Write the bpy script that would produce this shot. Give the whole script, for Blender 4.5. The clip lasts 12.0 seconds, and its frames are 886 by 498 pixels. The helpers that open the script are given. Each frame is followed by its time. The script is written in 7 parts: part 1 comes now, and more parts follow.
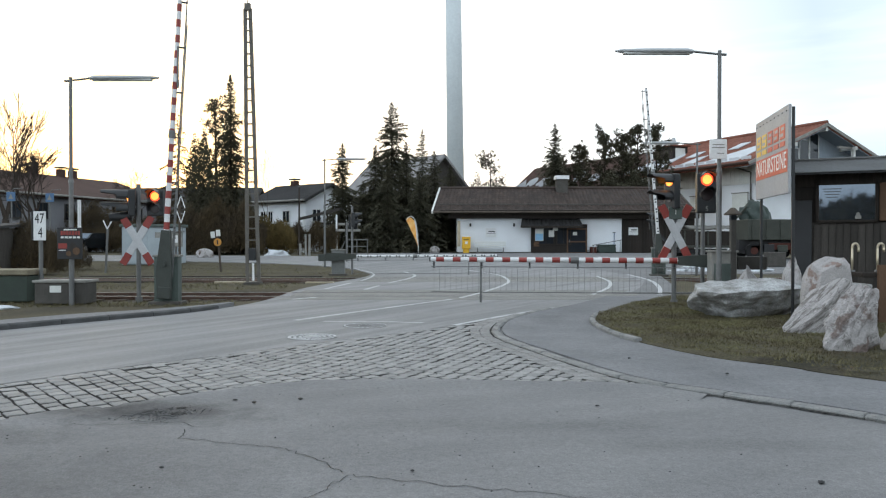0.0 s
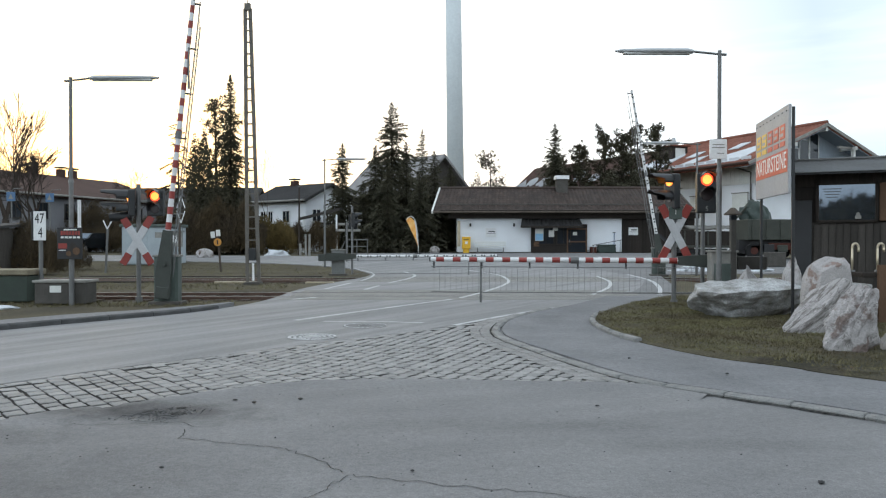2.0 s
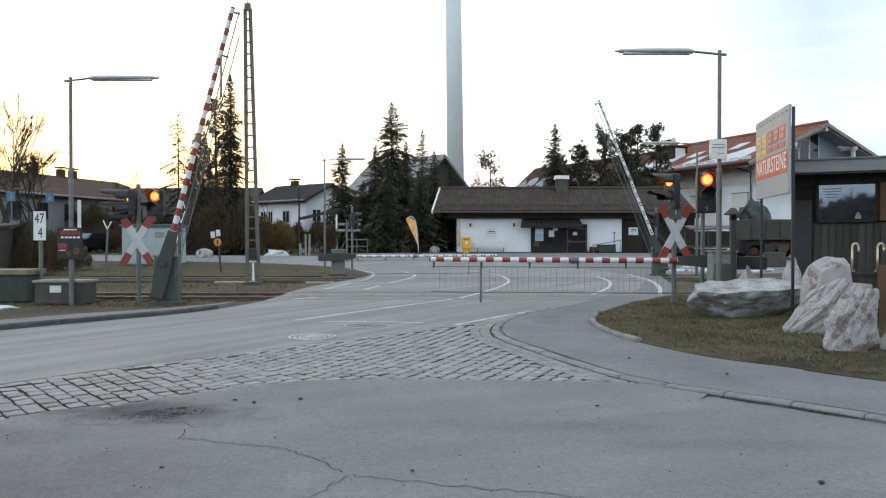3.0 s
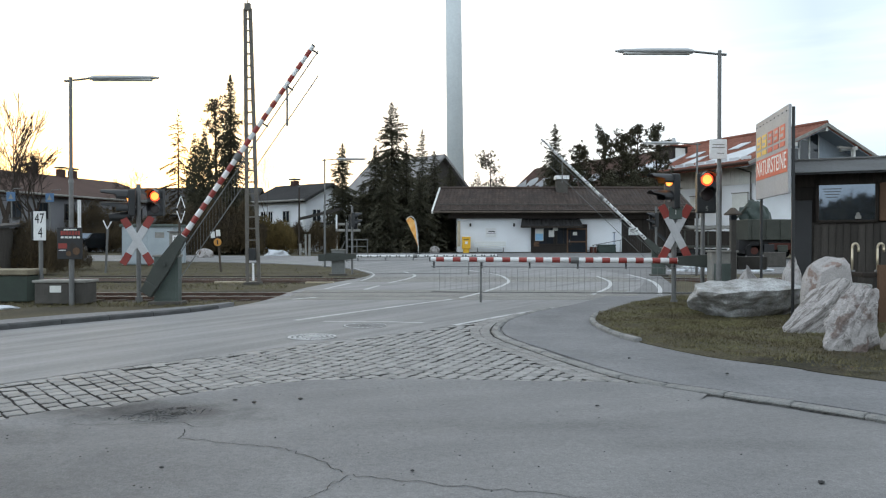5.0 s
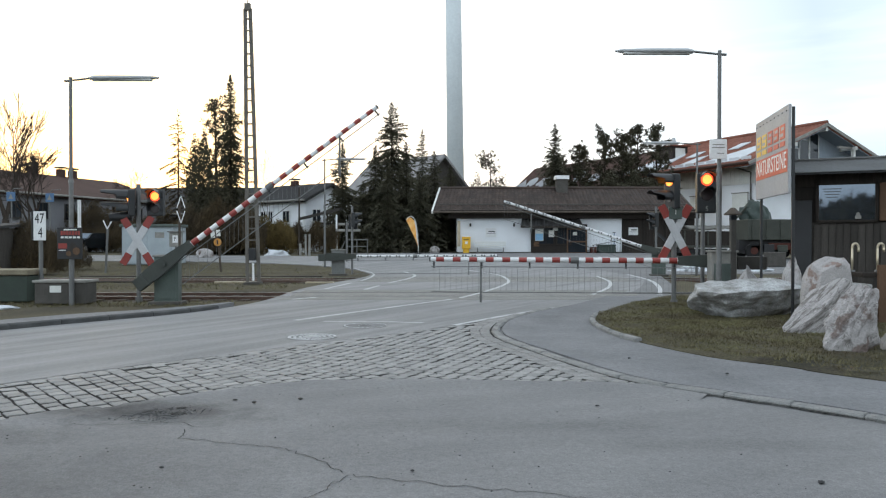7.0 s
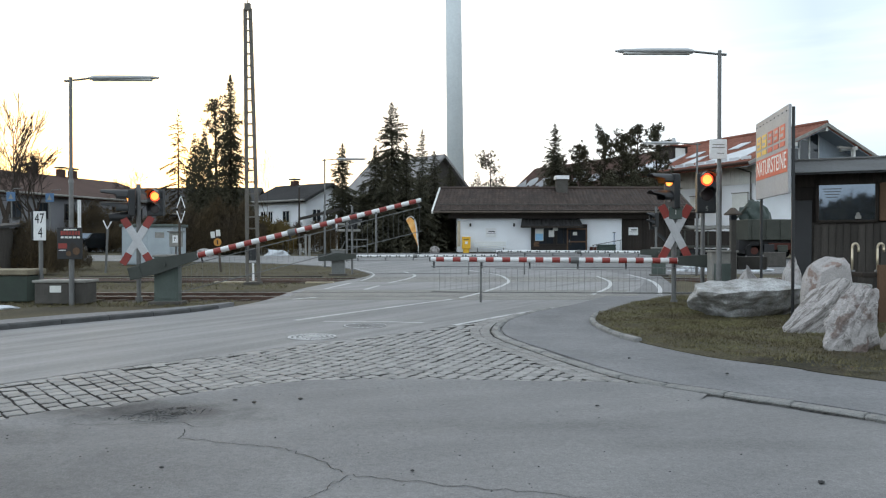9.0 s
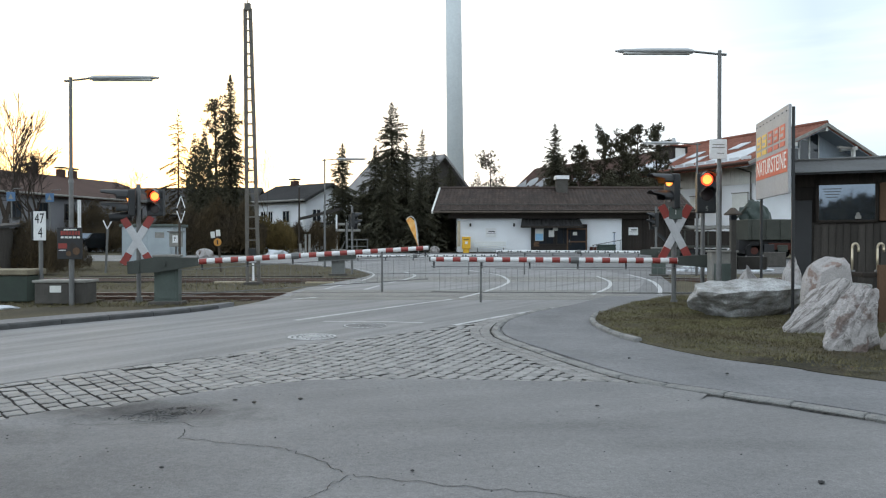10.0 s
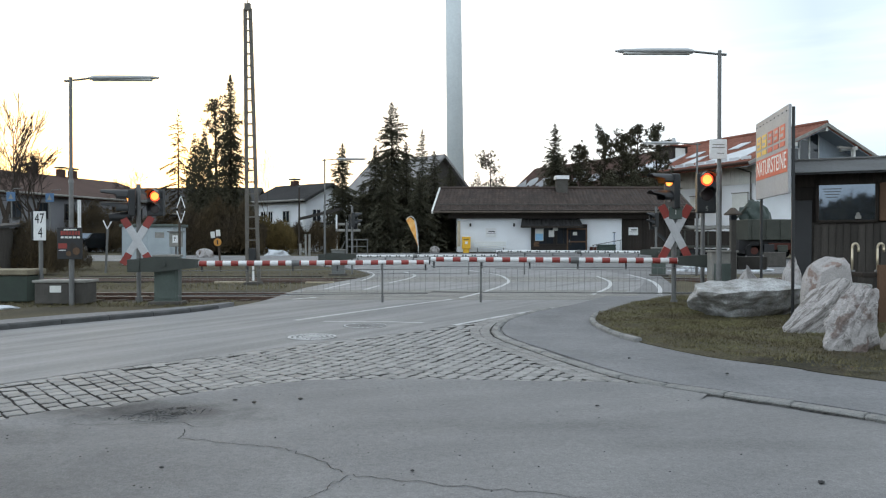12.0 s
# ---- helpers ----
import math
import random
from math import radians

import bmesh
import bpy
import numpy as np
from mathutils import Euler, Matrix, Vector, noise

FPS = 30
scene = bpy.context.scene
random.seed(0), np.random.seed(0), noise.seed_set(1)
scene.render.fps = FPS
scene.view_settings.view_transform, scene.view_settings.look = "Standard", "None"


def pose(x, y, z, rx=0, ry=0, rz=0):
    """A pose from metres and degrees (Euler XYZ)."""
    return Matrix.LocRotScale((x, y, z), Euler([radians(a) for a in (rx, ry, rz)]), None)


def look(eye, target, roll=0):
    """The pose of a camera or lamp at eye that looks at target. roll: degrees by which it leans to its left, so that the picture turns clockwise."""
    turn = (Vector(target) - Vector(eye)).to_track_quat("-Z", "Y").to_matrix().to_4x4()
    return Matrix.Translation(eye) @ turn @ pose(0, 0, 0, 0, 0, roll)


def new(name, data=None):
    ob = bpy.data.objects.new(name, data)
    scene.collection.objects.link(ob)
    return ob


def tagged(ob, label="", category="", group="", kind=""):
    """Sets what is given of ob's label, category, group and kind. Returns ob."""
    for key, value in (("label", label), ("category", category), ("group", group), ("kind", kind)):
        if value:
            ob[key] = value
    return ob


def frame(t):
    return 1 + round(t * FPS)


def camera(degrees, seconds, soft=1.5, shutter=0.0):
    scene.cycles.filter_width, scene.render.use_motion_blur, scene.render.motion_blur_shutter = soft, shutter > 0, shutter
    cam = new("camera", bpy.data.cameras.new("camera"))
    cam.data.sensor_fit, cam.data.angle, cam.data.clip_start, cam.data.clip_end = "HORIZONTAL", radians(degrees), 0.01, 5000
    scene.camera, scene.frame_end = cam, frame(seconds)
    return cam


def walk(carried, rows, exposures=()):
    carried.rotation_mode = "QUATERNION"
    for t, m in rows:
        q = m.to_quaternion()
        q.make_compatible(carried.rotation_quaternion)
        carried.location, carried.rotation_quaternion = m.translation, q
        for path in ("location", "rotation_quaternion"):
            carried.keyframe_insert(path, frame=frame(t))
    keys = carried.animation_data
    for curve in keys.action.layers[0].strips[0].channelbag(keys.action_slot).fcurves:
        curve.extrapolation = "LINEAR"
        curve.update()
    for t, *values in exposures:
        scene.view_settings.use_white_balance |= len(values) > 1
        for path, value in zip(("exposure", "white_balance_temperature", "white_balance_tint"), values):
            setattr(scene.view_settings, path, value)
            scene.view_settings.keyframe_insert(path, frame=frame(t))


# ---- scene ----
# A level crossing at dusk, seen from a tripod in a side street: the camera stands still.
cam = camera(60.3, 12.0, soft=1.2)
EYE = look((0, 0, 1.5), (0, 100, 0.315))
walk(cam, [(0.0, EYE), (12.0, EYE)], exposures=[(0.0, 0.0), (12.0, 0.0)])

# ---- light: a hazy bright evening sky, the sun just over the roofs ahead ----
SUN_AZ, SUN_EL = radians(-24), radians(4.0)
world = bpy.data.worlds.new("evening_sky")
scene.world = world
world.use_nodes = True
wn, wl = world.node_tree.nodes, world.node_tree.links
wn.clear()
w_out = wn.new("ShaderNodeOutputWorld")
sky = wn.new("ShaderNodeTexSky")
sky.sky_type, sky.sun_disc, sky.sun_elevation, sky.sun_rotation = "NISHITA", False, SUN_EL, SUN_AZ
sky.dust_density = 2.0
bg_sky = wn.new("ShaderNodeBackground")
bg_sky.inputs["Strength"].default_value = 0.05
wl.new(sky.outputs[0], bg_sky.inputs[0])
# thin high cloud: warm round the low sun, cool on the far side, faint streaks
geo = wn.new("ShaderNodeTexCoord")
dot = wn.new("ShaderNodeVectorMath"); dot.operation = "DOT_PRODUCT"
dot.inputs[1].default_value = (math.sin(SUN_AZ), math.cos(SUN_AZ), 0.03)
wl.new(geo.outputs["Generated"], dot.inputs[0])
ramp = wn.new("ShaderNodeValToRGB")
el = ramp.color_ramp.elements
el[0].position, el[0].color = 0.0, (0.74, 0.87, 1.0, 1)
el[1].position, el[1].color = 1.0, (1.0, 0.88, 0.56, 1)
for p, c in ((0.45, (0.66, 0.78, 0.90, 1)), (0.63, (0.47, 0.57, 0.66, 1)), (0.80, (0.82, 0.89, 0.95, 1)), (0.94, (1.0, 0.985, 0.94, 1))):
    e = el.new(p); e.color = c
wl.new(dot.outputs["Value"], ramp.inputs[0])
cmap = wn.new("ShaderNodeMapping"); cmap.inputs["Scale"].default_value = (1.2, 1.2, 9.0)
wl.new(geo.outputs["Generated"], cmap.inputs[0])
cn = wn.new("ShaderNodeTexNoise"); cn.inputs["Scale"].default_value = 2.2; cn.inputs["Detail"].default_value = 5
wl.new(cmap.outputs[0], cn.inputs[0])
cm = wn.new("ShaderNodeMapRange"); cm.inputs[1].default_value, cm.inputs[2].default_value = 0.42, 0.7
cm.inputs[3].default_value, cm.inputs[4].default_value = 0.0, 0.4
wl.new(cn.outputs[0], cm.inputs[0])
mixc = wn.new("ShaderNodeMixRGB"); mixc.inputs[2].default_value = (1.0, 1.0, 1.0, 1)
wl.new(cm.outputs[0], mixc.inputs[0]); wl.new(ramp.outputs[0], mixc.inputs[1])
# unseen left sky raised by up to half, added to brighten the house wall
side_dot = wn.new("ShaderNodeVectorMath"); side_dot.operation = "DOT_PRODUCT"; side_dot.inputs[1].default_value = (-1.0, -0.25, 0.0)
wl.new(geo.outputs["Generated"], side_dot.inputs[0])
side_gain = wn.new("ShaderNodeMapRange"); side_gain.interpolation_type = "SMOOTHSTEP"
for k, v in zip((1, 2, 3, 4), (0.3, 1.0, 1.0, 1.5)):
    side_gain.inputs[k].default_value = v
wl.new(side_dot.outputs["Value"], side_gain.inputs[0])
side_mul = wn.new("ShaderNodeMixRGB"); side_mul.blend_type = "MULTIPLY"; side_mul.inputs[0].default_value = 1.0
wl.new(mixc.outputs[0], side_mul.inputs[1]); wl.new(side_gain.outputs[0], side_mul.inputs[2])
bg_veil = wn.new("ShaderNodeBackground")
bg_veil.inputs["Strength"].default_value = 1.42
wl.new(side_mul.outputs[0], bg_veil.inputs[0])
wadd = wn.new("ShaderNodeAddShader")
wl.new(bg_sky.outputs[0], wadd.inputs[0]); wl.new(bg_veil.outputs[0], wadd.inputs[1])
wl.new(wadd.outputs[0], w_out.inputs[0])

sun_data = bpy.data.lights.new("sun", "SUN")
sun_data.energy, sun_data.angle, sun_data.color = 0.35, radians(10), (1.0, 0.72, 0.42)
sun = new("sun", sun_data)
sun.matrix_world = look((math.sin(SUN_AZ) * 50, math.cos(SUN_AZ) * 50, math.tan(SUN_EL) * 50), (0, 0, 0))


# ---- materials ----
def material(name, colour, rough=0.7, metal=0.0, spread=0.25, scale=6.0, fine=60.0, bump=0.15, second=None, grow=0.5, stretch=(1, 1, 1), emit=0.0, per_piece=0.0, coords="Object", speckle=0.0, blotches=(), middle=0.5, streak=None):
    """Base colour with broad stains and fine grain, both in metres, and a little relief."""
    m = bpy.data.materials.new(name)
    m.use_nodes = True
    n, l = m.node_tree.nodes, m.node_tree.links
    b = n["Principled BSDF"]
    b.inputs["Roughness"].default_value, b.inputs["Metallic"].default_value = rough, metal
    if rough >= 0.7:
        b.inputs["Specular IOR Level"].default_value = 0.22
    tc = n.new("ShaderNodeTexCoord")
    mp = n.new("ShaderNodeMapping"); mp.inputs["Scale"].default_value = stretch
    l.new(tc.outputs[coords], mp.inputs[0])
    big = n.new("ShaderNodeTexNoise"); big.inputs["Scale"].default_value, big.inputs["Detail"].default_value = scale, 6
    small = n.new("ShaderNodeTexNoise"); small.inputs["Scale"].default_value, small.inputs["Detail"].default_value = fine, 3
    l.new(mp.outputs[0], big.inputs[0]); l.new(mp.outputs[0], small.inputs[0])
    second = second or tuple(c * (1 - spread) for c in colour)
    r = n.new("ShaderNodeMapRange"); r.inputs[1].default_value, r.inputs[2].default_value = middle - grow * 0.4, middle + grow * 0.4
    l.new(big.outputs[0], r.inputs[0])
    mx = n.new("ShaderNodeMixRGB"); mx.inputs[1].default_value, mx.inputs[2].default_value = (*colour, 1), (*second, 1)
    l.new(r.outputs[0], mx.inputs[0])
    sp = n.new("ShaderNodeMapRange"); sp.inputs[1].default_value, sp.inputs[2].default_value = 0.25, 0.75
    sp.inputs[3].default_value, sp.inputs[4].default_value = 1 - spread, 1 + spread * 0.6
    l.new(small.outputs[0], sp.inputs[0])
    mul = n.new("ShaderNodeMixRGB"); mul.blend_type = "MULTIPLY"; mul.inputs[0].default_value = 1.0
    l.new(mx.outputs[0], mul.inputs[1]); l.new(sp.outputs[0], mul.inputs[2])
    last = mul
    if speckle:
        mid = n.new("ShaderNodeTexNoise"); mid.inputs["Scale"].default_value, mid.inputs["Detail"].default_value = 22.0, 4
        vor = n.new("ShaderNodeTexVoronoi"); vor.inputs["Scale"].default_value = 130.0
        l.new(mp.outputs[0], mid.inputs[0]); l.new(mp.outputs[0], vor.inputs[0])
        for src, lo, hi, amount in ((mid.outputs[0], 0.3, 0.7, speckle), (vor.outputs["Color"], 0.0, 1.0, speckle * 1.5)):
            mr = n.new("ShaderNodeMapRange"); mr.inputs[1].default_value, mr.inputs[2].default_value = lo, hi
            mr.inputs[3].default_value, mr.inputs[4].default_value = 1 - amount, 1 + amount
            l.new(src, mr.inputs[0])
            mm = n.new("ShaderNodeMixRGB"); mm.blend_type = "MULTIPLY"; mm.inputs[0].default_value = 1.0
            l.new(last.outputs[0], mm.inputs[1]); l.new(mr.outputs[0], mm.inputs[2]); last = mm
    if streak:
        turn_, amount = streak
        mp2 = n.new("ShaderNodeMapping"); mp2.vector_type = "TEXTURE"
        mp2.inputs["Rotation"].default_value, mp2.inputs["Scale"].default_value = (0, 0, radians(turn_)), (9.0, 0.45, 1.0)
        l.new(tc.outputs["Object"], mp2.inputs[0])
        st = n.new("ShaderNodeTexNoise"); st.inputs["Scale"].default_value, st.inputs["Detail"].default_value = 1.0, 4
        l.new(mp2.outputs[0], st.inputs[0])
        mr = n.new("ShaderNodeMapRange"); mr.inputs[1].default_value, mr.inputs[2].default_value = 0.32, 0.68
        mr.inputs[3].default_value, mr.inputs[4].default_value = 1 - amount, 1 + amount
        l.new(st.outputs[0], mr.inputs[0])
        mm = n.new("ShaderNodeMixRGB"); mm.blend_type = "MULTIPLY"; mm.inputs[0].default_value = 1.0
        l.new(last.outputs[0], mm.inputs[1]); l.new(mr.outputs[0], mm.inputs[2]); last = mm
    for (cx, cy, rx, ry, tone) in blotches:
        sm = n.new("ShaderNodeMapping"); sm.vector_type = "TEXTURE"
        sm.inputs["Location"].default_value, sm.inputs["Scale"].default_value = (cx, cy, 0), (rx, ry, 1)
        wob = n.new("ShaderNodeTexNoise"); wob.inputs["Scale"].default_value, wob.inputs["Detail"].default_value = 4.0, 5
        l.new(tc.outputs["Object"], wob.inputs[0]); l.new(tc.outputs["Object"], sm.inputs[0])
        ln = n.new("ShaderNodeVectorMath"); ln.operation = "LENGTH"; l.new(sm.outputs[0], ln.inputs[0])
        sb = n.new("ShaderNodeMath"); sb.operation = "MULTIPLY_ADD"; sb.inputs[1].default_value = 1.1
        l.new(wob.outputs[0], sb.inputs[0]); l.new(ln.outputs["Value"], sb.inputs[2])
        rg = n.new("ShaderNodeMapRange"); rg.inputs[1].default_value, rg.inputs[2].default_value = 0.75, 1.6
        rg.inputs[3].default_value, rg.inputs[4].default_value = tone, 1.0
        l.new(sb.outputs[0], rg.inputs[0])
        mm = n.new("ShaderNodeMixRGB"); mm.blend_type = "MULTIPLY"; mm.inputs[0].default_value = 1.0
        l.new(last.outputs[0], mm.inputs[1]); l.new(rg.outputs[0], mm.inputs[2]); last = mm
    if per_piece:
        info = n.new("ShaderNodeObjectInfo"); gi = n.new("ShaderNodeNewGeometry")
        ad = n.new("ShaderNodeMath"); ad.operation = "ADD"
        l.new(info.outputs["Random"], ad.inputs[0]); l.new(gi.outputs["Random Per Island"], ad.inputs[1])
        fr = n.new("ShaderNodeMath"); fr.operation = "FRACT"; l.new(ad.outputs[0], fr.inputs[0])
        pr = n.new("ShaderNodeMapRange"); pr.inputs[3].default_value, pr.inputs[4].default_value = 1 - per_piece, 1 + per_piece
        l.new(fr.outputs[0], pr.inputs[0])
        m2 = n.new("ShaderNodeMixRGB"); m2.blend_type = "MULTIPLY"; m2.inputs[0].default_value = 1.0
        l.new(last.outputs[0], m2.inputs[1]); l.new(pr.outputs[0], m2.inputs[2]); last = m2
    l.new(last.outputs[0], b.inputs["Base Color"])
    if emit:
        l.new(last.outputs[0], b.inputs["Emission Color"]); b.inputs["Emission Strength"].default_value = emit
    if bump:
        bp = n.new("ShaderNodeBump"); bp.inputs["Strength"].default_value, bp.inputs["Distance"].default_value = bump, 0.02
        l.new(small.outputs[0], bp.inputs["Height"]); l.new(bp.outputs[0], b.inputs["Normal"])
    return m


M = {}
M["asphalt"] = material("asphalt", (0.192, 0.189, 0.188), 0.74, 0, 0.16, 0.5, 90, 0.35, second=(0.229, 0.224, 0.218), speckle=0.10, streak=(59, 0.2))
# the last ellipse puts lens fall-off into the left foreground's colour
M["asphalt_old"] = material("asphalt_old", (0.192, 0.188, 0.184), 0.8, 0, 0.2, 0.7, 70, 0.4, second=(0.152, 0.149, 0.148), speckle=0.11, blotches=((-2.5, 6.66, 1.1, 0.5, 0.34), (-3.6, 5.9, 0.9, 0.35, 0.75), (0.4, 6.2, 1.6, 0.3, 0.82), (2.0, 5.6, 1.5, 0.25, 0.85), (-3.4, 4.6, 2.6, 1.4, 0.74)), streak=(20, 0.07))
M["footway"] = material("footway_asphalt", (0.186, 0.185, 0.186), 0.8, 0, 0.18, 0.9, 80, 0.35, second=(0.135, 0.135, 0.138), speckle=0.16, blotches=((3.0, 9.2, 0.5, 1.3, 0.8), (2.0, 14.5, 0.5, 1.6, 0.85)))
M["cobble"] = material("granite_sett", (0.252, 0.244, 0.232), 0.68, 0, 0.22, 6, 70, 0.5, second=(0.195, 0.189, 0.18), per_piece=0.18)
M["joint"] = material("joint_sand", (0.036, 0.034, 0.03), 0.95, 0, 0.4, 5, 120, 0.5)
M["kerb"] = material("kerb_granite", (0.25, 0.243, 0.228), 0.75, 0, 0.35, 5, 60, 0.4, second=(0.17, 0.17, 0.165), per_piece=0.12)
M["kerb_dark"] = material("kerb_dirty", (0.09, 0.09, 0.088), 0.85, 0, 0.3, 5, 70, 0.4, per_piece=0.12)
M["paint_line"] = material("road_marking", (0.52, 0.52, 0.51), 0.6, 0, 0.25, 4, 60, 0.2, second=(0.30, 0.30, 0.30))
M["tar"] = material("crack_tar", (0.035, 0.035, 0.035), 0.7, 0, 0.3, 9, 80, 0.3)
M["soil"] = material("winter_grass_soil", (0.088, 0.08, 0.043), 0.95, 0, 0.5, 1.6, 35, 0.8, second=(0.05, 0.039, 0.027), speckle=0.3, blotches=((5.3, 8.8, 1.9, 1.0, 0.45), (4.2, 9.0, 0.8, 0.5, 0.6), (3.6, 10.6, 0.5, 0.9, 0.75)))
M["field"] = material("winter_field", (0.088, 0.075, 0.041), 0.95, 0, 0.4, 0.5, 20, 0.6, second=(0.052, 0.043, 0.028), speckle=0.25)
M["blade"] = material("grass_blade", (0.16, 0.148, 0.07), 0.85, 0, 0.3, 1.3, 30, 0, second=(0.085, 0.066, 0.042), per_piece=0.3, grow=0.6)
M["ballast"] = material("ballast", (0.075, 0.064, 0.053), 0.95, 0, 0.5, 2, 25, 1.0, second=(0.07, 0.055, 0.045))
M["rail"] = material("rail_steel", (0.16, 0.10, 0.075), 0.55, 0.5, 0.3, 4, 40, 0.1)
M["rail_top"] = material("rail_polished", (0.30, 0.285, 0.27), 0.45, 0.7, 0.1, 4, 40, 0.0)
M["sleeper"] = material("wooden_sleeper", (0.07, 0.05, 0.038), 0.9, 0, 0.4, 3, 30, 0.5)
M["concrete"] = material("concrete", (0.30, 0.29, 0.265), 0.85, 0, 0.25, 3, 60, 0.3, second=(0.19, 0.185, 0.165))
M["concrete_dark"] = material("weathered_concrete", (0.095, 0.088, 0.078), 0.9, 0, 0.3, 3, 50, 0.4)
M["galv"] = material("galvanised_steel", (0.165, 0.165, 0.16), 0.5, 0.45, 0.2, 6, 50, 0.05)
M["steel_rust"] = material("rusty_mast_steel", (0.11, 0.088, 0.07), 0.7, 0.3, 0.35, 3, 30, 0.2)
M["lamp_shell"] = material("lamp_housing", (0.42, 0.43, 0.43), 0.45, 0.2, 0.12, 5, 40, 0)
M["lamp_diffuser"] = material("opal_diffuser", (0.6, 0.6, 0.57), 0.3, 0, 0.1, 5, 40, 0)
M["white"] = material("white_paint", (0.74, 0.74, 0.73), 0.5, 0, 0.12, 4, 40, 0.05)
M["white_boom"] = material("white_boom_paint", (0.66, 0.66, 0.65), 0.4, 0, 0.1, 5, 40, 0)
M["red"] = material("red_paint", (0.27, 0.035, 0.026), 0.45, 0, 0.2, 5, 40, 0.0)
M["black"] = material("black_paint", (0.015, 0.015, 0.016), 0.5, 0, 0.3, 5, 40, 0.0)
M["casing_grey"] = material("grey_casing", (0.2, 0.205, 0.195), 0.7, 0.1, 0.2, 2.5, 40, 0.05, second=(0.15, 0.155, 0.145))
M["green_box"] = material("green_grey_casing", (0.085, 0.11, 0.095), 0.6, 0.1, 0.22, 2.5, 40, 0.05, second=(0.06, 0.075, 0.066))
M["green_arm"] = material("dark_green_arm", (0.05, 0.056, 0.047), 0.65, 0.1, 0.25, 3, 40, 0.05)
M["signal"] = material("signal_housing", (0.022, 0.023, 0.024), 0.45, 0.1, 0.25, 5, 40, 0.0)
M["lens_off"] = material("dark_lens", (0.03, 0.02, 0.02), 0.15, 0, 0.1, 5, 40, 0)
M["lens_red"] = material("lit_red_lens", (1.0, 0.075, 0.02), 0.3, 0, 0.02, 5, 40, 0, emit=2.2)
M["lens_core"] = material("lit_lamp_core", (1.0, 0.42, 0.075), 0.3, 0, 0.02, 5, 40, 0, emit=1.7)
M["lens_amber"] = material("lit_side_lens", (1.0, 0.30, 0.05), 0.3, 0, 0.02, 5, 40, 0, emit=2.6)
M["render_white"] = material("white_render", (0.80, 0.82, 0.84), 0.85, 0, 0.06, 0.6, 30, 0.15, second=(0.72, 0.73, 0.74))
M["render_grey"] = material("grey_render", (0.215, 0.215, 0.225), 0.9, 0, 0.15, 0.7, 25, 0.2)
M["wood_dark"] = material("dark_stained_wood", (0.032, 0.025, 0.02), 0.7, 0, 0.35, 3, 25, 0.3, stretch=(6, 6, 0.6), per_piece=0.25)
M["wood_grey"] = material("weathered_wood", (0.06, 0.053, 0.046), 0.85, 0, 0.3, 3, 25, 0.3, stretch=(5, 5, 0.6), per_piece=0.25)
M["wood_blue"] = material("blue_grey_timber", (0.27, 0.31, 0.35), 0.8, 0, 0.15, 3, 25, 0.2, stretch=(4, 4, 0.6), per_piece=0.12)
M["fascia_grey"] = material("grey_fascia", (0.25, 0.255, 0.26), 0.75, 0, 0.15, 2, 25, 0.2, second=(0.2, 0.2, 0.2), stretch=(0.6, 4, 4))
M["tile_brown"] = material("brown_roof_tile", (0.046, 0.035, 0.03), 0.8, 0, 0.3, 0.8, 20, 0.2, second=(0.06, 0.042, 0.034), per_piece=0.25)
M["tile_red"] = material("red_roof_tile", (0.22, 0.085, 0.055), 0.8, 0, 0.25, 0.6, 15, 0.2, second=(0.16, 0.062, 0.042), per_piece=0.2)
M["tile_dull"] = material("dull_red_roof", (0.075, 0.043, 0.034), 0.85, 0, 0.25, 0.5, 12, 0.2)
M["tile_grey"] = material("grey_roof", (0.048, 0.046, 0.045), 0.8, 0, 0.25, 0.6, 12, 0.2)
# sky reflected on the roof is put into this pale colour
M["roof_sky_sheen"] = material("sky_sheen_roof", (0.25, 0.24, 0.235), 0.55, 0.1, 0.15, 0.8, 12, 0.1, second=(0.19, 0.18, 0.175), per_piece=0.12)
M["snow"] = material("old_snow", (0.52, 0.54, 0.56), 0.7, 0, 0.12, 1.5, 25, 0.3)
M["glass_mirror"] = material("coated_pane", (0.15, 0.18, 0.215), 0.03, 0.85, 0.1, 1.5, 20, 0)
M["glass"] = material("dark_window", (0.02, 0.024, 0.03), 0.06, 0, 0.2, 2, 20, 0)
M["yellow"] = material("post_yellow", (0.75, 0.42, 0.02), 0.4, 0, 0.12, 5, 40, 0)
M["orange"] = material("orange_flag", (0.72, 0.26, 0.025), 0.7, 0, 0.3, 2.2, 30, 0, second=(0.85, 0.55, 0.22))
M["sign_orange"] = material("faded_orange_sign", (0.55, 0.24, 0.03), 0.5, 0, 0.15, 5, 40, 0)
M["blue"] = material("blue_paint", (0.035, 0.12, 0.26), 0.45, 0, 0.15, 5, 40, 0)
M["sign_blue"] = material("faded_blue_sign", (0.07, 0.15, 0.27), 0.5, 0, 0.15, 5, 40, 0)
M["poster_blue"] = material("pale_blue_print", (0.25, 0.50, 0.72), 0.4, 0, 0.15, 5, 40, 0)
M["paper"] = material("paper", (0.66, 0.66, 0.62), 0.6, 0, 0.1, 5, 40, 0)
M["rock"] = material("pale_marble_boulder", (0.37, 0.35, 0.335), 0.8, 0, 0.25, 3.6, 26, 0.5, second=(0.10, 0.068, 0.055), grow=0.2, speckle=0.07, middle=0.61, stretch=(1.7, 1.7, 0.55))


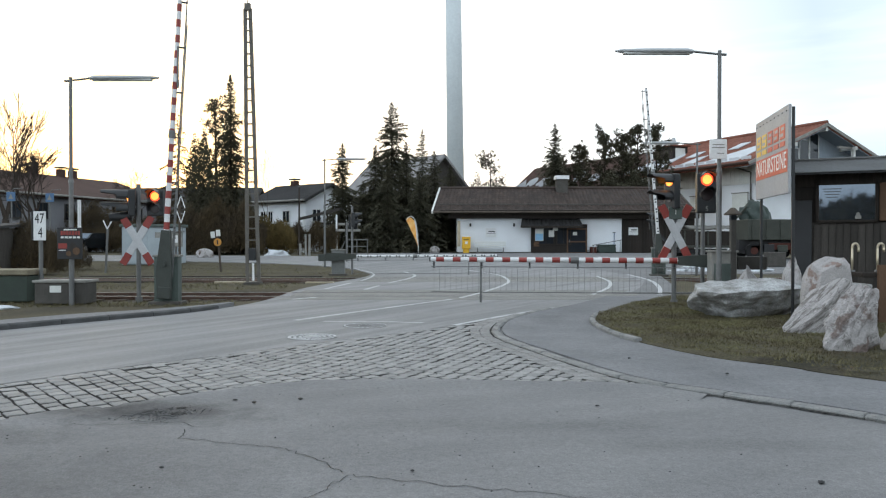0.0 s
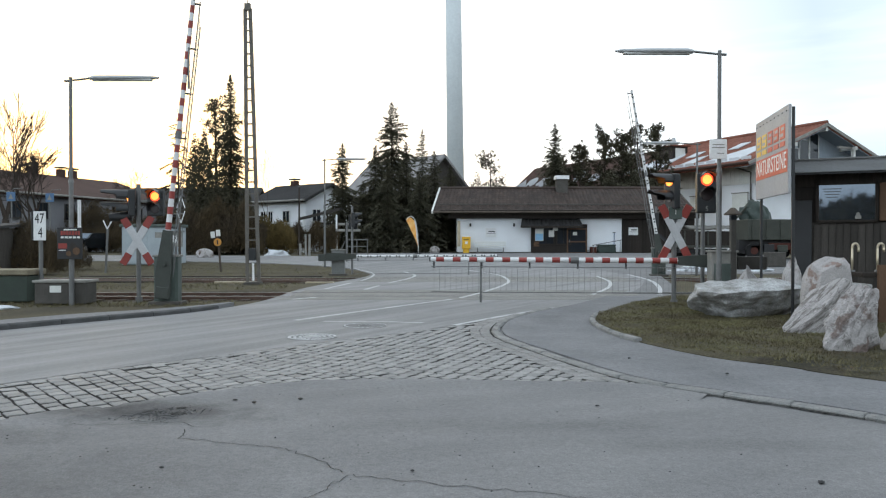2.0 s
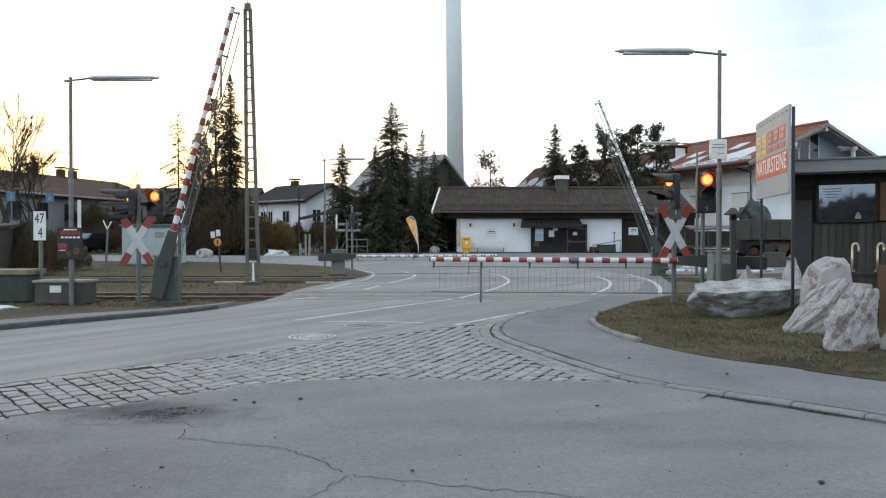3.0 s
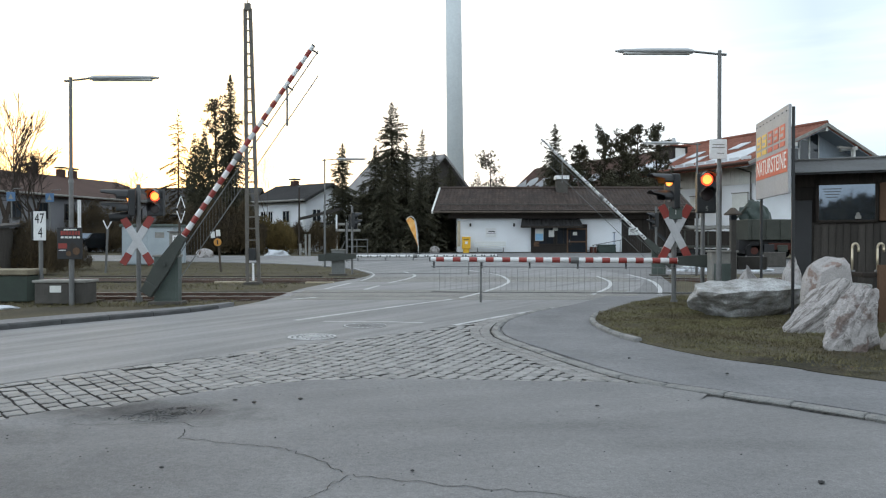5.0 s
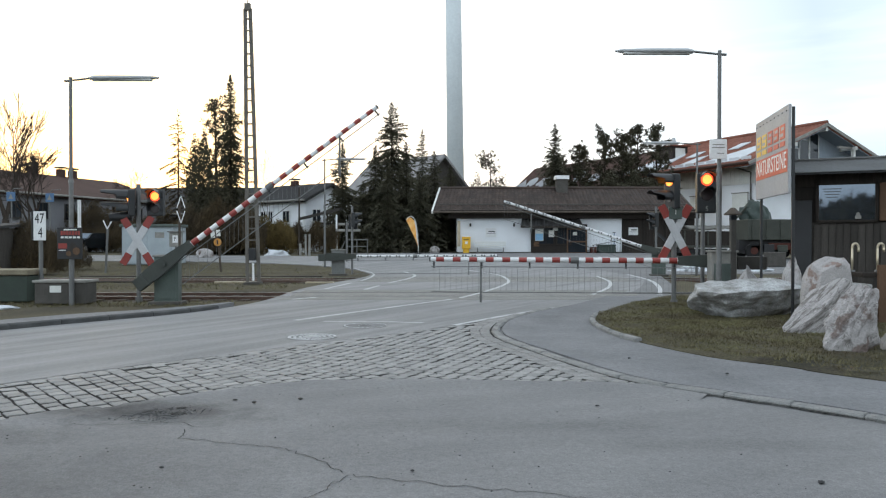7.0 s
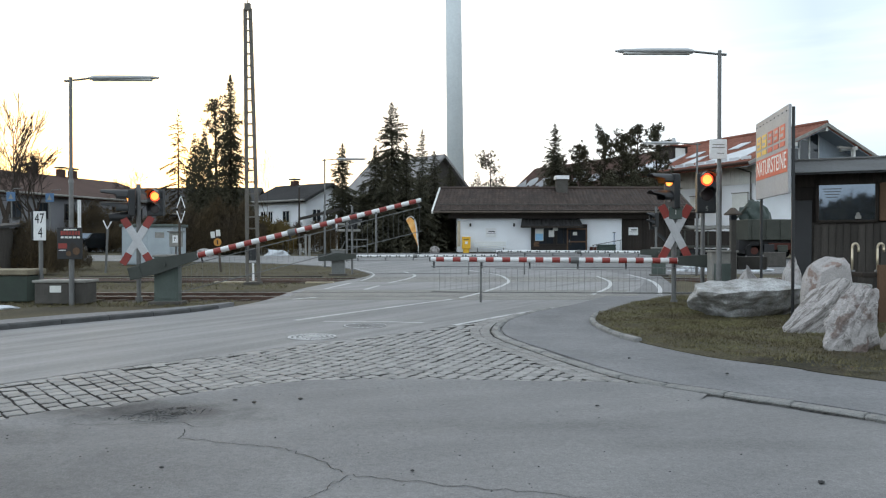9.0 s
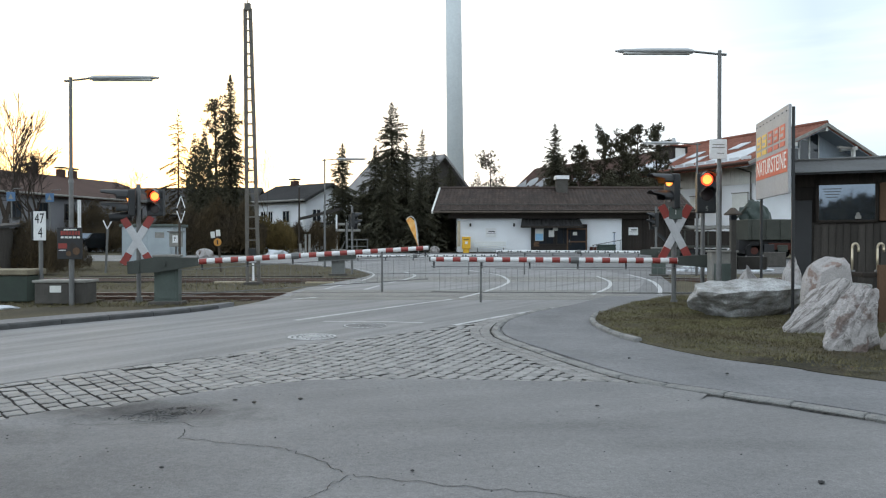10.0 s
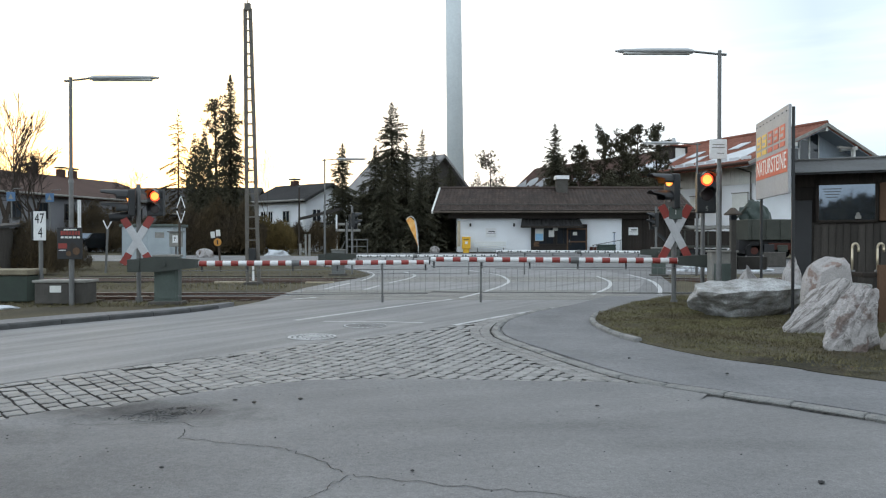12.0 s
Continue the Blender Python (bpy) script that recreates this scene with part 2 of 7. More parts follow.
def marble(name, stretch, turn, pale=(0.385, 0.36, 0.345), vein=(0.10, 0.085, 0.075), stain=(0.15, 0.085, 0.06), veins=0.02, stained=0.62):
    """Pale marble: fine grain, thin dark veins along the grain and rusty stains with soft edges."""
    m = bpy.data.materials.new(name)
    m.use_nodes = True
    n, l = m.node_tree.nodes, m.node_tree.links
    b = n["Principled BSDF"]
    b.inputs["Roughness"].default_value, b.inputs["Specular IOR Level"].default_value = 0.75, 0.3
    tc = n.new("ShaderNodeTexCoord")
    mp = n.new("ShaderNodeMapping"); mp.vector_type = "TEXTURE"
    mp.inputs["Rotation"].default_value, mp.inputs["Scale"].default_value = tuple(radians(a) for a in turn), stretch
    l.new(tc.outputs["Object"], mp.inputs[0])

    def noise_tex(src, scale, detail):
        t = n.new("ShaderNodeTexNoise"); t.inputs["Scale"].default_value, t.inputs["Detail"].default_value = scale, detail
        l.new(src, t.inputs[0])
        return t.outputs[0]

    def ranged(src, lo, hi, a, b_):
        r = n.new("ShaderNodeMapRange")
        for k, v in zip((1, 2, 3, 4), (lo, hi, a, b_)):
            r.inputs[k].default_value = v
        l.new(src, r.inputs[0])
        return r.outputs[0]

    def mixed(fac, one, two, mode="MIX"):
        x = n.new("ShaderNodeMixRGB"); x.blend_type = mode
        l.new(fac, x.inputs[0])
        for k, v in ((1, one), (2, two)):
            if isinstance(v, tuple):
                x.inputs[k].default_value = (*v, 1)
            else:
                l.new(v, x.inputs[k])
        return x.outputs[0]
    cloud = noise_tex(mp.outputs[0], 2.2, 6)
    col = mixed(ranged(cloud, 0.3, 0.7, 0, 1), pale, tuple(c * 0.74 for c in pale))
    for scale, width in ((2.6, veins), (6.0, veins * 0.7)):
        f = noise_tex(mp.outputs[0], scale, 5)
        sub = n.new("ShaderNodeMath"); sub.operation = "SUBTRACT"; sub.inputs[1].default_value = 0.5; l.new(f, sub.inputs[0])
        ab = n.new("ShaderNodeMath"); ab.operation = "ABSOLUTE"; l.new(sub.outputs[0], ab.inputs[0])
        col = mixed(ranged(ab.outputs[0], 0.0, width, 0.85, 0.0), col, vein)
    spots = noise_tex(tc.outputs["Object"], 4.6, 7)
    col = mixed(ranged(spots, stained, stained + 0.07, 0.0, 0.75), col, stain)
    grain = noise_tex(tc.outputs["Object"], 45, 5)
    g = ranged(grain, 0.3, 0.7, 0.8, 1.12)
    mul = n.new("ShaderNodeMixRGB"); mul.blend_type = "MULTIPLY"; mul.inputs[0].default_value = 1.0
    l.new(col, mul.inputs[1]); l.new(g, mul.inputs[2])
    l.new(mul.outputs[0], b.inputs["Base Color"])
    bp = n.new("ShaderNodeBump"); bp.inputs["Strength"].default_value, bp.inputs["Distance"].default_value = 0.6, 0.02
    l.new(grain, bp.inputs["Height"]); l.new(bp.outputs[0], b.inputs["Normal"])
    return m


M["rock_slant"] = marble("striped_marble", (2.4, 0.7, 0.3), (0, -44, 0), veins=0.035, stained=0.66)
M["rock_brown"] = marble("brown_stained_marble", (0.9, 0.8, 0.6), (0, -60, 0), veins=0.009, stained=0.515, stain=(0.10, 0.062, 0.048))
M["rock_top"] = marble("weathered_marble", (0.9, 0.9, 0.7), (0, 0, 0), veins=0.002, stained=0.56, stain=(0.17, 0.10, 0.075))
M["rock_grey"] = material("grey_boulder", (0.42, 0.42, 0.415), 0.85, 0, 0.25, 2.6, 25, 0.6, second=(0.2, 0.19, 0.17), grow=0.35, speckle=0.15)
M["bark"] = material("bark", (0.055, 0.043, 0.034), 0.9, 0, 0.35, 4, 30, 0.5)
M["needle"] = material("spruce_needles", (0.072, 0.07, 0.048), 0.8, 0, 0.35, 0.6, 9, 0, second=(0.088, 0.08, 0.05), per_piece=0.3)
M["needle_bush"] = material("evergreen_bush", (0.062, 0.06, 0.04), 0.85, 0, 0.35, 0.6, 9, 0, second=(0.078, 0.066, 0.04), per_piece=0.25)
M["twig_yellow"] = material("yellow_twigs", (0.12, 0.09, 0.035), 0.9, 0, 0.35, 0.6, 9, 0, second=(0.15, 0.105, 0.04), per_piece=0.35)
M["twig"] = material("winter_twigs", (0.07, 0.054, 0.036), 0.9, 0, 0.35, 0.6, 9, 0, second=(0.092, 0.066, 0.034), per_piece=0.35)
M["car_dark"] = material("dark_car_paint", (0.02, 0.024, 0.028), 0.25, 0.3, 0.15, 4, 30, 0)
M["rubber"] = material("tyre_rubber", (0.018, 0.018, 0.018), 0.85, 0, 0.2, 5, 40, 0.1)
M["gold"] = material("brass_pipe", (0.52, 0.45, 0.33), 0.35, 0.7, 0.12, 5, 40, 0)
M["wood_warm"] = material("warm_board", (0.13, 0.075, 0.045), 0.7, 0, 0.25, 3, 25, 0.2, stretch=(3, 3, 0.6))
M["sign_panel"] = material("weathered_sign_panel", (0.36, 0.36, 0.36), 0.6, 0.0, 0.12, 1.2, 25, 0.05, second=(0.31, 0.31, 0.31))
M["sign_red"] = material("faded_red_print", (0.55, 0.10, 0.05), 0.5, 0, 0.15, 2, 25, 0)
M["sign_yellow"] = material("faded_yellow_print", (0.72, 0.46, 0.07), 0.5, 0, 0.15, 2, 25, 0)
M["tarp"] = material("green_tarpaulin", (0.028, 0.045, 0.036), 0.6, 0, 0.3, 2, 20, 0.4)
M["truck_grey"] = material("grey_green_metal", (0.052, 0.056, 0.044), 0.6, 0.2, 0.3, 2, 20, 0.1)
M["rust_red"] = material("red_chassis", (0.08, 0.028, 0.02), 0.7, 0.1, 0.3, 2, 20, 0.1)
M["crossing_slab"] = material("crossing_slab", (0.225, 0.215, 0.195), 0.8, 0, 0.2, 1.2, 60, 0.3, second=(0.16, 0.155, 0.145), speckle=0.14)
M["hut_panel"] = material("hut_panel", (0.38, 0.425, 0.445), 0.7, 0, 0.12, 1.2, 30, 0.1, second=(0.30, 0.335, 0.35))
M["grit_green"] = material("faded_green_plastic", (0.028, 0.045, 0.03), 0.6, 0, 0.25, 2.5, 40, 0.1, second=(0.02, 0.03, 0.022))
M["cross_white"] = material("weathered_reflective_white", (0.50, 0.50, 0.50), 0.5, 0, 0.12, 3, 40, 0.05, second=(0.42, 0.42, 0.42))
M["lid_brown"] = material("weathered_lid", (0.17, 0.145, 0.10), 0.85, 0, 0.3, 2.5, 40, 0.3, second=(0.24, 0.21, 0.15))
M["mast_steel"] = material("weathered_mast", (0.17, 0.155, 0.135), 0.7, 0.2, 0.3, 3, 30, 0.2)
M["tower"] = material("tower_concrete", (0.66, 0.70, 0.70), 0.8, 0, 0.08, 0.15, 3, 0.05, second=(0.58, 0.62, 0.63))


# ---- helpers for meshes ----
def part(name, bm, mat, parent=None, label="", smooth=False):
    """Link a bmesh as one mesh object, under a thing or a part."""
    me = bpy.data.meshes.new(name)
    bm.to_mesh(me); bm.free()
    if smooth:
        me.polygons.foreach_set("use_smooth", [True] * len(me.polygons))
    me.materials.append(M[mat])
    ob = new(name, me)
    ob.parent = parent
    return tagged(ob, label)


def mesh_part(name, verts, faces, mat, parent=None, label="", smooth=False):
    me = bpy.data.meshes.new(name)
    me.from_pydata(verts, [], faces)
    if smooth:
        me.polygons.foreach_set("use_smooth", [True] * len(me.polygons))
    me.materials.append(M[mat])
    ob = new(name, me)
    ob.parent = parent
    return tagged(ob, label)


def shared(name, me, parent, m):
    """Another object on a mesh that is already there."""
    ob = new(name, me)
    ob.parent = parent
    ob.matrix_local = m
    return ob


def thing(name, m, label, category, group="", kind=""):
    return tagged(place(new(name), m), label, category, group, kind)


def place(ob, m):
    ob.matrix_basis = m
    return ob


def box(size, at=(0, 0, 0), bevel=0.0, bm=None, turn=None):
    bm = bm or bmesh.new()
    b = bmesh.new()
    bmesh.ops.create_cube(b, size=1.0, matrix=Matrix.Diagonal((*size, 1)))
    if bevel:
        bmesh.ops.bevel(b, geom=b.edges[:], offset=bevel, segments=2, affect="EDGES", profile=0.6)
    b.transform(Matrix.Translation(at) @ (turn or Matrix()))
    return join(bm, b)


def join(bm, b):
    me = bpy.data.meshes.new("tmp")
    b.to_mesh(me); b.free()
    bm.from_mesh(me)
    bpy.data.meshes.remove(me)
    return bm


def rod(a, b, r0, r1=None, n=10, bm=None):
    """A round bar from a to b."""
    bm = bm or bmesh.new()
    a, b = Vector(a), Vector(b)
    r1 = r0 if r1 is None else r1
    c = bmesh.new()
    bmesh.ops.create_cone(c, cap_ends=True, segments=n, radius1=r0, radius2=max(r1, 1e-4), depth=(b - a).length)
    c.transform(Matrix.Translation((a + b) / 2) @ (b - a).to_track_quat("Z", "Y").to_matrix().to_4x4())
    return join(bm, c)


def beam(a, b, w, h, bm=None, bevel=0.0):
    """A rectangular bar from a to b, w wide and h high."""
    a, b = Vector(a), Vector(b)
    q = (b - a).to_track_quat("X", "Z").to_matrix().to_4x4()
    return box(((b - a).length, w, h), (a + b) / 2, bevel, bm, q)


def prism(outline, depth, bm=None, m=None):
    """An outline in x and z, made depth thick along y (centred)."""
    bm = bm or bmesh.new()
    b = bmesh.new()
    f = b.faces.new([b.verts.new((x, -depth / 2, z)) for x, z in outline])
    g = bmesh.ops.extrude_face_region(b, geom=[f])
    bmesh.ops.translate(b, verts=[v for v in g["geom"] if isinstance(v, bmesh.types.BMVert)], vec=(0, depth, 0))
    bmesh.ops.recalc_face_normals(b, faces=b.faces[:])
    if m:
        b.transform(m)
    return join(bm, b)


def tube(points, r, n=8, bm=None):
    for a, b in zip(points, points[1:]):
        bm = rod(a, b, r, r, n, bm)
    return bm


def curve_through(points, steps=8):
    """A smooth line through points (Catmull-Rom)."""
    pts = [Vector(p) for p in points]
    pts = [pts[0] * 2 - pts[1]] + pts + [pts[-1] * 2 - pts[-2]]
    out = []
    for p0, p1, p2, p3 in zip(pts, pts[1:], pts[2:], pts[3:]):
        for i in range(steps):
            t = i / steps
            out.append(0.5 * (2 * p1 + (p2 - p0) * t + (2 * p0 - 5 * p1 + 4 * p2 - p3) * t * t + (3 * p1 - p0 - 3 * p2 + p3) * t ** 3))
    return out + [pts[-2]]


def lettering(name, text, size, mat, parent, m, label=""):
    cu = bpy.data.curves.new(name, "FONT")
    cu.body, cu.size, cu.align_x, cu.align_y, cu.extrude = text, size, "CENTER", "CENTER", 0.002
    tmp = bpy.data.objects.new(name, cu)
    me = bpy.data.meshes.new_from_object(tmp)
    bpy.data.objects.remove(tmp)
    me.materials.clear(); me.materials.append(M[mat])
    ob = new(name, me)
    ob.parent = parent
    ob.matrix_local = m
    return tagged(ob, label)


FACE = pose(0, 0, 0, 90, 0, 0)


def rise(x, y):
    """Height of the land: level at the crossing, half a metre higher round the station."""
    t = min(max((y - 33.5) / 22.0, 0.0), 1.0)
    return 0.55 * t * t * (3 - 2 * t)


def surface(name, outline, off, mat, thick=0.1, label="", category="", kind="structure", cut=1.5, wave=0.0):
    """A paved or planted area with a thickness, laid over the land."""
    bm = bmesh.new()
    f = bm.faces.new([bm.verts.new((p[0], p[1], 0)) for p in outline])
    ys = [p[1] for p in outline]; xs = [p[0] for p in outline]
    y = min(ys) + cut
    while y < max(ys):
        bmesh.ops.bisect_plane(bm, geom=bm.verts[:] + bm.edges[:] + bm.faces[:], plane_co=(0, y, 0), plane_no=(0, 1, 0))
        y += cut
    if wave:
        x = min(xs) + cut
        while x < max(xs):
            bmesh.ops.bisect_plane(bm, geom=bm.verts[:] + bm.edges[:] + bm.faces[:], plane_co=(x, 0, 0), plane_no=(1, 0, 0))
            x += cut
    for v in bm.verts:
        v.co.z = rise(v.co.x, v.co.y) + off
        if wave and not v.is_boundary:
            v.co.z += wave * (0.6 + noise.noise(Vector((v.co.x * 0.9, v.co.y * 0.9, 3.0))))
    bmesh.ops.recalc_face_normals(bm, faces=bm.faces[:])
    if bm.faces[:][0].normal.z < 0:
        bmesh.ops.reverse_faces(bm, faces=bm.faces[:])
    rim = [e for e in bm.edges if e.is_boundary]
    g = bmesh.ops.extrude_edge_only(bm, edges=rim)
    for v in g["geom"]:
        if isinstance(v, bmesh.types.BMVert):
            v.co.z -= thick
    return tagged(part(name, bm, mat), label, category, "", kind)


# ---- ground, roads, tracks ----
TRACKS = (21.0, 29.3)


def land(x, y):
    z = rise(x, y) - 0.035
    if x < -4.2 or x > 9.5:
        for c in TRACKS:
            d = abs(y - c)
            if d < 2.0:
                z -= 0.12 * min(1.0, (2.0 - d) / 0.7)
        if 13 < y < 60:
            z += 0.03 * noise.noise(Vector((x * 0.5, y * 0.5, 0)))
    return z


def build_ground():
    far = [-3000, -900, -300, -140]
    xs = far + [-90 + 1.0 * i for i in range(181)] + [-v for v in reversed(far)]
    ys = [-3000, -900, -300, -120, -60, -30, -12] + [-6 + 0.5 * i for i in range(150)] + [75, 90, 120, 180, 300, 600, 1200, 3000]
    verts = [(x, y, land(x, y)) for y in ys for x in xs]
    w = len(xs)
    faces = [(j * w + i, j * w + i + 1, (j + 1) * w + i + 1, (j + 1) * w + i) for j in range(len(ys) - 1) for i in range(w - 1)]
    tagged(mesh_part("ground", verts, faces, "field"), "dull olive winter grass and soil over the level land", "ground", "", "structure")


build_ground()

LEFT_EDGE = [(-24.0, -16.0), (-15.5, -1.5), (-11.0, 6.2), (-7.35, 12.66), (-5.3, 15.6), (-4.55, 18.0), (-4.4, 19.9), (-4.3, 24.0), (-3.2, 31.0), (-3.5, 35.0), (-5.5, 39.5), (-11.0, 43.0), (-24.0, 45.0), (-70.0, 47.0)]
RIGHT_EDGE = [(-15.5, -9.0), (-10.0, 0.5), (-4.61, 7.94), (-2.84, 9.98), (0.16, 13.32), (2.43, 16.74), (4.9, 20.9), (6.6, 25.3), (7.9, 31.0), (7.2, 37.5), (3.0, 44.5), (-6.0, 49.0), (-24.0, 51.0), (-70.0, 53.0)]
left = [(p.x, p.y) for p in curve_through([(*p, 0) for p in LEFT_EDGE])]
right = [(p.x, p.y) for p in curve_through([(*p, 0) for p in RIGHT_EDGE])]
surface("road", left + right[::-1], 0.0, "asphalt", 0.12, "worn grey asphalt road bending over the level crossing", "road", cut=0.9)
# the station yard behind the crossing
surface("forecourt", [(7.4, 35.6), (9.6, 33.4), (16.0, 34.5), (21.0, 44.0), (22.0, 56.6), (-2.5, 56.6), (-9.0, 52.5), (-4.0, 49.0), (2.0, 46.2), (5.2, 42.0)], -0.008, "asphalt_old", 0.1, "grey asphalt yard before the station", "yard")
# the paved crossing beside the carriageway
surface("crossing_apron", [(4.3, 20.0), (5.96, 20.05), (6.6, 22.0), (7.6, 25.0), (8.9, 31.0), (9.6, 33.6), (7.2, 36.0), (7.6, 31.0), (6.2, 25.3)], -0.006, "asphalt_old", 0.1, "patched asphalt strip beside the carriageway", "road")

KERB = [(11.0, -3.5), (6.6, 2.6), (3.67, 6.33), (2.68, 7.38), (1.98, 8.2), (1.32, 10.1), (0.86, 11.9), (1.05, 13.7), (1.7, 15.4), (2.6, 16.9)]
kerb_line = curve_through([(*p, 0) for p in KERB], 12)
surface("side_street", [(-30.0, -26.0), (-10.6, -0.2), (-4.7, 7.9), (-2.84, 9.94), (0.12, 13.24), (2.3, 16.5), (1.8, 15.2), (1.2, 13.6), (1.0, 11.9), (1.46, 10.2), (2.1, 8.3), (2.8, 7.5), (3.8, 6.4), (6.8, 2.7), (11.2, -3.4), (22.0, -20.0)],
        -0.012, "asphalt_old", 0.1, "pale patched asphalt of the side street", "road")
GRASS_EDGE = [(15.5, -3.0), (8.6, 3.6), (4.61, 7.94), (4.02, 8.8), (3.33, 9.64), (2.78, 11.2), (2.62, 12.6), (2.76, 14.1), (3.4, 15.9), (4.5, 17.9), (5.96, 20.0)]
grass_line = curve_through([(*p, 0) for p in GRASS_EDGE], 8)
surface("footway_right", [(p.x + 0.12, p.y + 0.05) for p in kerb_line] + [(4.3, 20.0)] + [(p.x, p.y) for p in reversed(grass_line)], 0.024, "footway", 0.1, "grey asphalt footway round the street corner", "pavement")
surface("verge", [(p.x, p.y) for p in grass_line] + [(9.0, 19.4), (26.0, 19.2), (30.0, -3.0)], 0.034, "soil", 0.1, "patchy olive winter grass with bare soil", "grass", cut=0.45, wave=0.05)
# pavement along the other side of the road
LEFT_KERB = [p for p in LEFT_EDGE if p[1] < 20]
lk = curve_through([(*p, 0) for p in LEFT_KERB], 8)


def shifted(line, d):
    out = []
    for i, p in enumerate(line):
        t = (line[min(i + 1, len(line) - 1)] - line[max(i - 1, 0)]).normalized()
        out.append(Vector((p.x - t.y * d, p.y + t.x * d, p.z)))
    return out


inner = [p for p in shifted(lk, 0.13) if p.y < 17.7]
outer = [b.lerp(a, min(max((18.2 - a.y) / 3.4, 0.12), 1.0)) for a, b in zip(shifted(lk, 0.95), shifted(lk, 0.13)) if b.y < 17.7]
surface("footway_left", [(p.x, p.y) for p in inner] + [(p.x, p.y) for p in reversed(outer)], 0.075, "footway", 0.12, "pale asphalt footway beside the road", "pavement")


def kerb_stones(line, length, width, height, mat, parent_name, label, gap=0.012, sink=0.12):
    """Kerb stones laid one by one along a line."""
    root = thing(parent_name, Matrix(), label, "kerb", "", "structure")
    acc = [0.0]
    for a, b in zip(line, line[1:]):
        acc.append(acc[-1] + (b - a).length)

    def at(s):
        for i in range(len(acc) - 1):
            if acc[i + 1] >= s:
                f = (s - acc[i]) / max(acc[i + 1] - acc[i], 1e-6)
                return line[i].lerp(line[i + 1], f)
        return line[-1]
    meshes = {}
    s = 0.0
    rng = random.Random(4)
    while s + length < acc[-1]:
        a, b = at(s), at(s + length - gap)
        key = rng.randrange(3)
        if key not in meshes:
            bm = box((1, width, height + sink), (0, 0, (height - sink) / 2), 0)
            top = [e for e in bm.edges if all(v.co.z > 0 for v in e.verts)]
            bmesh.ops.bevel(bm, geom=top, offset=0.018 + 0.006 * key, segments=1, affect="EDGES")
            for v in bm.verts:
                v.co += Vector((0, rng.uniform(-.006, .006), rng.uniform(-.004, .004)))
            me = bpy.data.meshes.new("kerb_stone"); bm.to_mesh(me); bm.free(); me.materials.append(M[mat]); meshes[key] = me
        c = (a + b) / 2
        d = b - a
        m = Matrix.Translation((c.x, c.y, rise(c.x, c.y) + rng.uniform(-.004, .004))) @ pose(0, 0, 0, 0, 0, math.degrees(math.atan2(d.y, d.x)))
        ob = shared("kerb_stone", meshes[key], root, m @ Matrix.Diagonal((d.length, 1, 1, 1)))
        s += length
    return root


def ribbon(name, line, width, off, mat, parent=None, label=""):
    """A painted stripe along a line, lying a little over the road."""
    a, b = shifted(line, width / 2), shifted(line, -width / 2)
    verts = [(p.x, p.y, rise(p.x, p.y) + off) for p in a] + [(p.x, p.y, rise(p.x, p.y) + off) for p in b]
    n = len(line)
    faces = [(i, n + i, n + i + 1, i + 1) for i in range(n - 1)]
    return mesh_part(name, verts, faces, mat, parent, label)


# pale slabs on both sides of the rails
for c in TRACKS:
    for k, (y0, y1) in enumerate(((c - 1.9, c - 0.88), (c - 0.58, c + 0.62), (c + 0.92, c + 1.8))):
        shift = 0.12 * (c - 21.0)
        surface("crossing_slab", [(-4.1 + shift, y0), (5.2 + shift * 1.8, y0), (5.6 + shift * 1.8, y1), (-4.1 + shift, y1)], 0.004, "crossing_slab", 0.05, "pale worn paving slab between the rails", "paving", cut=5.0)
markings = thing("road_markings", Matrix(), "worn white lines painted on the road", "marking", "", "structure")
# lane lines: middle, edge lines and the bend behind the tracks
for pts, w in (([(-2.75, 14.2), (-1.3, 16.7), (0.25, 19.3)], 0.12), ([(0.45, 19.7), (1.3, 22.4), (2.15, 26.0), (2.45, 29.0), (2.3, 33.0), (1.2, 37.0)], 0.12),
               ([(0.19, 13.36), (1.25, 15.1), (2.43, 16.8)], 0.12), ([(4.1, 20.9), (5.2, 24.0), (6.0, 27.5), (6.35, 31.5)], 0.12), ([(5.95, 20.9), (6.9, 24.4), (7.7, 28.5), (8.0, 33.0)], 0.14),
               ([(-3.8, 19.2), (-3.3, 19.9)], 0.12), ([(-3.6, 23.3), (-3.4, 25.0), (-3.2, 26.6)], 0.12), ([(-2.35, 23.0), (-2.1, 25.0)], 0.12), ([(-1.9, 26.6), (-1.35, 29.5), (-1.2, 32.5), (-1.8, 35.5)], 0.12),
               ([(-2.2, 14.0), (-1.2, 13.95), (-0.35, 13.75)], 0.08), ([(-3.0, 28.0), (-2.9, 31.0), (-3.2, 34.5), (-4.4, 38.2)], 0.1)):
    ribbon("line", curve_through([(*p, 0) for p in pts], 6), w, 0.006, "paint_line", markings)

# cracks and the broken patch in the side street
cracks = thing("asphalt_cracks", Matrix(), "dark cracks wandering through the old asphalt", "crack", "", "structure")


def crack(points, width, seed):
    rng = random.Random(seed)
    line = []
    for a, b in zip(points, points[1:]):
        a, b = Vector((*a, 0)), Vector((*b, 0))
        k = max(3, int((b - a).length / 0.06))
        for i in range(k):
            p = a.lerp(b, i / k)
            line.append(p + Vector((rng.uniform(-.02, .02), rng.uniform(-.025, .025), 0)))
    ribbon("crack", line, width, -0.008, "tar", cracks)


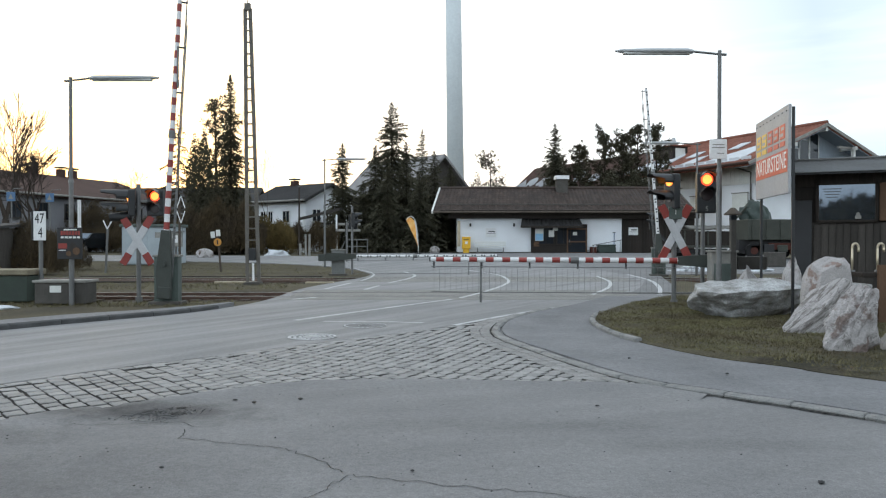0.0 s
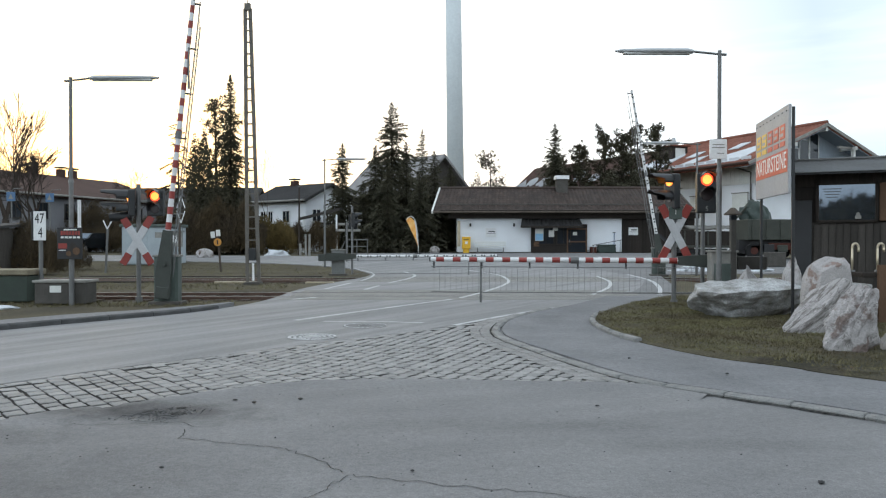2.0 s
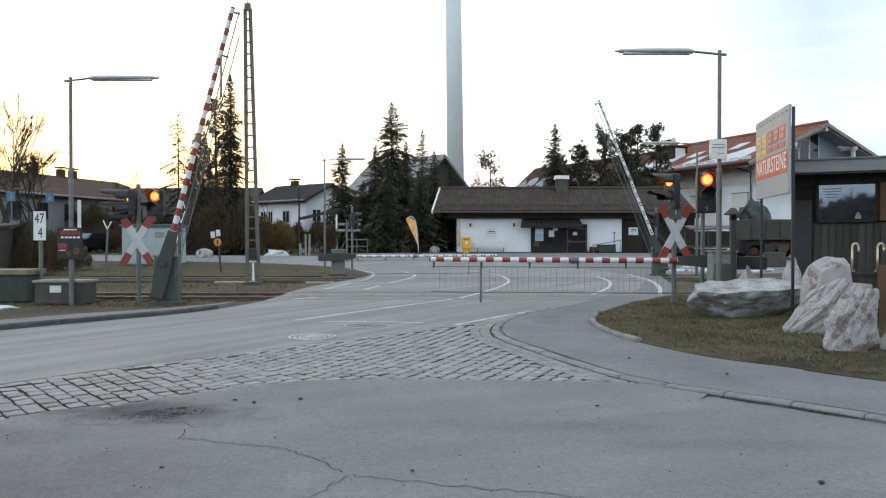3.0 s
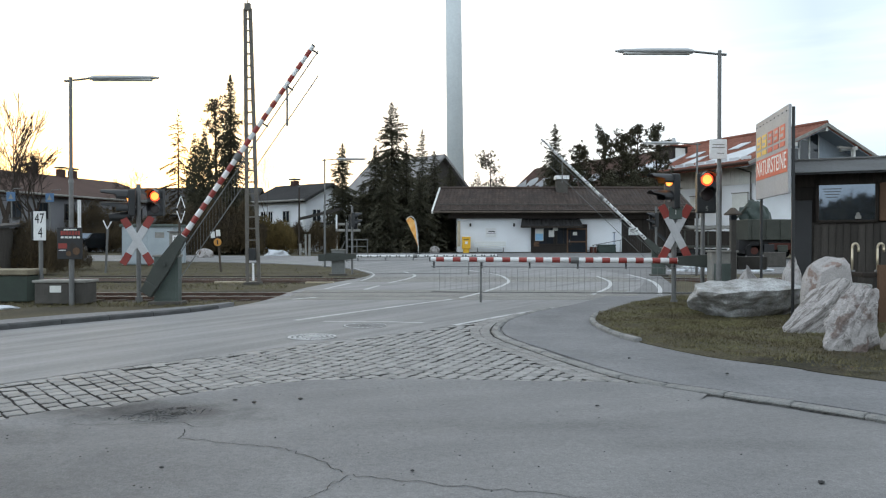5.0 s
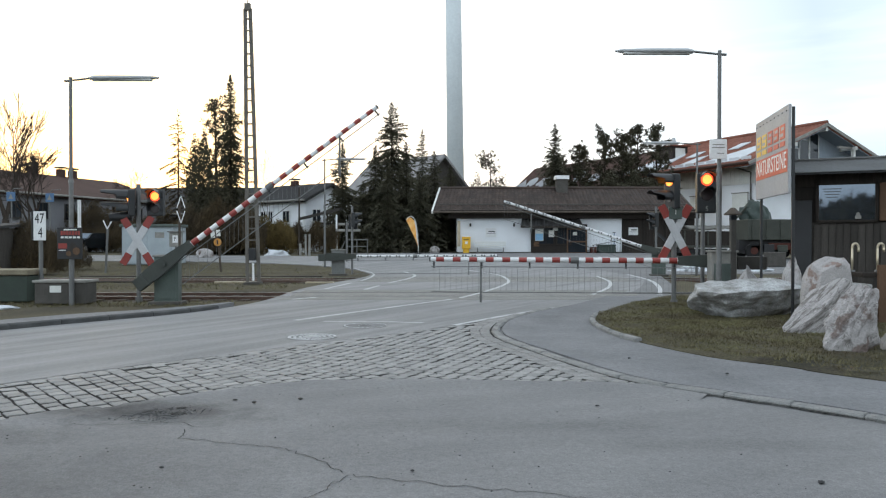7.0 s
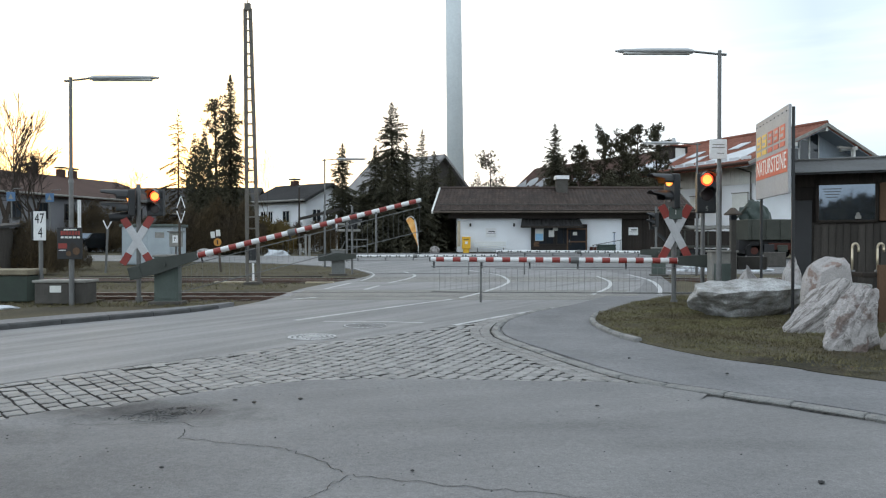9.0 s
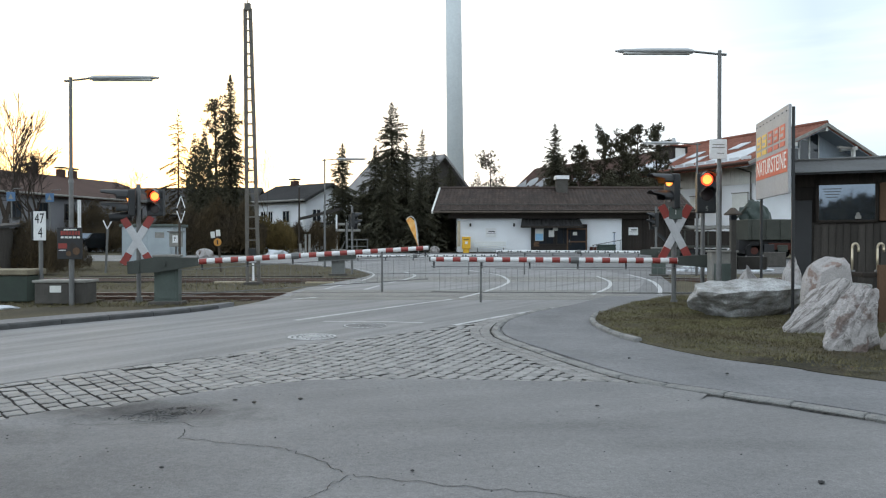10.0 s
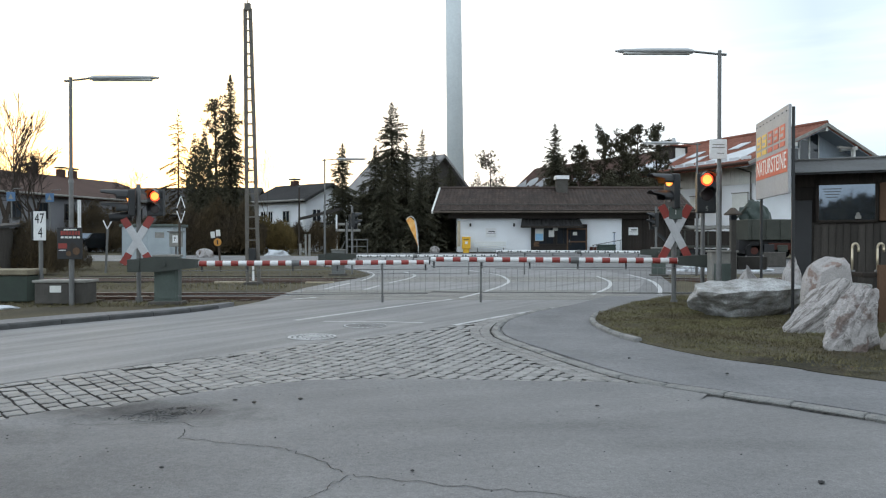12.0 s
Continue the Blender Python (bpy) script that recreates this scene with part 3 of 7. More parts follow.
crack([(-2.05, 6.05), (-2.0, 5.8), (-1.6, 5.65), (-1.2, 5.55), (-0.85, 5.2), (-0.6, 4.88)], 0.008, 1)
crack([(-0.6, 4.88), (-0.1, 4.72), (0.5, 4.55), (1.1, 4.35)], 0.007, 2)
crack([(-0.6, 4.88), (-0.72, 4.6), (-0.95, 4.2)], 0.006, 3)
crack([(-3.3, 6.35), (-2.9, 6.2), (-2.2, 6.3), (-1.9, 6.1)], 0.007, 5)
rng = random.Random(9)
bm = bmesh.new()
for i in range(520):
    a, r = rng.uniform(0, 6.28), rng.random() ** 0.7
    s = rng.uniform(0.004, 0.017)
    box((s, s * 0.8, s * 0.5), (-2.52 + 0.40 * r * math.cos(a) + 0.12 * r * math.sin(3 * a), 6.62 + 0.30 * r * math.sin(a), -0.0105), 0, bm, pose(0, 0, 0, rng.uniform(-20, 20), rng.uniform(-20, 20), rng.uniform(0, 90)))
tagged(part("gravel", bm, "asphalt_old"), "loose crumbs of broken asphalt", "gravel", "", "stuff")


grit = bmesh.new()
for i in range(240):
    x, y = rng.uniform(-4.2, 2.6), rng.uniform(4.0, 7.9)
    if x > 2.4 or y > 5.4 + 1.1 * (x + 5.2) or noise.noise(Vector((x * 0.9, y * 0.9, 6))) < -0.1:
        continue
    s = rng.uniform(0.004, 0.013)
    box((s, s * 0.7, s * 0.5), (x, y, -0.011), 0, grit, pose(0, 0, 0, 0, 0, rng.uniform(0, 90)))
tagged(part("grit", grit, "tar"), "scattered dark grit on the asphalt", "grit", "", "stuff")


def flake(x, y, w, d, z, mat, name, lab, cat, group, turn=0.0, thick=0.014):
    """A broken flat piece with an irregular outline."""
    ring = []
    n_ = rng.randint(7, 10)
    for k in range(n_):
        a = 2 * math.pi * k / n_
        q = rng.uniform(0.7, 1.15)
        ring.append((w / 2 * q * math.cos(a), d / 2 * q * math.sin(a)))
    bm = prism(ring, thick, None, Matrix.Rotation(-math.pi / 2, 4, "X"))
    return tagged(place(part(name, bm, mat), pose(x, y, z, rng.uniform(-2, 2), rng.uniform(-2, 2), turn)), lab, cat, group)


for x, y, w, d in ((-2.78, 6.86, 0.17, 0.12), (-2.36, 6.84, 0.11, 0.09), (-2.3, 6.62, 0.16, 0.10), (-2.62, 6.7, 0.09, 0.07)):
    flake(x, y, w, d, -0.0125, "joint", "pothole", "small dark hole broken out of the asphalt", "hole", "holes in the asphalt", rng.uniform(-20, 20), 0.006)
for x, y, w, d in ((-2.64, 6.9, 0.14, 0.08), (-2.48, 6.74, 0.10, 0.07), (-2.7, 6.56, 0.09, 0.06), (-2.4, 6.58, 0.12, 0.07), (-2.3, 6.44, 0.09, 0.06)):
    flake(x, y, w, d, -0.0155, "kerb_dark", "asphalt_flake", "loose grey flake of broken asphalt", "flake", "asphalt flakes", rng.uniform(-40, 40))
for x, y, w, d in ((-2.52, 6.34, 0.10, 0.022), (-2.3, 6.3, 0.05, 0.018)):
    flake(x, y, w, d, -0.008, "kerb", "pale_chip", "pale chip of stone lying in the broken patch", "stone chip", "pale chips", rng.uniform(-10, 10))
# fallen leaves and clods
for x, y, s in ((-1.86, 5.02, 0.032), (2.35, 4.72, 0.045), (-1.95, 7.15, 0.04), (-1.75, 7.05, 0.05), (-1.35, 7.2, 0.05), (-0.2, 4.95, 0.03), (2.3, 9.4, 0.05), (1.4, 6.9, 0.035), (3.1, 8.3, 0.045)):
    bm = bmesh.new()
    bmesh.ops.create_icosphere(bm, subdivisions=1, radius=s * 0.5)
    for v in bm.verts:
        v.co.z *= 0.4
        v.co.x *= rng.uniform(0.8, 1.6)
    tagged(place(part("clod", bm, "tar"), pose(x, y, 0.0 if x < 2.3 else (-0.002 if y < 6 else 0.045), 0, 0, rng.uniform(0, 180))), "small dark clod lying on the asphalt", "clod", "clods on the asphalt")

# covers of the sewer shafts
for x, y, lab in ((-2.02, 11.77, "round cast-iron shaft cover with a pale concrete ring"), (-1.36, 13.32, "worn round shaft cover flush in the road")):
    t = thing("shaft_cover", pose(x, y, 0), lab, "shaft cover", "covers in the road")
    ring = bmesh.new()
    for ra, rb, n, fill in ((0.33, 0.375, 26, 0.8), (0.255, 0.295, 30, 0.62), (0.17, 0.21, 18, 0.62)) if y < 12 else ((0.35, 0.375, 26, 0.7), (0.10, 0.13, 9, 0.5)):
        for k in range(n):
            a0, a1 = 2 * math.pi * k / n, 2 * math.pi * (k + fill) / n
            q = [(r * math.cos(a), r * math.sin(a)) for r, a in ((ra, a0), (rb, a0), (rb, a1), (ra, a1))]
            prism(q, 0.012, ring, pose(0, 0, 0.004) @ Matrix.Rotation(-math.pi / 2, 4, "X"))
    tagged(part("ring", ring, "paint_line", t, "pale worn studs in rings"), kind="stuff")
    part("lid", rod((0, 0, -0.03), (0, 0, 0.004), 0.39, 0.39, 32), "asphalt_old", t)
    for k in range(5):
        part("rib", box((0.28 - 0.04 * abs(k - 2) ** 1.6, 0.024, 0.006), (0, (k - 2) * 0.06, 0.007)), "paint_line" if y < 12 else "asphalt_old", t)


def rail_line(y, name_label):
    t = thing("railway_track", pose(0, y, 0), name_label, "railway track", "tracks", "structure")
    bed = bmesh.new()
    prof = [(-2.1, -0.2), (-1.7, -0.10), (1.7, -0.10), (2.1, -0.2)]
    for x0, x1 in ((-90, -4.6), (10.0, 90)):
        vs = [[bed.verts.new((x, p[0], p[1])) for p in prof] for x in (x0, x1)]
        for i in range(3):
            bed.faces.new((vs[0][i], vs[1][i], vs[1][i + 1], vs[0][i + 1]))
    part("ballast_bed", bed, "ballast", t)
    stones = random.Random(int(y))
    bm_v, bm_f = [], []
    for i in range(2600):
        x = stones.uniform(-26, -4.6) if i % 4 else stones.uniform(10, 24)
        p = Vector((x, stones.uniform(-1.9, 1.9), -0.10))
        s = stones.uniform(0.02, 0.05)
        k = len(bm_v)
        for d in ((1, 0, 0), (-.5, .8, 0), (-.5, -.8, 0), (stones.uniform(-.3, .3), stones.uniform(-.3, .3), stones.uniform(.6, 1.1))):
            bm_v.append(tuple(p + Vector(d) * s))
        bm_f += [(k, k + 1, k + 3), (k + 1, k + 2, k + 3), (k + 2, k, k + 3)]
    tagged(mesh_part("ballast_stones", bm_v, bm_f, "ballast", t), kind="stuff")
    sl = box((0.24, 2.5, 0.1), (0, 0, -0.115), 0.01)
    me = bpy.data.meshes.new("sleeper"); sl.to_mesh(me); sl.free(); me.materials.append(M["sleeper"])
    for i in range(-60, 40):
        x = i * 0.65
        if -4.6 < x < 10.2:
            continue
        shared("sleeper", me, t, pose(x, 0, 0))
    for s in (-1, 1):
        prof = [(-0.07, -0.155), (0.07, -0.155), (0.07, -0.135), (0.012, -0.125), (0.012, -0.045), (0.036, -0.035), (0.036, -0.006), (-0.036, -0.006), (-0.036, -0.035), (-0.012, -0.045), (-0.012, -0.125), (-0.07, -0.135)]
        r = part("rail", prism(prof, 180, None, pose(0, s * 0.752, 0, 0, 0, 90)), "rail", t)
        part("rail_head", box((180, 0.06, 0.012), (0, s * 0.752, 0.003), 0.004), "rail_top", r, "polished running surface")
        part("flange_groove", box((14.0, 0.06, 0.01), (2.7, s * 0.752 - s * 0.075, 0.0005)), "tar", r)
    return t


for y in TRACKS:
    rail_line(y, "rusty railway track with bright rail heads in ballast")
# pale edging boards between tracks and road
for x0, x1, y, mat in ((-8.2, -6.7, 27.4, "gold"), (-4.9, -3.9, 27.2, "gold"), (-13.0, -9.5, 27.5, "wood_grey"), (-15.0, -5.0, 31.6, "wood_grey")):
    tagged(place(part("edging_board", box((x1 - x0, 0.16, 0.08), (0, 0, 0), 0.01), mat), pose((x0 + x1) / 2, y, -0.03)), "weathered board lying along the railway track", "board", "boards beside the tracks")


# ---- the barriers ----
MOVERS = []


def barrier(x, y, yaw, pivot, length, back, group_label, moving=None, fixed=0.3, arm0=0.74, scale=1.0, case_h=0.0, case_mat="green_box", case_x=0.0, case_front=False, tail=0.28):
    """A half barrier: casing, swinging arm and striped boom with a hanging grille. back: seen from behind, white with reflectors."""
    t = thing("level_crossing_barrier", pose(x, y, rise(x, y), 0, 0, yaw), group_label, "barrier", "barriers of the crossing")
    near = 1 if abs(yaw) < 90 else -1
    door_y = 0.30 - 0.178
    if case_front:
        near, door_y = -near, 0.30 + 0.178
    hs = case_h or pivot + 0.16
    casing = box((0.56 * scale, 0.34, hs), (case_x, 0.30 * near, hs / 2), 0.02)
    part("casing", casing, case_mat, t)
    part("casing_lid", box((0.62 * scale, 0.40, 0.05), (case_x, 0.30 * near, hs + 0.025), 0.015), "concrete", t, "pale weathered lid")
    part("casing_door", box((0.42 * scale, 0.02, hs * 0.7), (case_x + 0.02, door_y * near, hs * 0.45), 0.006), case_mat if case_mat == "casing_grey" else "green_box", t)
    part("foundation", box((0.75 * scale, 0.6, 0.1), (case_x, 0.25 * near, 0.0), 0.02), "concrete_dark", t)
    boom = part("boom", rod((arm0, 0, 0), (length, 0, 0), 0.066, 0.05, 16), "white_boom", t, "white tube with red bands" if not back else "white tube with dark reflectors", smooth=False)
    if moving:
        MOVERS.append((boom, moving, pivot))
    boom.matrix_local = pose(0, 0, pivot, 0, -(moving[0][1] if moving else fixed), 0)
    a = boom
    arm = prism([(-0.80, -0.17), (-0.80, 0.10), (-0.2, 0.17), (arm0 + 0.05, 0.10), (arm0 + 0.05, -0.09), (-0.2, -0.19)], 0.16)
    part("arm", arm, "green_arm", a, "dark green counterweight arm")
    part("axle", rod((0, -0.12, 0), (0, 0.3, 0), 0.06, 0.06, 12), "green_arm", a)
    part("counterweight", box((tail, 0.24, 0.30), (-0.54 - tail / 2, 0, -0.04), 0.02), "green_arm" if tail < 0.5 else "concrete_dark", a)
    n = 15
    step = (length - arm0) / n
    if not back:
        for k in range(n):
            c = arm0 + step * (k + 0.42)
            r = 0.067 - 0.016 * (c - arm0) / (length - arm0)
            part("red_band", rod((c - step * 0.24, 0, 0), (c + step * 0.24, 0, 0), r + 0.002, r + 0.0015, 16), "red", a)
    else:
        for k in range(n):
            for d in (-0.06, 0.06):
                c = arm0 + step * (k + 0.5) + d
                part("reflector", rod((c, 0.0, 0.0), (c, 0.072 * (1 if yaw > 90 else -1), 0.008), 0.036, 0.036, 10), "black", a)
    part("sleeve", rod((arm0 + 0.42 * (length - arm0) - 0.09, 0, 0), (arm0 + 0.42 * (length - arm0) + 0.09, 0, 0), 0.082, 0.08, 12), "galv", a)
    part("tip_cap", rod((length, 0, 0), (length + 0.03, 0, 0), 0.056, 0.05, 12), "black", a)
    # rail under the boom, on hooks
    top = -0.165
    part("upper_rail", beam((0.3, 0, top), (length - 0.02, 0, top), 0.03, 0.02), "galv", a)
    for k in range(6):
        c = arm0 + 0.12 + (length - arm0 - 0.2) * k / 5
        part("hook", beam((c, 0, -0.05), (c, 0, top - 0.03), 0.02, 0.04), "black", a)
    # grille that stays upright
    drop = 0.585
    low = part("lower_rail", beam((0.3, 0, 0), (length - 0.02, 0, 0), 0.02, 0.02), "galv", a)
    bar_me = bpy.data.meshes.new("grille_bar")
    b = beam((0, 0, 0), (0, 0, -drop), 0.004 if back else 0.005, 0.004 if back else 0.005); b.to_mesh(bar_me); b.free(); bar_me.materials.append(M["galv"])
    bars = []
    count = int((length - 0.4) / 0.125)
    for k in range(count):
        c = 0.34 + (length - 0.42) * k / (count - 1)
        ob = shared("grille_bar", bar_me, a, pose(c, 0, top))
        bars.append((ob, c))
    c = length * 0.82
    leg = part("support_leg", join(rod((0, 0, 0), (0, 0, -0.86), 0.024, 0.024, 8), rod((0, 0, -0.8), (0, 0, -0.97), 0.032, 0.026, 8)), "galv", a, "hanging support leg")

    def poses(angle):
        s, k = math.sin(radians(angle)), math.cos(radians(angle))
        return ([pose(c2, 0, top, 0, angle, 0) for _, c2 in bars], pose(-drop * s, 0, top - drop * k), pose(c, -0.03, -0.02, 0, angle, 0))
    if moving:
        for ob, c2 in bars:
            MOVERS.append((ob, moving, lambda ang, c2=c2: pose(c2, 0, top, 0, ang, 0)))
        MOVERS.append((low, moving, lambda ang: pose(-drop * math.sin(radians(ang)), 0, top - drop * math.cos(radians(ang)))))
        MOVERS.append((leg, moving, lambda ang: pose(c, -0.03, -0.02, 0, ang, 0)))
    else:
        p = poses(fixed)
        for (ob, _), m in zip(bars, p[0]):
            ob.matrix_local = m
        low.matrix_local, leg.matrix_local = p[1], p[2]
    return t


# seconds and degrees over the level of the booms that come down
LEFT_FALL = [(0.0, 86.5), (1.5, 86.5), (1.75, 85.6), (2.0, 83.7), (2.5, 79.4), (3.0, 75.2), (3.2, 73.3), (3.6, 69.6), (4.0, 65.8), (4.4, 61.9), (4.8, 58.1), (5.0, 56.2), (5.5, 51.6), (6.0, 46.8), (6.5, 42.0), (7.0, 37.0),
             (7.2, 34.9), (7.6, 30.2), (8.0, 25.8), (8.4, 21.2), (8.8, 16.6), (9.0, 14.2), (9.5, 8.4), (10.0, 3.4), (10.2, 1.5), (10.4, 0.5), (10.6, 0.2), (12.0, 0.2)]
RIGHT_FALL = [(0.0, 85.3), (1.5, 85.3), (1.75, 83.6), (2.0, 80.3), (2.5, 74.6), (3.0, 68.6), (3.2, 66.2), (3.6, 61.5), (4.0, 56.8), (4.4, 52.0), (4.8, 47.0), (5.0, 44.6), (5.5, 38.2), (6.0, 31.9), (6.5, 25.4), (7.0, 18.6),
              (7.2, 15.9), (7.6, 10.6), (8.0, 5.6), (8.3, 2.2), (8.6, 0.5), (8.8, 0.2), (12.0, 0.2)]
barrier(-6.54, 17.9, 5.0, 0.94, 6.22, False, "green-cased barrier whose red and white boom comes down", LEFT_FALL)
barrier(6.16, 17.45, 178.5, 1.02, 6.45, False, "grey-cased barrier with its red and white boom lowered", case_h=1.22, case_mat="concrete", case_x=-0.12, case_front=True, tail=0.66)
barrier(9.08, 32.0, 171, 0.98, 6.88, True, "barrier across the tracks whose white boom comes down", RIGHT_FALL)
barrier(-4.5, 32.6, 3.0, 0.79, 6.85, True, "barrier across the tracks with its white boom lowered", case_h=1.05, case_mat="casing_grey")


# ---- signals and signs ----
def signal_head(t, m, lit, name="signal_head", hood_len=0.34, high=0.64, gap=0.30, lens=0.125, wide=0.40):
    """A lamp box of two lights under hoods; its front looks to -y."""
    h = part(name, box((wide, 0.16, high), (0, -0.03, 0), 0.03), "signal", t)
    h.matrix_local = m
    for k, z in enumerate((high / 2 - 0.16, high / 2 - 0.16 - gap)):
        on = lit and k == 0
        part("lens", rod((0, -0.10, z), (0, -0.125, z), lens, lens * 0.95, 20), ("lens_red" if lit == "red" else "lens_amber") if on else "lens_off", h, "lit red lamp" if on else "")
        if on:
            part("lamp_core", rod((0, -0.126, z), (0, -0.132, z), lens * 0.74, lens * 0.66, 18), "lens_core", h)
        hood = bmesh.new()
        ring = []
        for i in range(13):
            a = math.radians(-20 + 220 * i / 12)
            ring.append([hood.verts.new((r * math.cos(a), yy, z + r * math.sin(a))) for r, yy in ((lens * 1.3, -0.10), (lens * 1.25, -0.1 - hood_len * (1 if 20 < -20 + 220 * i / 12 < 160 else 0.45)), (lens * 1.15, -0.1 - hood_len * (0.97 if 20 < -20 + 220 * i / 12 < 160 else 0.42)), (lens * 1.2, -0.10))])
        for a, b in zip(ring, ring[1:]):
            for i in range(3):
                hood.faces.new((a[i], b[i], b[i + 1], a[i + 1]))
        part("hood", hood, "signal", h)
    return h


def cross(t, z, w, hgt, y):
    """St Andrew's cross: two white planks with red ends."""
    ang = math.atan2(hgt, w)
    ln = math.hypot(w, hgt) * 0.93
    for k, s in enumerate((1, -1)):
        arm = part("cross_arm", box((ln * 0.56, 0.025, 0.175), (0, 0, 0), 0.004), "cross_white", t, "white plank with red ends")
        arm.matrix_local = pose(0, y - 0.012 * k, z, 0, -s * math.degrees(ang), 0)
        for e in (-1, 1):
            part("red_end", box((ln * 0.22, 0.025, 0.175), (e * ln * 0.39, 0, 0), 0.004), "red", arm)


def crossing_signal(x, y, top, cz, w, hgt, lab):
    t = thing("crossing_signal", pose(x, y, 0.0), lab, "railway signal", "signals of the crossing")
    part("pole", rod((0, 0, -0.15), (0, 0, top), 0.055, 0.055, 14), "galv", t)
    cross(t, cz, w, hgt, -0.09)
    part("base_clamp", rod((0, 0, 0.0), (0, 0, 0.12), 0.085, 0.08, 14), "galv", t)
    return t


s = crossing_signal(-7.42, 18.6, 2.86, 1.49, 0.76, 1.24, "crossing signal with a red and white cross and lit red lamp")
part("crossbar", beam((-0.25, 0.02, 2.45), (0.42, 0.02, 2.45), 0.05, 0.06), "galv", s)
signal_head(s, pose(0.45, -0.02, 2.40), "red")
part("lower_hood", rod((-0.16, 0.02, 2.08), (-0.66, -0.10, 2.05), 0.115, 0.10, 14), "signal", s, "black hood of the lower lamp")
signal_head(s, pose(-0.14, 0.0, 2.40, 0, 0, -66), "amber", hood_len=0.62)
s = crossing_signal(5.33, 17.6, 2.98, 1.67, 0.70, 1.34, "crossing signal with a red and white cross and hooded side lamps")
signal_head(s, pose(-0.02, 0.0, 2.62, 0, 0, -68), "amber", hood_len=0.55, high=0.8, gap=0.38)
part("relay_case", box((0.30, 0.1, 0.28), (0.0, -0.08, 2.12), 0.01), "green_box", s)
lettering("case_digit", "1", 0.15, "paper", s, pose(0.0, -0.133, 2.13) @ FACE)
t = thing("crossing_signal", pose(6.27, 18.4, 0.0), "single road signal on a grey pole, its red lamp lit", "railway signal", "signals of the crossing")
part("pole", rod((0, 0.02, -0.1), (0, 0.02, 2.4), 0.05, 0.05, 12), "galv", t)
signal_head(t, pose(0.02, -0.1, 2.62), "red", hood_len=0.24, high=0.96, gap=0.36, lens=0.15, wide=0.46)
lettering("head_digit", "5", 0.16, "concrete", t, pose(0.02, -0.213, 2.24) @ FACE)
# the second signals behind the tracks
for x, y, h, yaw in ((-4.05, 34.0, 3.0, 100), (9.55, 34.2, 3.0, -80)):
    t = thing("crossing_signal", pose(x, y, rise(x, y)), "crossing signal seen from behind beyond the tracks", "railway signal", "signals of the crossing")
    part("pole", rod((0, 0, -0.1), (0, 0, h), 0.05, 0.05, 10), "galv", t)
    signal_head(t, pose(0.0, 0.0, 2.4, 0, 0, yaw), None)
    signal_head(t, pose(0.0, 0.35, 2.3, 0, 0, 180), None)


def board_sign(name, x, y, z0, w, h, zc, panel, lab, cat, post=0.03, lean=0.0, pmat="galv"):
    t = thing(name, pose(x, y, z0, 0, lean, 0), lab, cat)
    part("post", rod((0, 0.03, -0.15), (0, 0.03, zc + h / 2), post, post, 10), pmat, t)
    if panel:
        part("panel", box((w, 0.03, h), (0, -0.02, zc), 0.006), panel, t)
    return t


t = board_sign("distance_board", -11.72, 21.9 - 3.0, 0, 0.30, 0.72, 1.88, "white", "white distance board with black numbers at the railway line", "railway sign", 0.05)
t.location = (-9.98, 18.9, -0.03)
part("board_back", box((0.07, 0.06, 0.72), (-0.185, 0.03, 1.88), 0.01), "black", t)
lettering("number_upper", "47", 0.36, "black", t, pose(0, -0.037, 2.05) @ FACE @ Matrix.Diagonal((0.66, 1, 1, 1)))
lettering("number_lower", "4", 0.36, "black", t, pose(0.02, -0.037, 1.70) @ FACE @ Matrix.Diagonal((0.66, 1, 1, 1)))
# poster strapped to the lamp pole
t = thing("poster_board", pose(-8.72, 17.845, 0), "weathered event poster board strapped to the lamp pole", "poster")
part("board", box((0.58, 0.03, 0.74), (0, -0.02, 1.42), 0.005), "black", t)
for k in range(7):
    part("print_letter", box((0.05, 0.01, 0.10 - 0.02 * (k % 2)), (-0.18 + 0.066 * k, -0.038, 1.66)), "red", t)
for k in range(5):
    part("print_line", box((0.07, 0.01, 0.045), (-0.17 + 0.095 * k, -0.038, 1.56)), "paper", t)
part("print_line", box((0.30, 0.01, 0.03), (0.02, -0.038, 1.74)), "paper", t)
part("print_picture", prism([(-0.05, 1.10), (0.2, 1.12), (0.26, 1.30), (0.05, 1.46), (-0.02, 1.3)], 0.01, None, pose(0, -0.038, 0)), "wood_grey", t)
part("print_block", box((0.2, 0.01, 0.12), (-0.16, -0.038, 1.36)), "red", t)
part("print_line", box((0.16, 0.01, 0.02), (-0.17, -0.038, 1.26)), "paper", t)
part("print_disc", rod((0.16, -0.036, 1.24), (0.16, -0.047, 1.24), 0.085, 0.085, 18), "wood_warm", t)
part("print_disc", rod((-0.02, -0.036, 1.18), (-0.02, -0.046, 1.18), 0.06, 0.06, 18), "wood_warm", t)
part("clamp", box((0.12, 0.15, 0.03), (0.0, 0.06, 1.2), 0.004), "galv", t)
part("clamp", box((0.12, 0.15, 0.03), (0.0, 0.06, 1.62), 0.004), "galv", t)
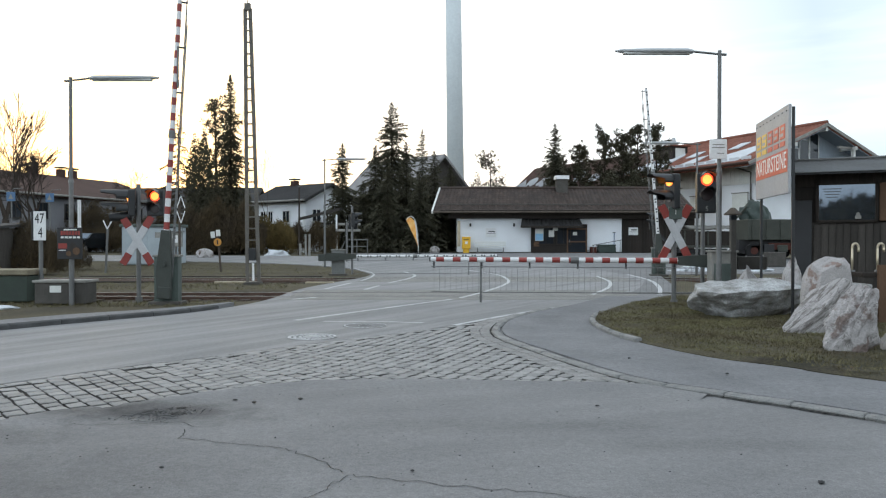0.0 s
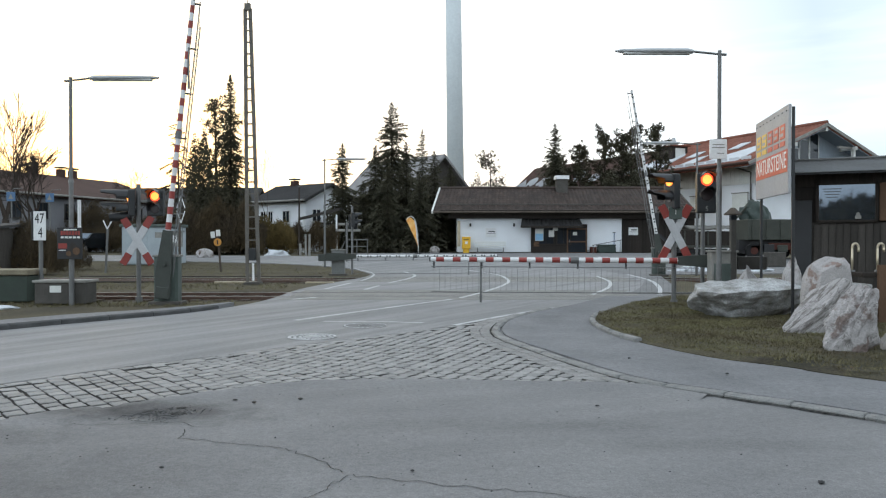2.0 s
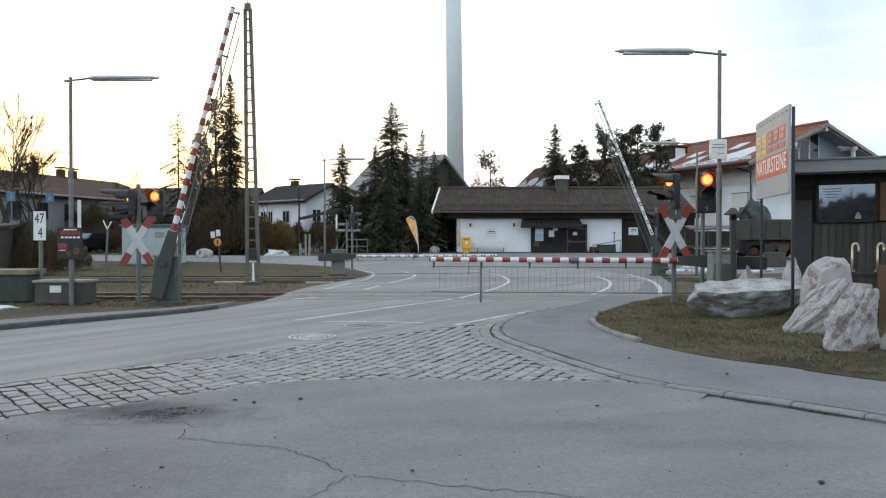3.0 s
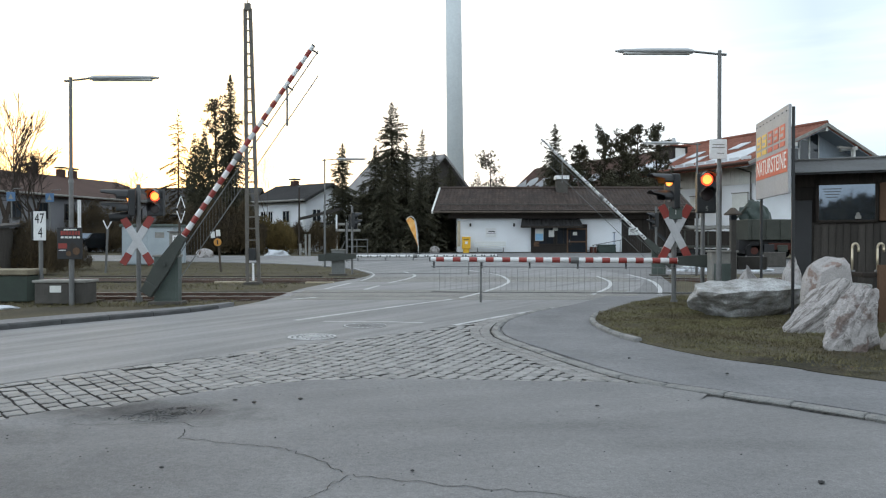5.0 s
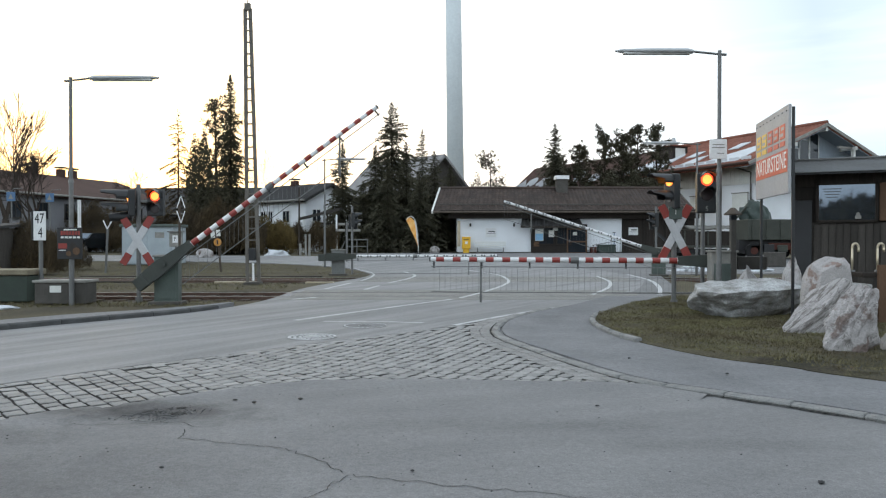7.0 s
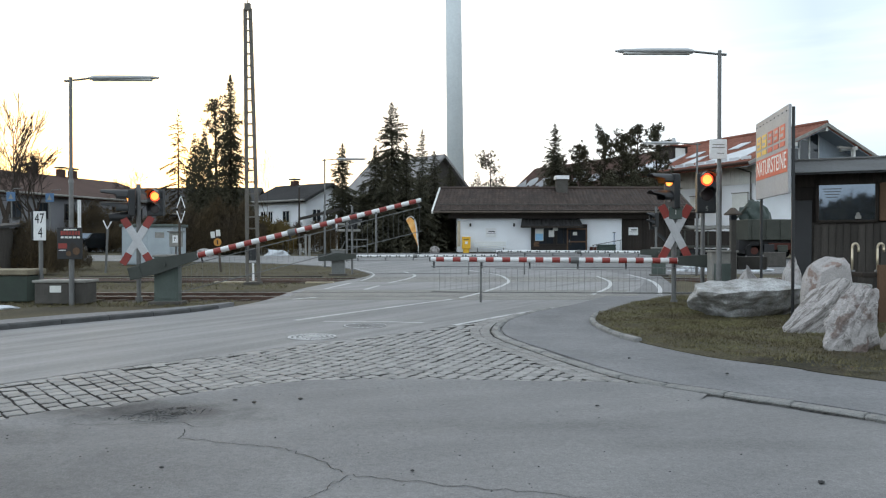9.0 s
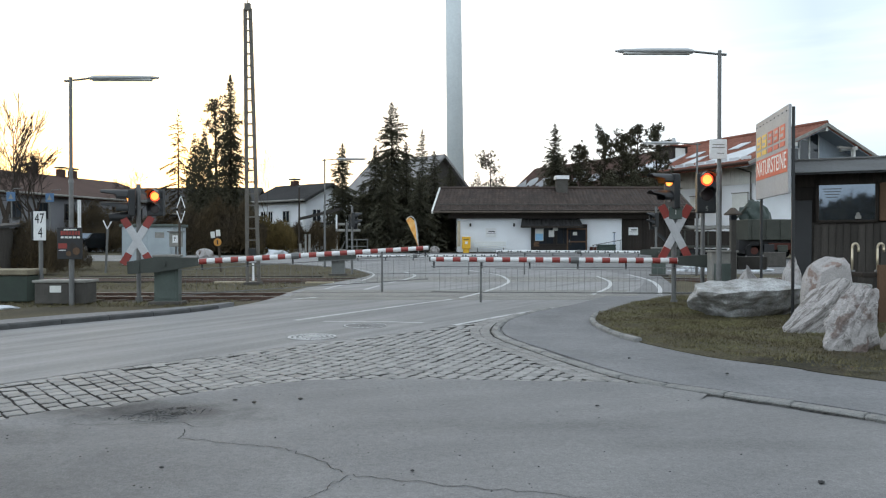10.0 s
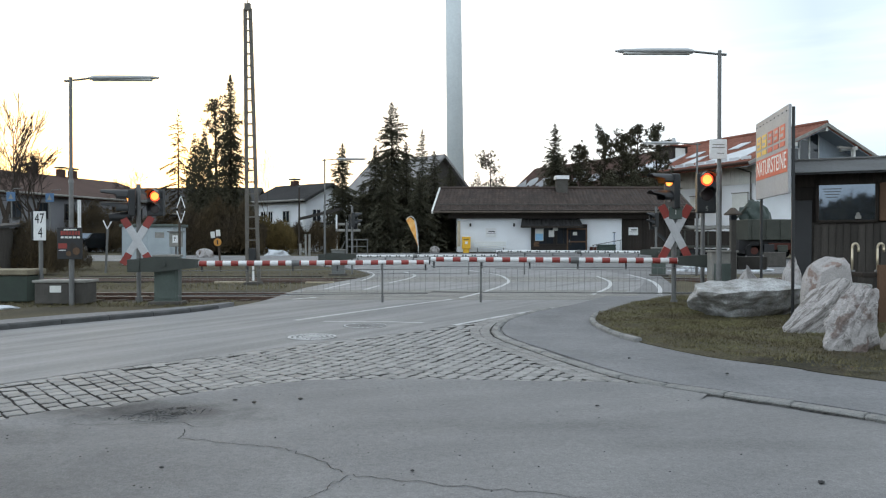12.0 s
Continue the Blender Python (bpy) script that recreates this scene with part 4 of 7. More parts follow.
# post with an arrow-shaped plate
t = board_sign("post_marker", -15.5, 35.0, 0.0, 0, 0, 2.0, None, "slim grey post with a small v-shaped white marker", "railway sign", 0.05, 3)
for s_ in (-1, 1):
    part("marker_arm", beam((0, -0.03, 2.0), (s_ * 0.2, -0.03, 2.4), 0.02, 0.05), "white", t)
t = board_sign("diamond_marker", -9.68, 28.0, 0, 0, 0, 3.0, None, "railway marker post with two white diamond outlines", "railway sign", 0.045, 0, "steel_rust")
for sx in (-1, 1):
    for sz in (-1, 1):
        part("diamond_edge", beam((0.08, -0.05, 2.62 + sz * 0.5), (0.08 + sx * 0.15, -0.05, 2.62 + sz * 0.05), 0.02, 0.03), "white", t)
t = board_sign("round_sign", -10.5, 36.0, 0.05, 0, 0, 1.75, None, "leaning post with a round orange sign and small plates", "railway sign", 0.05, -5, "steel_rust")
part("disc", rod((0.0, -0.06, 1.35), (0.0, -0.09, 1.35), 0.18, 0.18, 24), "sign_orange", t)
part("disc_mark", box((0.06, 0.01, 0.2), (0.0, -0.1, 1.35)), "black", t)
part("plate", box((0.2, 0.03, 0.3), (-0.2, -0.06, 1.72), 0.004), "paper", t)
part("plate", box((0.2, 0.03, 0.3), (0.06, -0.06, 1.78), 0.004), "paper", t)


# ---- street lamps and mast ----
def street_lamp(x, y, h, side, lab, knob=False, lens=1.62, gap=0.45):
    t = thing("street_lamp", pose(x, y, rise(x, y)), lab, "street lamp", "street lamps")
    part("pole", rod((0, 0, -0.1), (0, 0, h * 0.55), 0.062, 0.05, 12), "galv", t)
    part("pole_top", rod((0, 0, h * 0.55), (0, 0, h + 0.06), 0.042, 0.038, 12), "galv", t)
    part("collar", rod((0, 0, h * 0.55 - 0.04), (0, 0, h * 0.55 + 0.04), 0.068, 0.05, 12), "galv", t)
    part("bracket", join(rod((-0.14 * side, 0, h - 0.03), (0.02 * side, 0, h - 0.02), 0.028, 0.028, 8), rod((0, 0, h - 0.02), ((gap + 0.05) * side, 0, h + 0.04), 0.024, 0.024, 8)), "galv", t)
    prof = bmesh.new()
    n, rings = 14, []
    for i in range(13):
        f = i / 12
        x_ = (gap + lens * f) * side
        r = 0.082 * (1 - 0.5 * f ** 3) * (0.55 if i in (0, 12) else 1)
        rings.append([prof.verts.new((x_, r * 1.5 * math.cos(a), h + 0.035 + 0.8 * r * math.sin(a) + 0.01 * f)) for a in [2 * math.pi * k / n for k in range(n)]])
    for a, b in zip(rings, rings[1:]):
        for k in range(n):
            prof.faces.new((a[k], a[(k + 1) % n], b[(k + 1) % n], b[k]))
    prof.faces.new(rings[0]); prof.faces.new(rings[-1])
    bmesh.ops.recalc_face_normals(prof, faces=prof.faces[:])
    head = part("lamp_head", prof, "lamp_shell", t, "long pale fluorescent lamp housing", smooth=True)
    part("diffuser", box((lens * 0.86, 0.13, 0.05), ((gap + lens * 0.47) * side, 0, h - 0.005), 0.02), "lamp_diffuser", head)
    if knob:
        part("sensor", rod(((gap + 0.25) * side, 0, h + 0.08), ((gap + 0.25) * side, 0, h + 0.26), 0.1, 0.06, 10), "lamp_shell", head)
    return t


street_lamp(-8.72, 17.9, 5.25, 1, "grey street lamp with a long white tube head")
street_lamp(5.75, 15.9, 5.38, -1, "grey street lamp with a long white tube head and a notice", gap=0.55)
street_lamp(-6.15, 39.7, 5.56, 1, "grey street lamp beyond the tracks", gap=0.6)
street_lamp(10.85, 32.6, 5.6, -1, "grey street lamp with a small sensor dome", True, gap=0.75)
t = thing("notice_sign", pose(5.72, 15.82, 3.4), "white notice plate on the lamp pole with faint grey lines", "sign")
part("plate", box((0.36, 0.02, 0.40), (-0.03, -0.03, -0.02), 0.004), "white", t)
for k, w in enumerate((0.24, 0.26, 0.0, 0.14)):
    if w:
        part("text_bar", box((w, 0.006, 0.016), (-0.03 + (0.05 if k == 3 else 0), -0.043, 0.07 - 0.06 * k)), "concrete", t)
part("clamp", box((0.1, 0.16, 0.04), (0.03, 0.05, 0.0), 0.004), "galv", t)

t = thing("lattice_mast", pose(-6.47, 26.0, -0.04, 0, -1.0, 0), "tall slim rusty lattice mast between the tracks", "mast")
H = 9.4
for s_ in (-1, 1):
    part("upright", beam((s_ * 0.20, 0, -0.2), (s_ * 0.085, 0, H), 0.05, 0.12), "mast_steel", t)
for k in range(23):
    z = 0.35 + k * 0.395
    w = 0.20 - 0.115 * z / H
    part("rung", box((2 * w, 0.02, 0.05), (0, -0.03, z)), "mast_steel", t)
part("cap", box((0.2, 0.16, 0.25), (0, 0, H + 0.05), 0.02), "mast_steel", t)
part("tip", rod((0, 0, H), (0, 0, H + 0.4), 0.02, 0.01, 8), "mast_steel", t)
part("white_stripe", box((0.07, 0.02, 0.6), (0.02, -0.06, 0.45)), "white", t)
part("foot", box((0.55, 0.5, 0.18), (0, 0, 0.02), 0.02), "concrete_dark", t)
part("switch_box", box((0.24, 0.16, 0.42), (0.0, -0.02, 1.05), 0.01), "signal", t)


# ---- buildings ----
def window_unit(parent, x, z, w, h, y=-0.02, frame_mat="white", bars=1, name="window", depth=0.06):
    """A window set in a wall that faces -y: pane, frame, glazing bars, sill."""
    win = part(name, box((w, 0.02, h), (x, y, z)), "glass", parent)
    f = 0.05 if w > 0.6 else 0.035
    fr = bmesh.new()
    for s_ in (-1, 1):
        box((f, depth, h + f), (x + s_ * w / 2, y - 0.01, z), 0, fr)
        box((w + f, depth, f), (x, y - 0.01, z + s_ * h / 2), 0, fr)
    part("frame", fr, frame_mat, win)
    for k in range(bars):
        part("glazing_bar", box((f * 0.8, depth * 0.8, h), (x - w / 2 + w * (k + 1) / (bars + 1), y - 0.01, z)), frame_mat, win)
    part("sill", box((w + 0.16, 0.14, 0.04), (x, y - 0.05, z - h / 2 - 0.03)), frame_mat, win)
    return win


def roof_slab(parent, a, b, c, d, thick, mat, name="roof", tiles=0.0, label=""):
    """One slope from eave a-b up to ridge d-c, with rows of tiles proud of it."""
    a, b, c, d = (Vector(p) for p in (a, b, c, d))
    nrm = (b - a).cross(d - a).normalized()
    if nrm.z < 0:
        nrm = -nrm
    bm = bmesh.new()
    lo = [bm.verts.new(p - nrm * thick) for p in (a, b, c, d)]
    up = [bm.verts.new(p) for p in (a, b, c, d)]
    bm.faces.new(lo); bm.faces.new(up)
    for i in range(4):
        bm.faces.new((lo[i], lo[(i + 1) % 4], up[(i + 1) % 4], up[i]))
    bmesh.ops.recalc_face_normals(bm, faces=bm.faces[:])
    ob = part(name, bm, mat, parent, label)
    if tiles:
        n = int((b - a).length / tiles)
        rows = max(4, int((d - a).length / 0.40))
        vs, fs = [], []
        for i in range(n):
            for j in range(rows):
                u0, u1 = (i + 0.06) / n, (i + 0.94) / n
                v0, v1 = j / rows, (j + 1.02) / rows
                q = [a.lerp(b, u).lerp(d.lerp(c, u), min(v, 1)) for u, v in ((u0, v0), (u1, v0), (u1, v1), (u0, v1))]
                k = len(vs)
                mid = [(q[0] + q[1]) / 2 + nrm * 0.07, (q[3] + q[2]) / 2 + nrm * 0.055]
                vs += [tuple(q[0] + nrm * 0.014), tuple(mid[0]), tuple(q[1] + nrm * 0.014), tuple(q[2] + nrm * 0.005), tuple(mid[1]), tuple(q[3] + nrm * 0.005), tuple(q[0]), tuple(q[1])]
                fs += [(k, k + 1, k + 4, k + 5), (k + 1, k + 2, k + 3, k + 4), (k + 6, k + 7, k + 2, k + 1, k)]
        tagged(mesh_part("roof_tiles", vs, fs, mat, ob), kind="stuff")
    return ob


def planks(parent, x0, x1, z0, z1, y, w, mat, name="plank"):
    """Upright boards side by side on a wall that faces -y."""
    n = max(1, int((x1 - x0) / w))
    w = (x1 - x0) / n
    bm = box((w * 0.95, 0.03, z1 - z0), (0, 0, 0), 0.004)
    me = bpy.data.meshes.new(name); bm.to_mesh(me); bm.free(); me.materials.append(M[mat])
    for i in range(n):
        shared(name, me, parent, pose(x0 + w * (i + 0.5), y - (0.006 if i % 2 else 0), (z0 + z1) / 2))


# the low station building
D = 57.0
t = thing("station_building", pose(0, D, 0.37), "low white station building with a brown tiled roof", "building")
part("wall", box((12.3, 6.0, 3.0), (7.2, 3.0, 1.5)), "render_white", t, "white rendered wall")
part("plinth", box((12.34, 6.04, 0.24), (7.2, 3.0, 0.12)), "concrete_dark", t)
part("corner_board", box((0.22, 0.06, 1.9), (1.18, -0.04, 1.6)), "gold", t)
wing = part("wooden_wing", box((5.4, 6.0, 3.1), (16.1, 3.02, 1.55)), "wood_dark", t, "dark board wall")
planks(wing, 13.4, 18.7, 0.05, 3.0, -0.02, 0.2, "wood_dark")
part("eave_beam", box((18.6, 0.25, 0.45), (9.7, -0.35, 2.95)), "wood_dark", t)
part("eave_soffit", box((19.2, 1.3, 0.08), (9.4, -0.55, 3.28)), "wood_dark", t)
gab = part("gable_boards", box((0.15, 5.6, 0.9), (1.0, 3.0, 3.3)), "wood_dark", t)
R = roof_slab(t, (-0.75, -1.15, 3.22), (18.6, -1.15, 3.22), (18.35, 3.0, 5.15), (-0.2, 3.0, 5.15), 0.14, "tile_brown", "roof", 0.30)
roof_slab(t, (-0.75, 7.1, 3.22), (18.6, 7.1, 3.22), (18.35, 3.0, 5.15), (-0.2, 3.0, 5.15), 0.14, "tile_brown", "roof")
part("verge_board", beam((-0.80, -1.2, 3.16), (-0.25, 3.0, 5.16), 0.12, 0.22), "paper", t, "pale verge board")
part("gutter", rod((-0.7, -1.25, 3.16), (18.6, -1.25, 3.16), 0.075, 0.075, 10), "steel_rust", t)
part("ridge_tiles", rod((-0.2, 3.0, 5.2), (18.35, 3.0, 5.2), 0.13, 0.13, 8), "tile_brown", t)
part("snow_guard", beam((-0.4, -0.2, 3.78), (18.4, -0.2, 3.78), 0.04, 0.1), "concrete_dark", t)
ch = part("chimney", box((0.85, 0.85, 1.5), (9.25, 2.6, 5.1)), "concrete_dark", t)
part("chimney_cap", box((1.05, 1.05, 0.28), (9.25, 2.6, 5.98), 0.03), "white", ch)
# the glazed entrance bay
bay = part("entrance_bay", box((4.15, 0.5, 2.3), (8.65, -0.02, 1.15)), "wood_dark", t, "dark timber entrance bay")
for x0, w, z, h in ((7.65, 1.15, 1.45, 1.25), (8.98, 1.0, 1.45, 1.25)):
    window_unit(bay, x0, z, w, h, -0.28, "wood_dark", 1)
door = part("door", box((1.5, 0.06, 2.0), (9.95, -0.28, 1.05)), "glass", bay, "dark glazed door")
# brown frames; their warm tone also stands for light from inside
for z in (0.15, 1.0, 1.95):
    part("door_rail", box((1.5, 0.08, 0.1), (9.95, -0.30, z)), "wood_warm", door)
for x_ in (9.25, 10.65):
    part("door_stile", box((0.1, 0.08, 2.0), (x_, -0.30, 1.05)), "wood_warm", door)
part("door_handle", box((0.04, 0.06, 0.2), (9.4, -0.35, 1.05)), "galv", door)
part("apron_boards", box((2.6, 0.04, 0.75), (7.95, -0.29, 0.42)), "wood_dark", bay)
rb = roof_slab(bay, (5.7, -1.0, 2.15), (10.3, -1.0, 2.15), (10.2, -0.05, 2.72), (5.9, -0.05, 2.72), 0.1, "tile_grey", "canopy", 0.3)
part("canopy_board", box((4.6, 0.06, 0.12), (8.0, -1.02, 2.08)), "wood_dark", bay)
for x_, z_, w, h, m_ in ((7.15, 1.52, 0.62, 0.9, "paper"), (7.15, 1.35, 0.56, 0.5, "poster_blue"), (8.05, 1.6, 0.4, 0.5, "paper"), (8.35, 1.95, 0.35, 0.25, "paper"), (6.95, 0.82, 0.4, 0.35, "wood_warm"), (9.8, 1.6, 0.3, 0.25, "paper")):
    tt = tagged(place(part("poster", box((w, 0.015, h), (0, 0, 0)), m_), pose(x_, D - 0.335 - (0.01 if m_ == "poster_blue" else 0), 0.37 + z_)), "small notice fixed on the entrance window", "poster", "notices at the entrance")
# station sign plates
for x_, z_, w, h in ((3.58, 1.66, 0.8, 0.66), (14.2, 1.78, 0.7, 0.56)):
    s_ = thing("station_sign", pose(x_, D - 0.06, 0.37 + z_), "small white station plate with dark print", "sign", "plates on the station wall")
    part("plate", box((w, 0.03, h), (0, 0, 0), 0.004), "white", s_)
    part("text_bar", box((w * 0.6, 0.01, 0.08), (0.04, -0.02, 0.1)), "signal", s_)
    part("text_bar", box((w * 0.8, 0.01, 0.03), (0, -0.02, -0.04)), "concrete", s_)
for x_ in (2.05, 5.3):
    s_ = thing("wall_lamp", pose(x_, D - 0.1, 2.62), "small dark lamp under the eaves", "lamp", "lamps on the station wall")
    part("lamp_body", box((0.14, 0.16, 0.24), (0, 0, 0), 0.02), "signal", s_)
# post box, bench, planter, shovel
t = thing("post_box", pose(1.72, D - 0.55, 0.54), "bright yellow post box on a stand", "post box")
part("body", box((0.62, 0.45, 0.85), (0, 0, 0.72), 0.05), "yellow", t)
part("hood", box((0.66, 0.5, 0.1), (0, 0, 1.15), 0.04), "yellow", t)
part("stand", box((0.45, 0.3, 0.32), (0, 0, 0.15), 0.02), "yellow", t)
part("slot", box((0.4, 0.02, 0.05), (0, -0.232, 1.0)), "black", t)
part("label_plate", box((0.18, 0.02, 0.2), (0, -0.232, 0.75)), "white", t)
t = thing("bench", pose(3.5, D - 0.8, 0.52), "pale slatted bench before the station wall", "bench")
for k in range(3):
    part("seat_slat", box((2.3, 0.1, 0.04), (0, -0.14 + 0.13 * k, 0.42), 0.008), "paper", t)
    part("back_slat", box((2.3, 0.03, 0.09), (0, 0.2, 0.56 + 0.13 * k), 0.008), "paper", t)
for x_ in (-0.95, 0.95):
    part("leg", box((0.06, 0.42, 0.42), (x_, 0, 0.21)), "galv", t)
t = thing("grit_bin", pose(11.95, D - 0.7, 0.53), "low green grit bin with a red end", "grit bin")
part("bin", box((1.25, 0.7, 0.5), (0.1, 0, 0.28), 0.05), "tarp", t)
part("lid", box((1.32, 0.76, 0.1), (0.1, 0, 0.58), 0.03), "tarp", t)
part("red_end", box((0.4, 0.6, 0.45), (-0.85, 0.1, 0.24), 0.02), "rust_red", t)
t = thing("shovel", pose(12.75, D - 0.12, 0.6), "snow shovel leaning on the white wall", "shovel")
part("shaft", rod((0, 0, 0.05), (0.02, 0.02, 1.45), 0.025, 0.025, 6), "blue", t)
part("grip", box((0.22, 0.05, 0.05), (0.02, 0.02, 1.45)), "signal", t)
part("blade", box((0.3, 0.04, 0.3), (0, 0, 0.15), 0.01), "galv", t)
t = thing("handrail", pose(11.0, D - 0.9, 0.55), "thin metal handrail up to the wooden door", "rail")
part("bar", rod((0, 0, 0.55), (2.2, 0.3, 0.95), 0.025, 0.025, 6), "galv", t)
for x_ in (0.05, 2.1):
    part("post", rod((x_, 0.14 * x_, 0), (x_, 0.14 * x_, 0.55 + 0.18 * x_), 0.025, 0.025, 6), "galv", t)


def gable_house(name, m, w, l, eave, ridge, wall, roof_m, lab, tiles=0.0, over=0.6, chimneys=(), windows=(), frames="white"):
    """A house with its ridge along x: w long in x, l deep in y; its front faces -y at y = 0."""
    h = thing(name, m, lab, "house", "houses round the crossing")
    bm = box((w, l, eave), (0, l / 2, eave / 2))
    wl_ = part("wall", bm, wall, h)
    for s_ in (-1, 1):
        g = bmesh.new()
        x_ = s_ * w / 2
        vs = [g.verts.new((x_ - s_ * 0.25 * k, y_, z_)) for k in (0, 1) for y_, z_ in ((0, eave), (l, eave), (l / 2, ridge - 0.15))]
        g.faces.new(vs[:3]); g.faces.new(vs[3:])
        for a, b in ((0, 1), (1, 2), (2, 0)):
            g.faces.new((vs[a], vs[b], vs[b + 3], vs[a + 3]))
        bmesh.ops.recalc_face_normals(g, faces=g.faces[:])
        part("gable", g, wall, h)
    sl = (ridge - eave) / (l / 2)
    z0 = eave - over * sl
    x1 = w / 2 + over
    roof_slab(h, (-x1, -over, z0), (x1, -over, z0), (x1, l / 2, ridge), (-x1, l / 2, ridge), 0.22, roof_m, "roof", tiles)
    roof_slab(h, (-x1, l + over, z0), (x1, l + over, z0), (x1, l / 2, ridge), (-x1, l / 2, ridge), 0.22, roof_m, "roof")
    part("gutter", rod((-x1, -over - 0.05, z0 - 0.02), (x1, -over - 0.05, z0 - 0.02), 0.09, 0.09, 8), "concrete", h)
    for x_, hh in chimneys:
        c = part("chimney", box((0.55, 0.55, hh + 1.0), (x_, l / 2, ridge + hh / 2 - 0.5)), "tile_dull", h)
        part("chimney_cap", box((0.75, 0.75, 0.12), (x_, l / 2, ridge + hh + 0.14)), "concrete_dark", c)
    for x_, z_, ww, hh in windows:
        window_unit(wl_, x_, z_, ww, hh, -0.03, frames)
    return h


# long old house row on the left, with a red-brown roof
gable_house("house", pose(-29.6, 62.8, 0.45, 0, 0, 75), 19.0, 9.0, 4.75, 6.6, "render_grey", "tile_dull", "grey house row with a dull red roof and chimneys", 0.0, 0.5,
            ((-5.5, 0.8), (-0.6, 0.6), (2.6, 0.6), (4.0, 0.6)), tuple((x_, z_, 1.0, 1.2) for z_ in (1.2, 3.3) for x_ in (-7.0, -4.4, -1.6, 1.2, 4.0, 7.0)), "wood_grey")
gable_house("house", pose(-27.0, 78.0, 0.5, 0, 0, -3), 14.0, 8.0, 4.0, 6.6, "render_grey", "tile_grey", "low grey house far behind the red lamp", 0.0, 0.5)
# white house with a dark roof beside the young spruce
def gable_front(h, w, l, eave, wins, wall, balcony=None):
    """A facing on the gable end at +x, with its windows and perhaps a balcony."""
    g = part("gable_facing", box((l, 0.04, eave), (0, 0, eave / 2)), wall, h)
    g.matrix_local = pose(w / 2 + 0.02, l / 2, 0, 0, 0, 90)
    for x_, z_, ww, hh in wins:
        window_unit(g, x_, z_, ww, hh, -0.03)
    if balcony:
        z_, ww = balcony
        part("balcony_floor", box((ww, 1.0, 0.14), (0, -0.52, z_)), "wood_grey", g)
        part("balcony_rail", box((ww, 0.06, 0.16), (0, -1.0, z_ + 0.85)), "wood_grey", g)
        for k in range(int(ww / 0.35) + 1):
            part("baluster", box((0.16, 0.03, 0.75), (-ww / 2 + 0.1 + k * 0.34, -1.0, z_ + 0.42)), "wood_grey", g)


h = gable_house("house", pose(-14.2, 66.35, 0.5, 0, 0, -39), 6.7, 5.4, 4.62, 5.94, "render_white", "tile_grey", "white house with a dark grey gabled roof", 0.32, 0.55, ((-1.2, 0.4),), ((-2.2, 3.0, 0.7, 1.0), (-1.2, 3.0, 0.6, 1.0), (0.9, 3.0, 0.9, 1.0), (1.8, 1.1, 0.9, 1.1)))
gable_front(h, 6.7, 5.4, 4.62, ((-1.5, 3.1, 0.9, 1.0), (1.2, 3.1, 0.9, 1.0), (0.0, 1.0, 1.0, 1.2)), "render_white", (2.4, 3.2))
# tall house whose roof shows over the spruces, pale with sky reflection put into its colour, its dark gable to the
# tower
h = gable_house("house", pose(-7.05, 82.5, 0.55, 0, 0, -48.6), 12.2, 7.6, 6.35, 9.95, "wood_grey", "roof_sky_sheen", "tall grey gabled house half hidden by spruces", 0.4, 0.6)
gable_front(h, 12.2, 7.6, 6.3, ((-1.6, 4.6, 1.0, 1.2), (1.4, 4.6, 1.0, 1.2)), "wood_grey")
# long reddish roof with snow patches behind the station trees
h = gable_house("house", pose(17.5, 116.8, 0.5, 0, 0, -63), 32.0, 14.0, 7.6, 13.5, "wood_warm", "tile_dull", "long house with a dull red roof and snow patches", 0.5, 0.8)
srng = random.Random(77)
for x_, u in ((-15.2, 0.45), (-13.6, 0.3), (-12.4, 0.55), (-9.0, 0.5), (-7.2, 0.35), (-3.0, 0.42), (0.5, 0.55), (5.0, 0.4)):
    patch = bmesh.new()
    ring = []
    for k in range(11):
        a_ = 2 * math.pi * k / 11
        rr_ = srng.uniform(0.6, 1.2)
        ring.append(patch.verts.new((x_ + 1.5 * rr_ * math.cos(a_), 7.0 * (u + 0.17 * rr_ * math.sin(a_)), 7.6 + 5.9 * (u + 0.17 * rr_ * math.sin(a_)) + 0.12)))
    patch.faces.new(ring)
    bmesh.ops.solidify(patch, geom=patch.faces[:], thickness=0.06)
    part("snow_patch", patch, "snow", h)

# big white house on the right: gable with balcony, red tiled roof
t = thing("house", pose(34.7, 69.0, -0.05, 0, 0, 23) @ Matrix.Scale(1.25, 4), "large white house with red tiled roof and timber gable", "house", "houses round the crossing")
W, L, RG, SL = 10.4, 13.4, 9.7, 0.416
E_ = RG - SL * W / 2
part("wall", box((W, L, 5.6), (0, L / 2 + 1.4, 2.8)), "render_white", t, "white rendered lower wall")
up = prism([(-W / 2, 5.6), (W / 2, 5.6), (W / 2, E_ - 0.2), (0, RG - 0.35), (-W / 2, E_ - 0.2)], L, None, pose(0, L / 2 + 1.4, 0))
tim = part("upper_wall", up, "wood_blue", t, "blue-grey timber upper wall")
planks(tim, -W / 2, W / 2, 5.6, E_ - 0.3, 1.38, 0.28, "wood_blue")
HL, HR = 7.4, W / 2 + 1.05
hw = HL
zz = RG - SL * HL
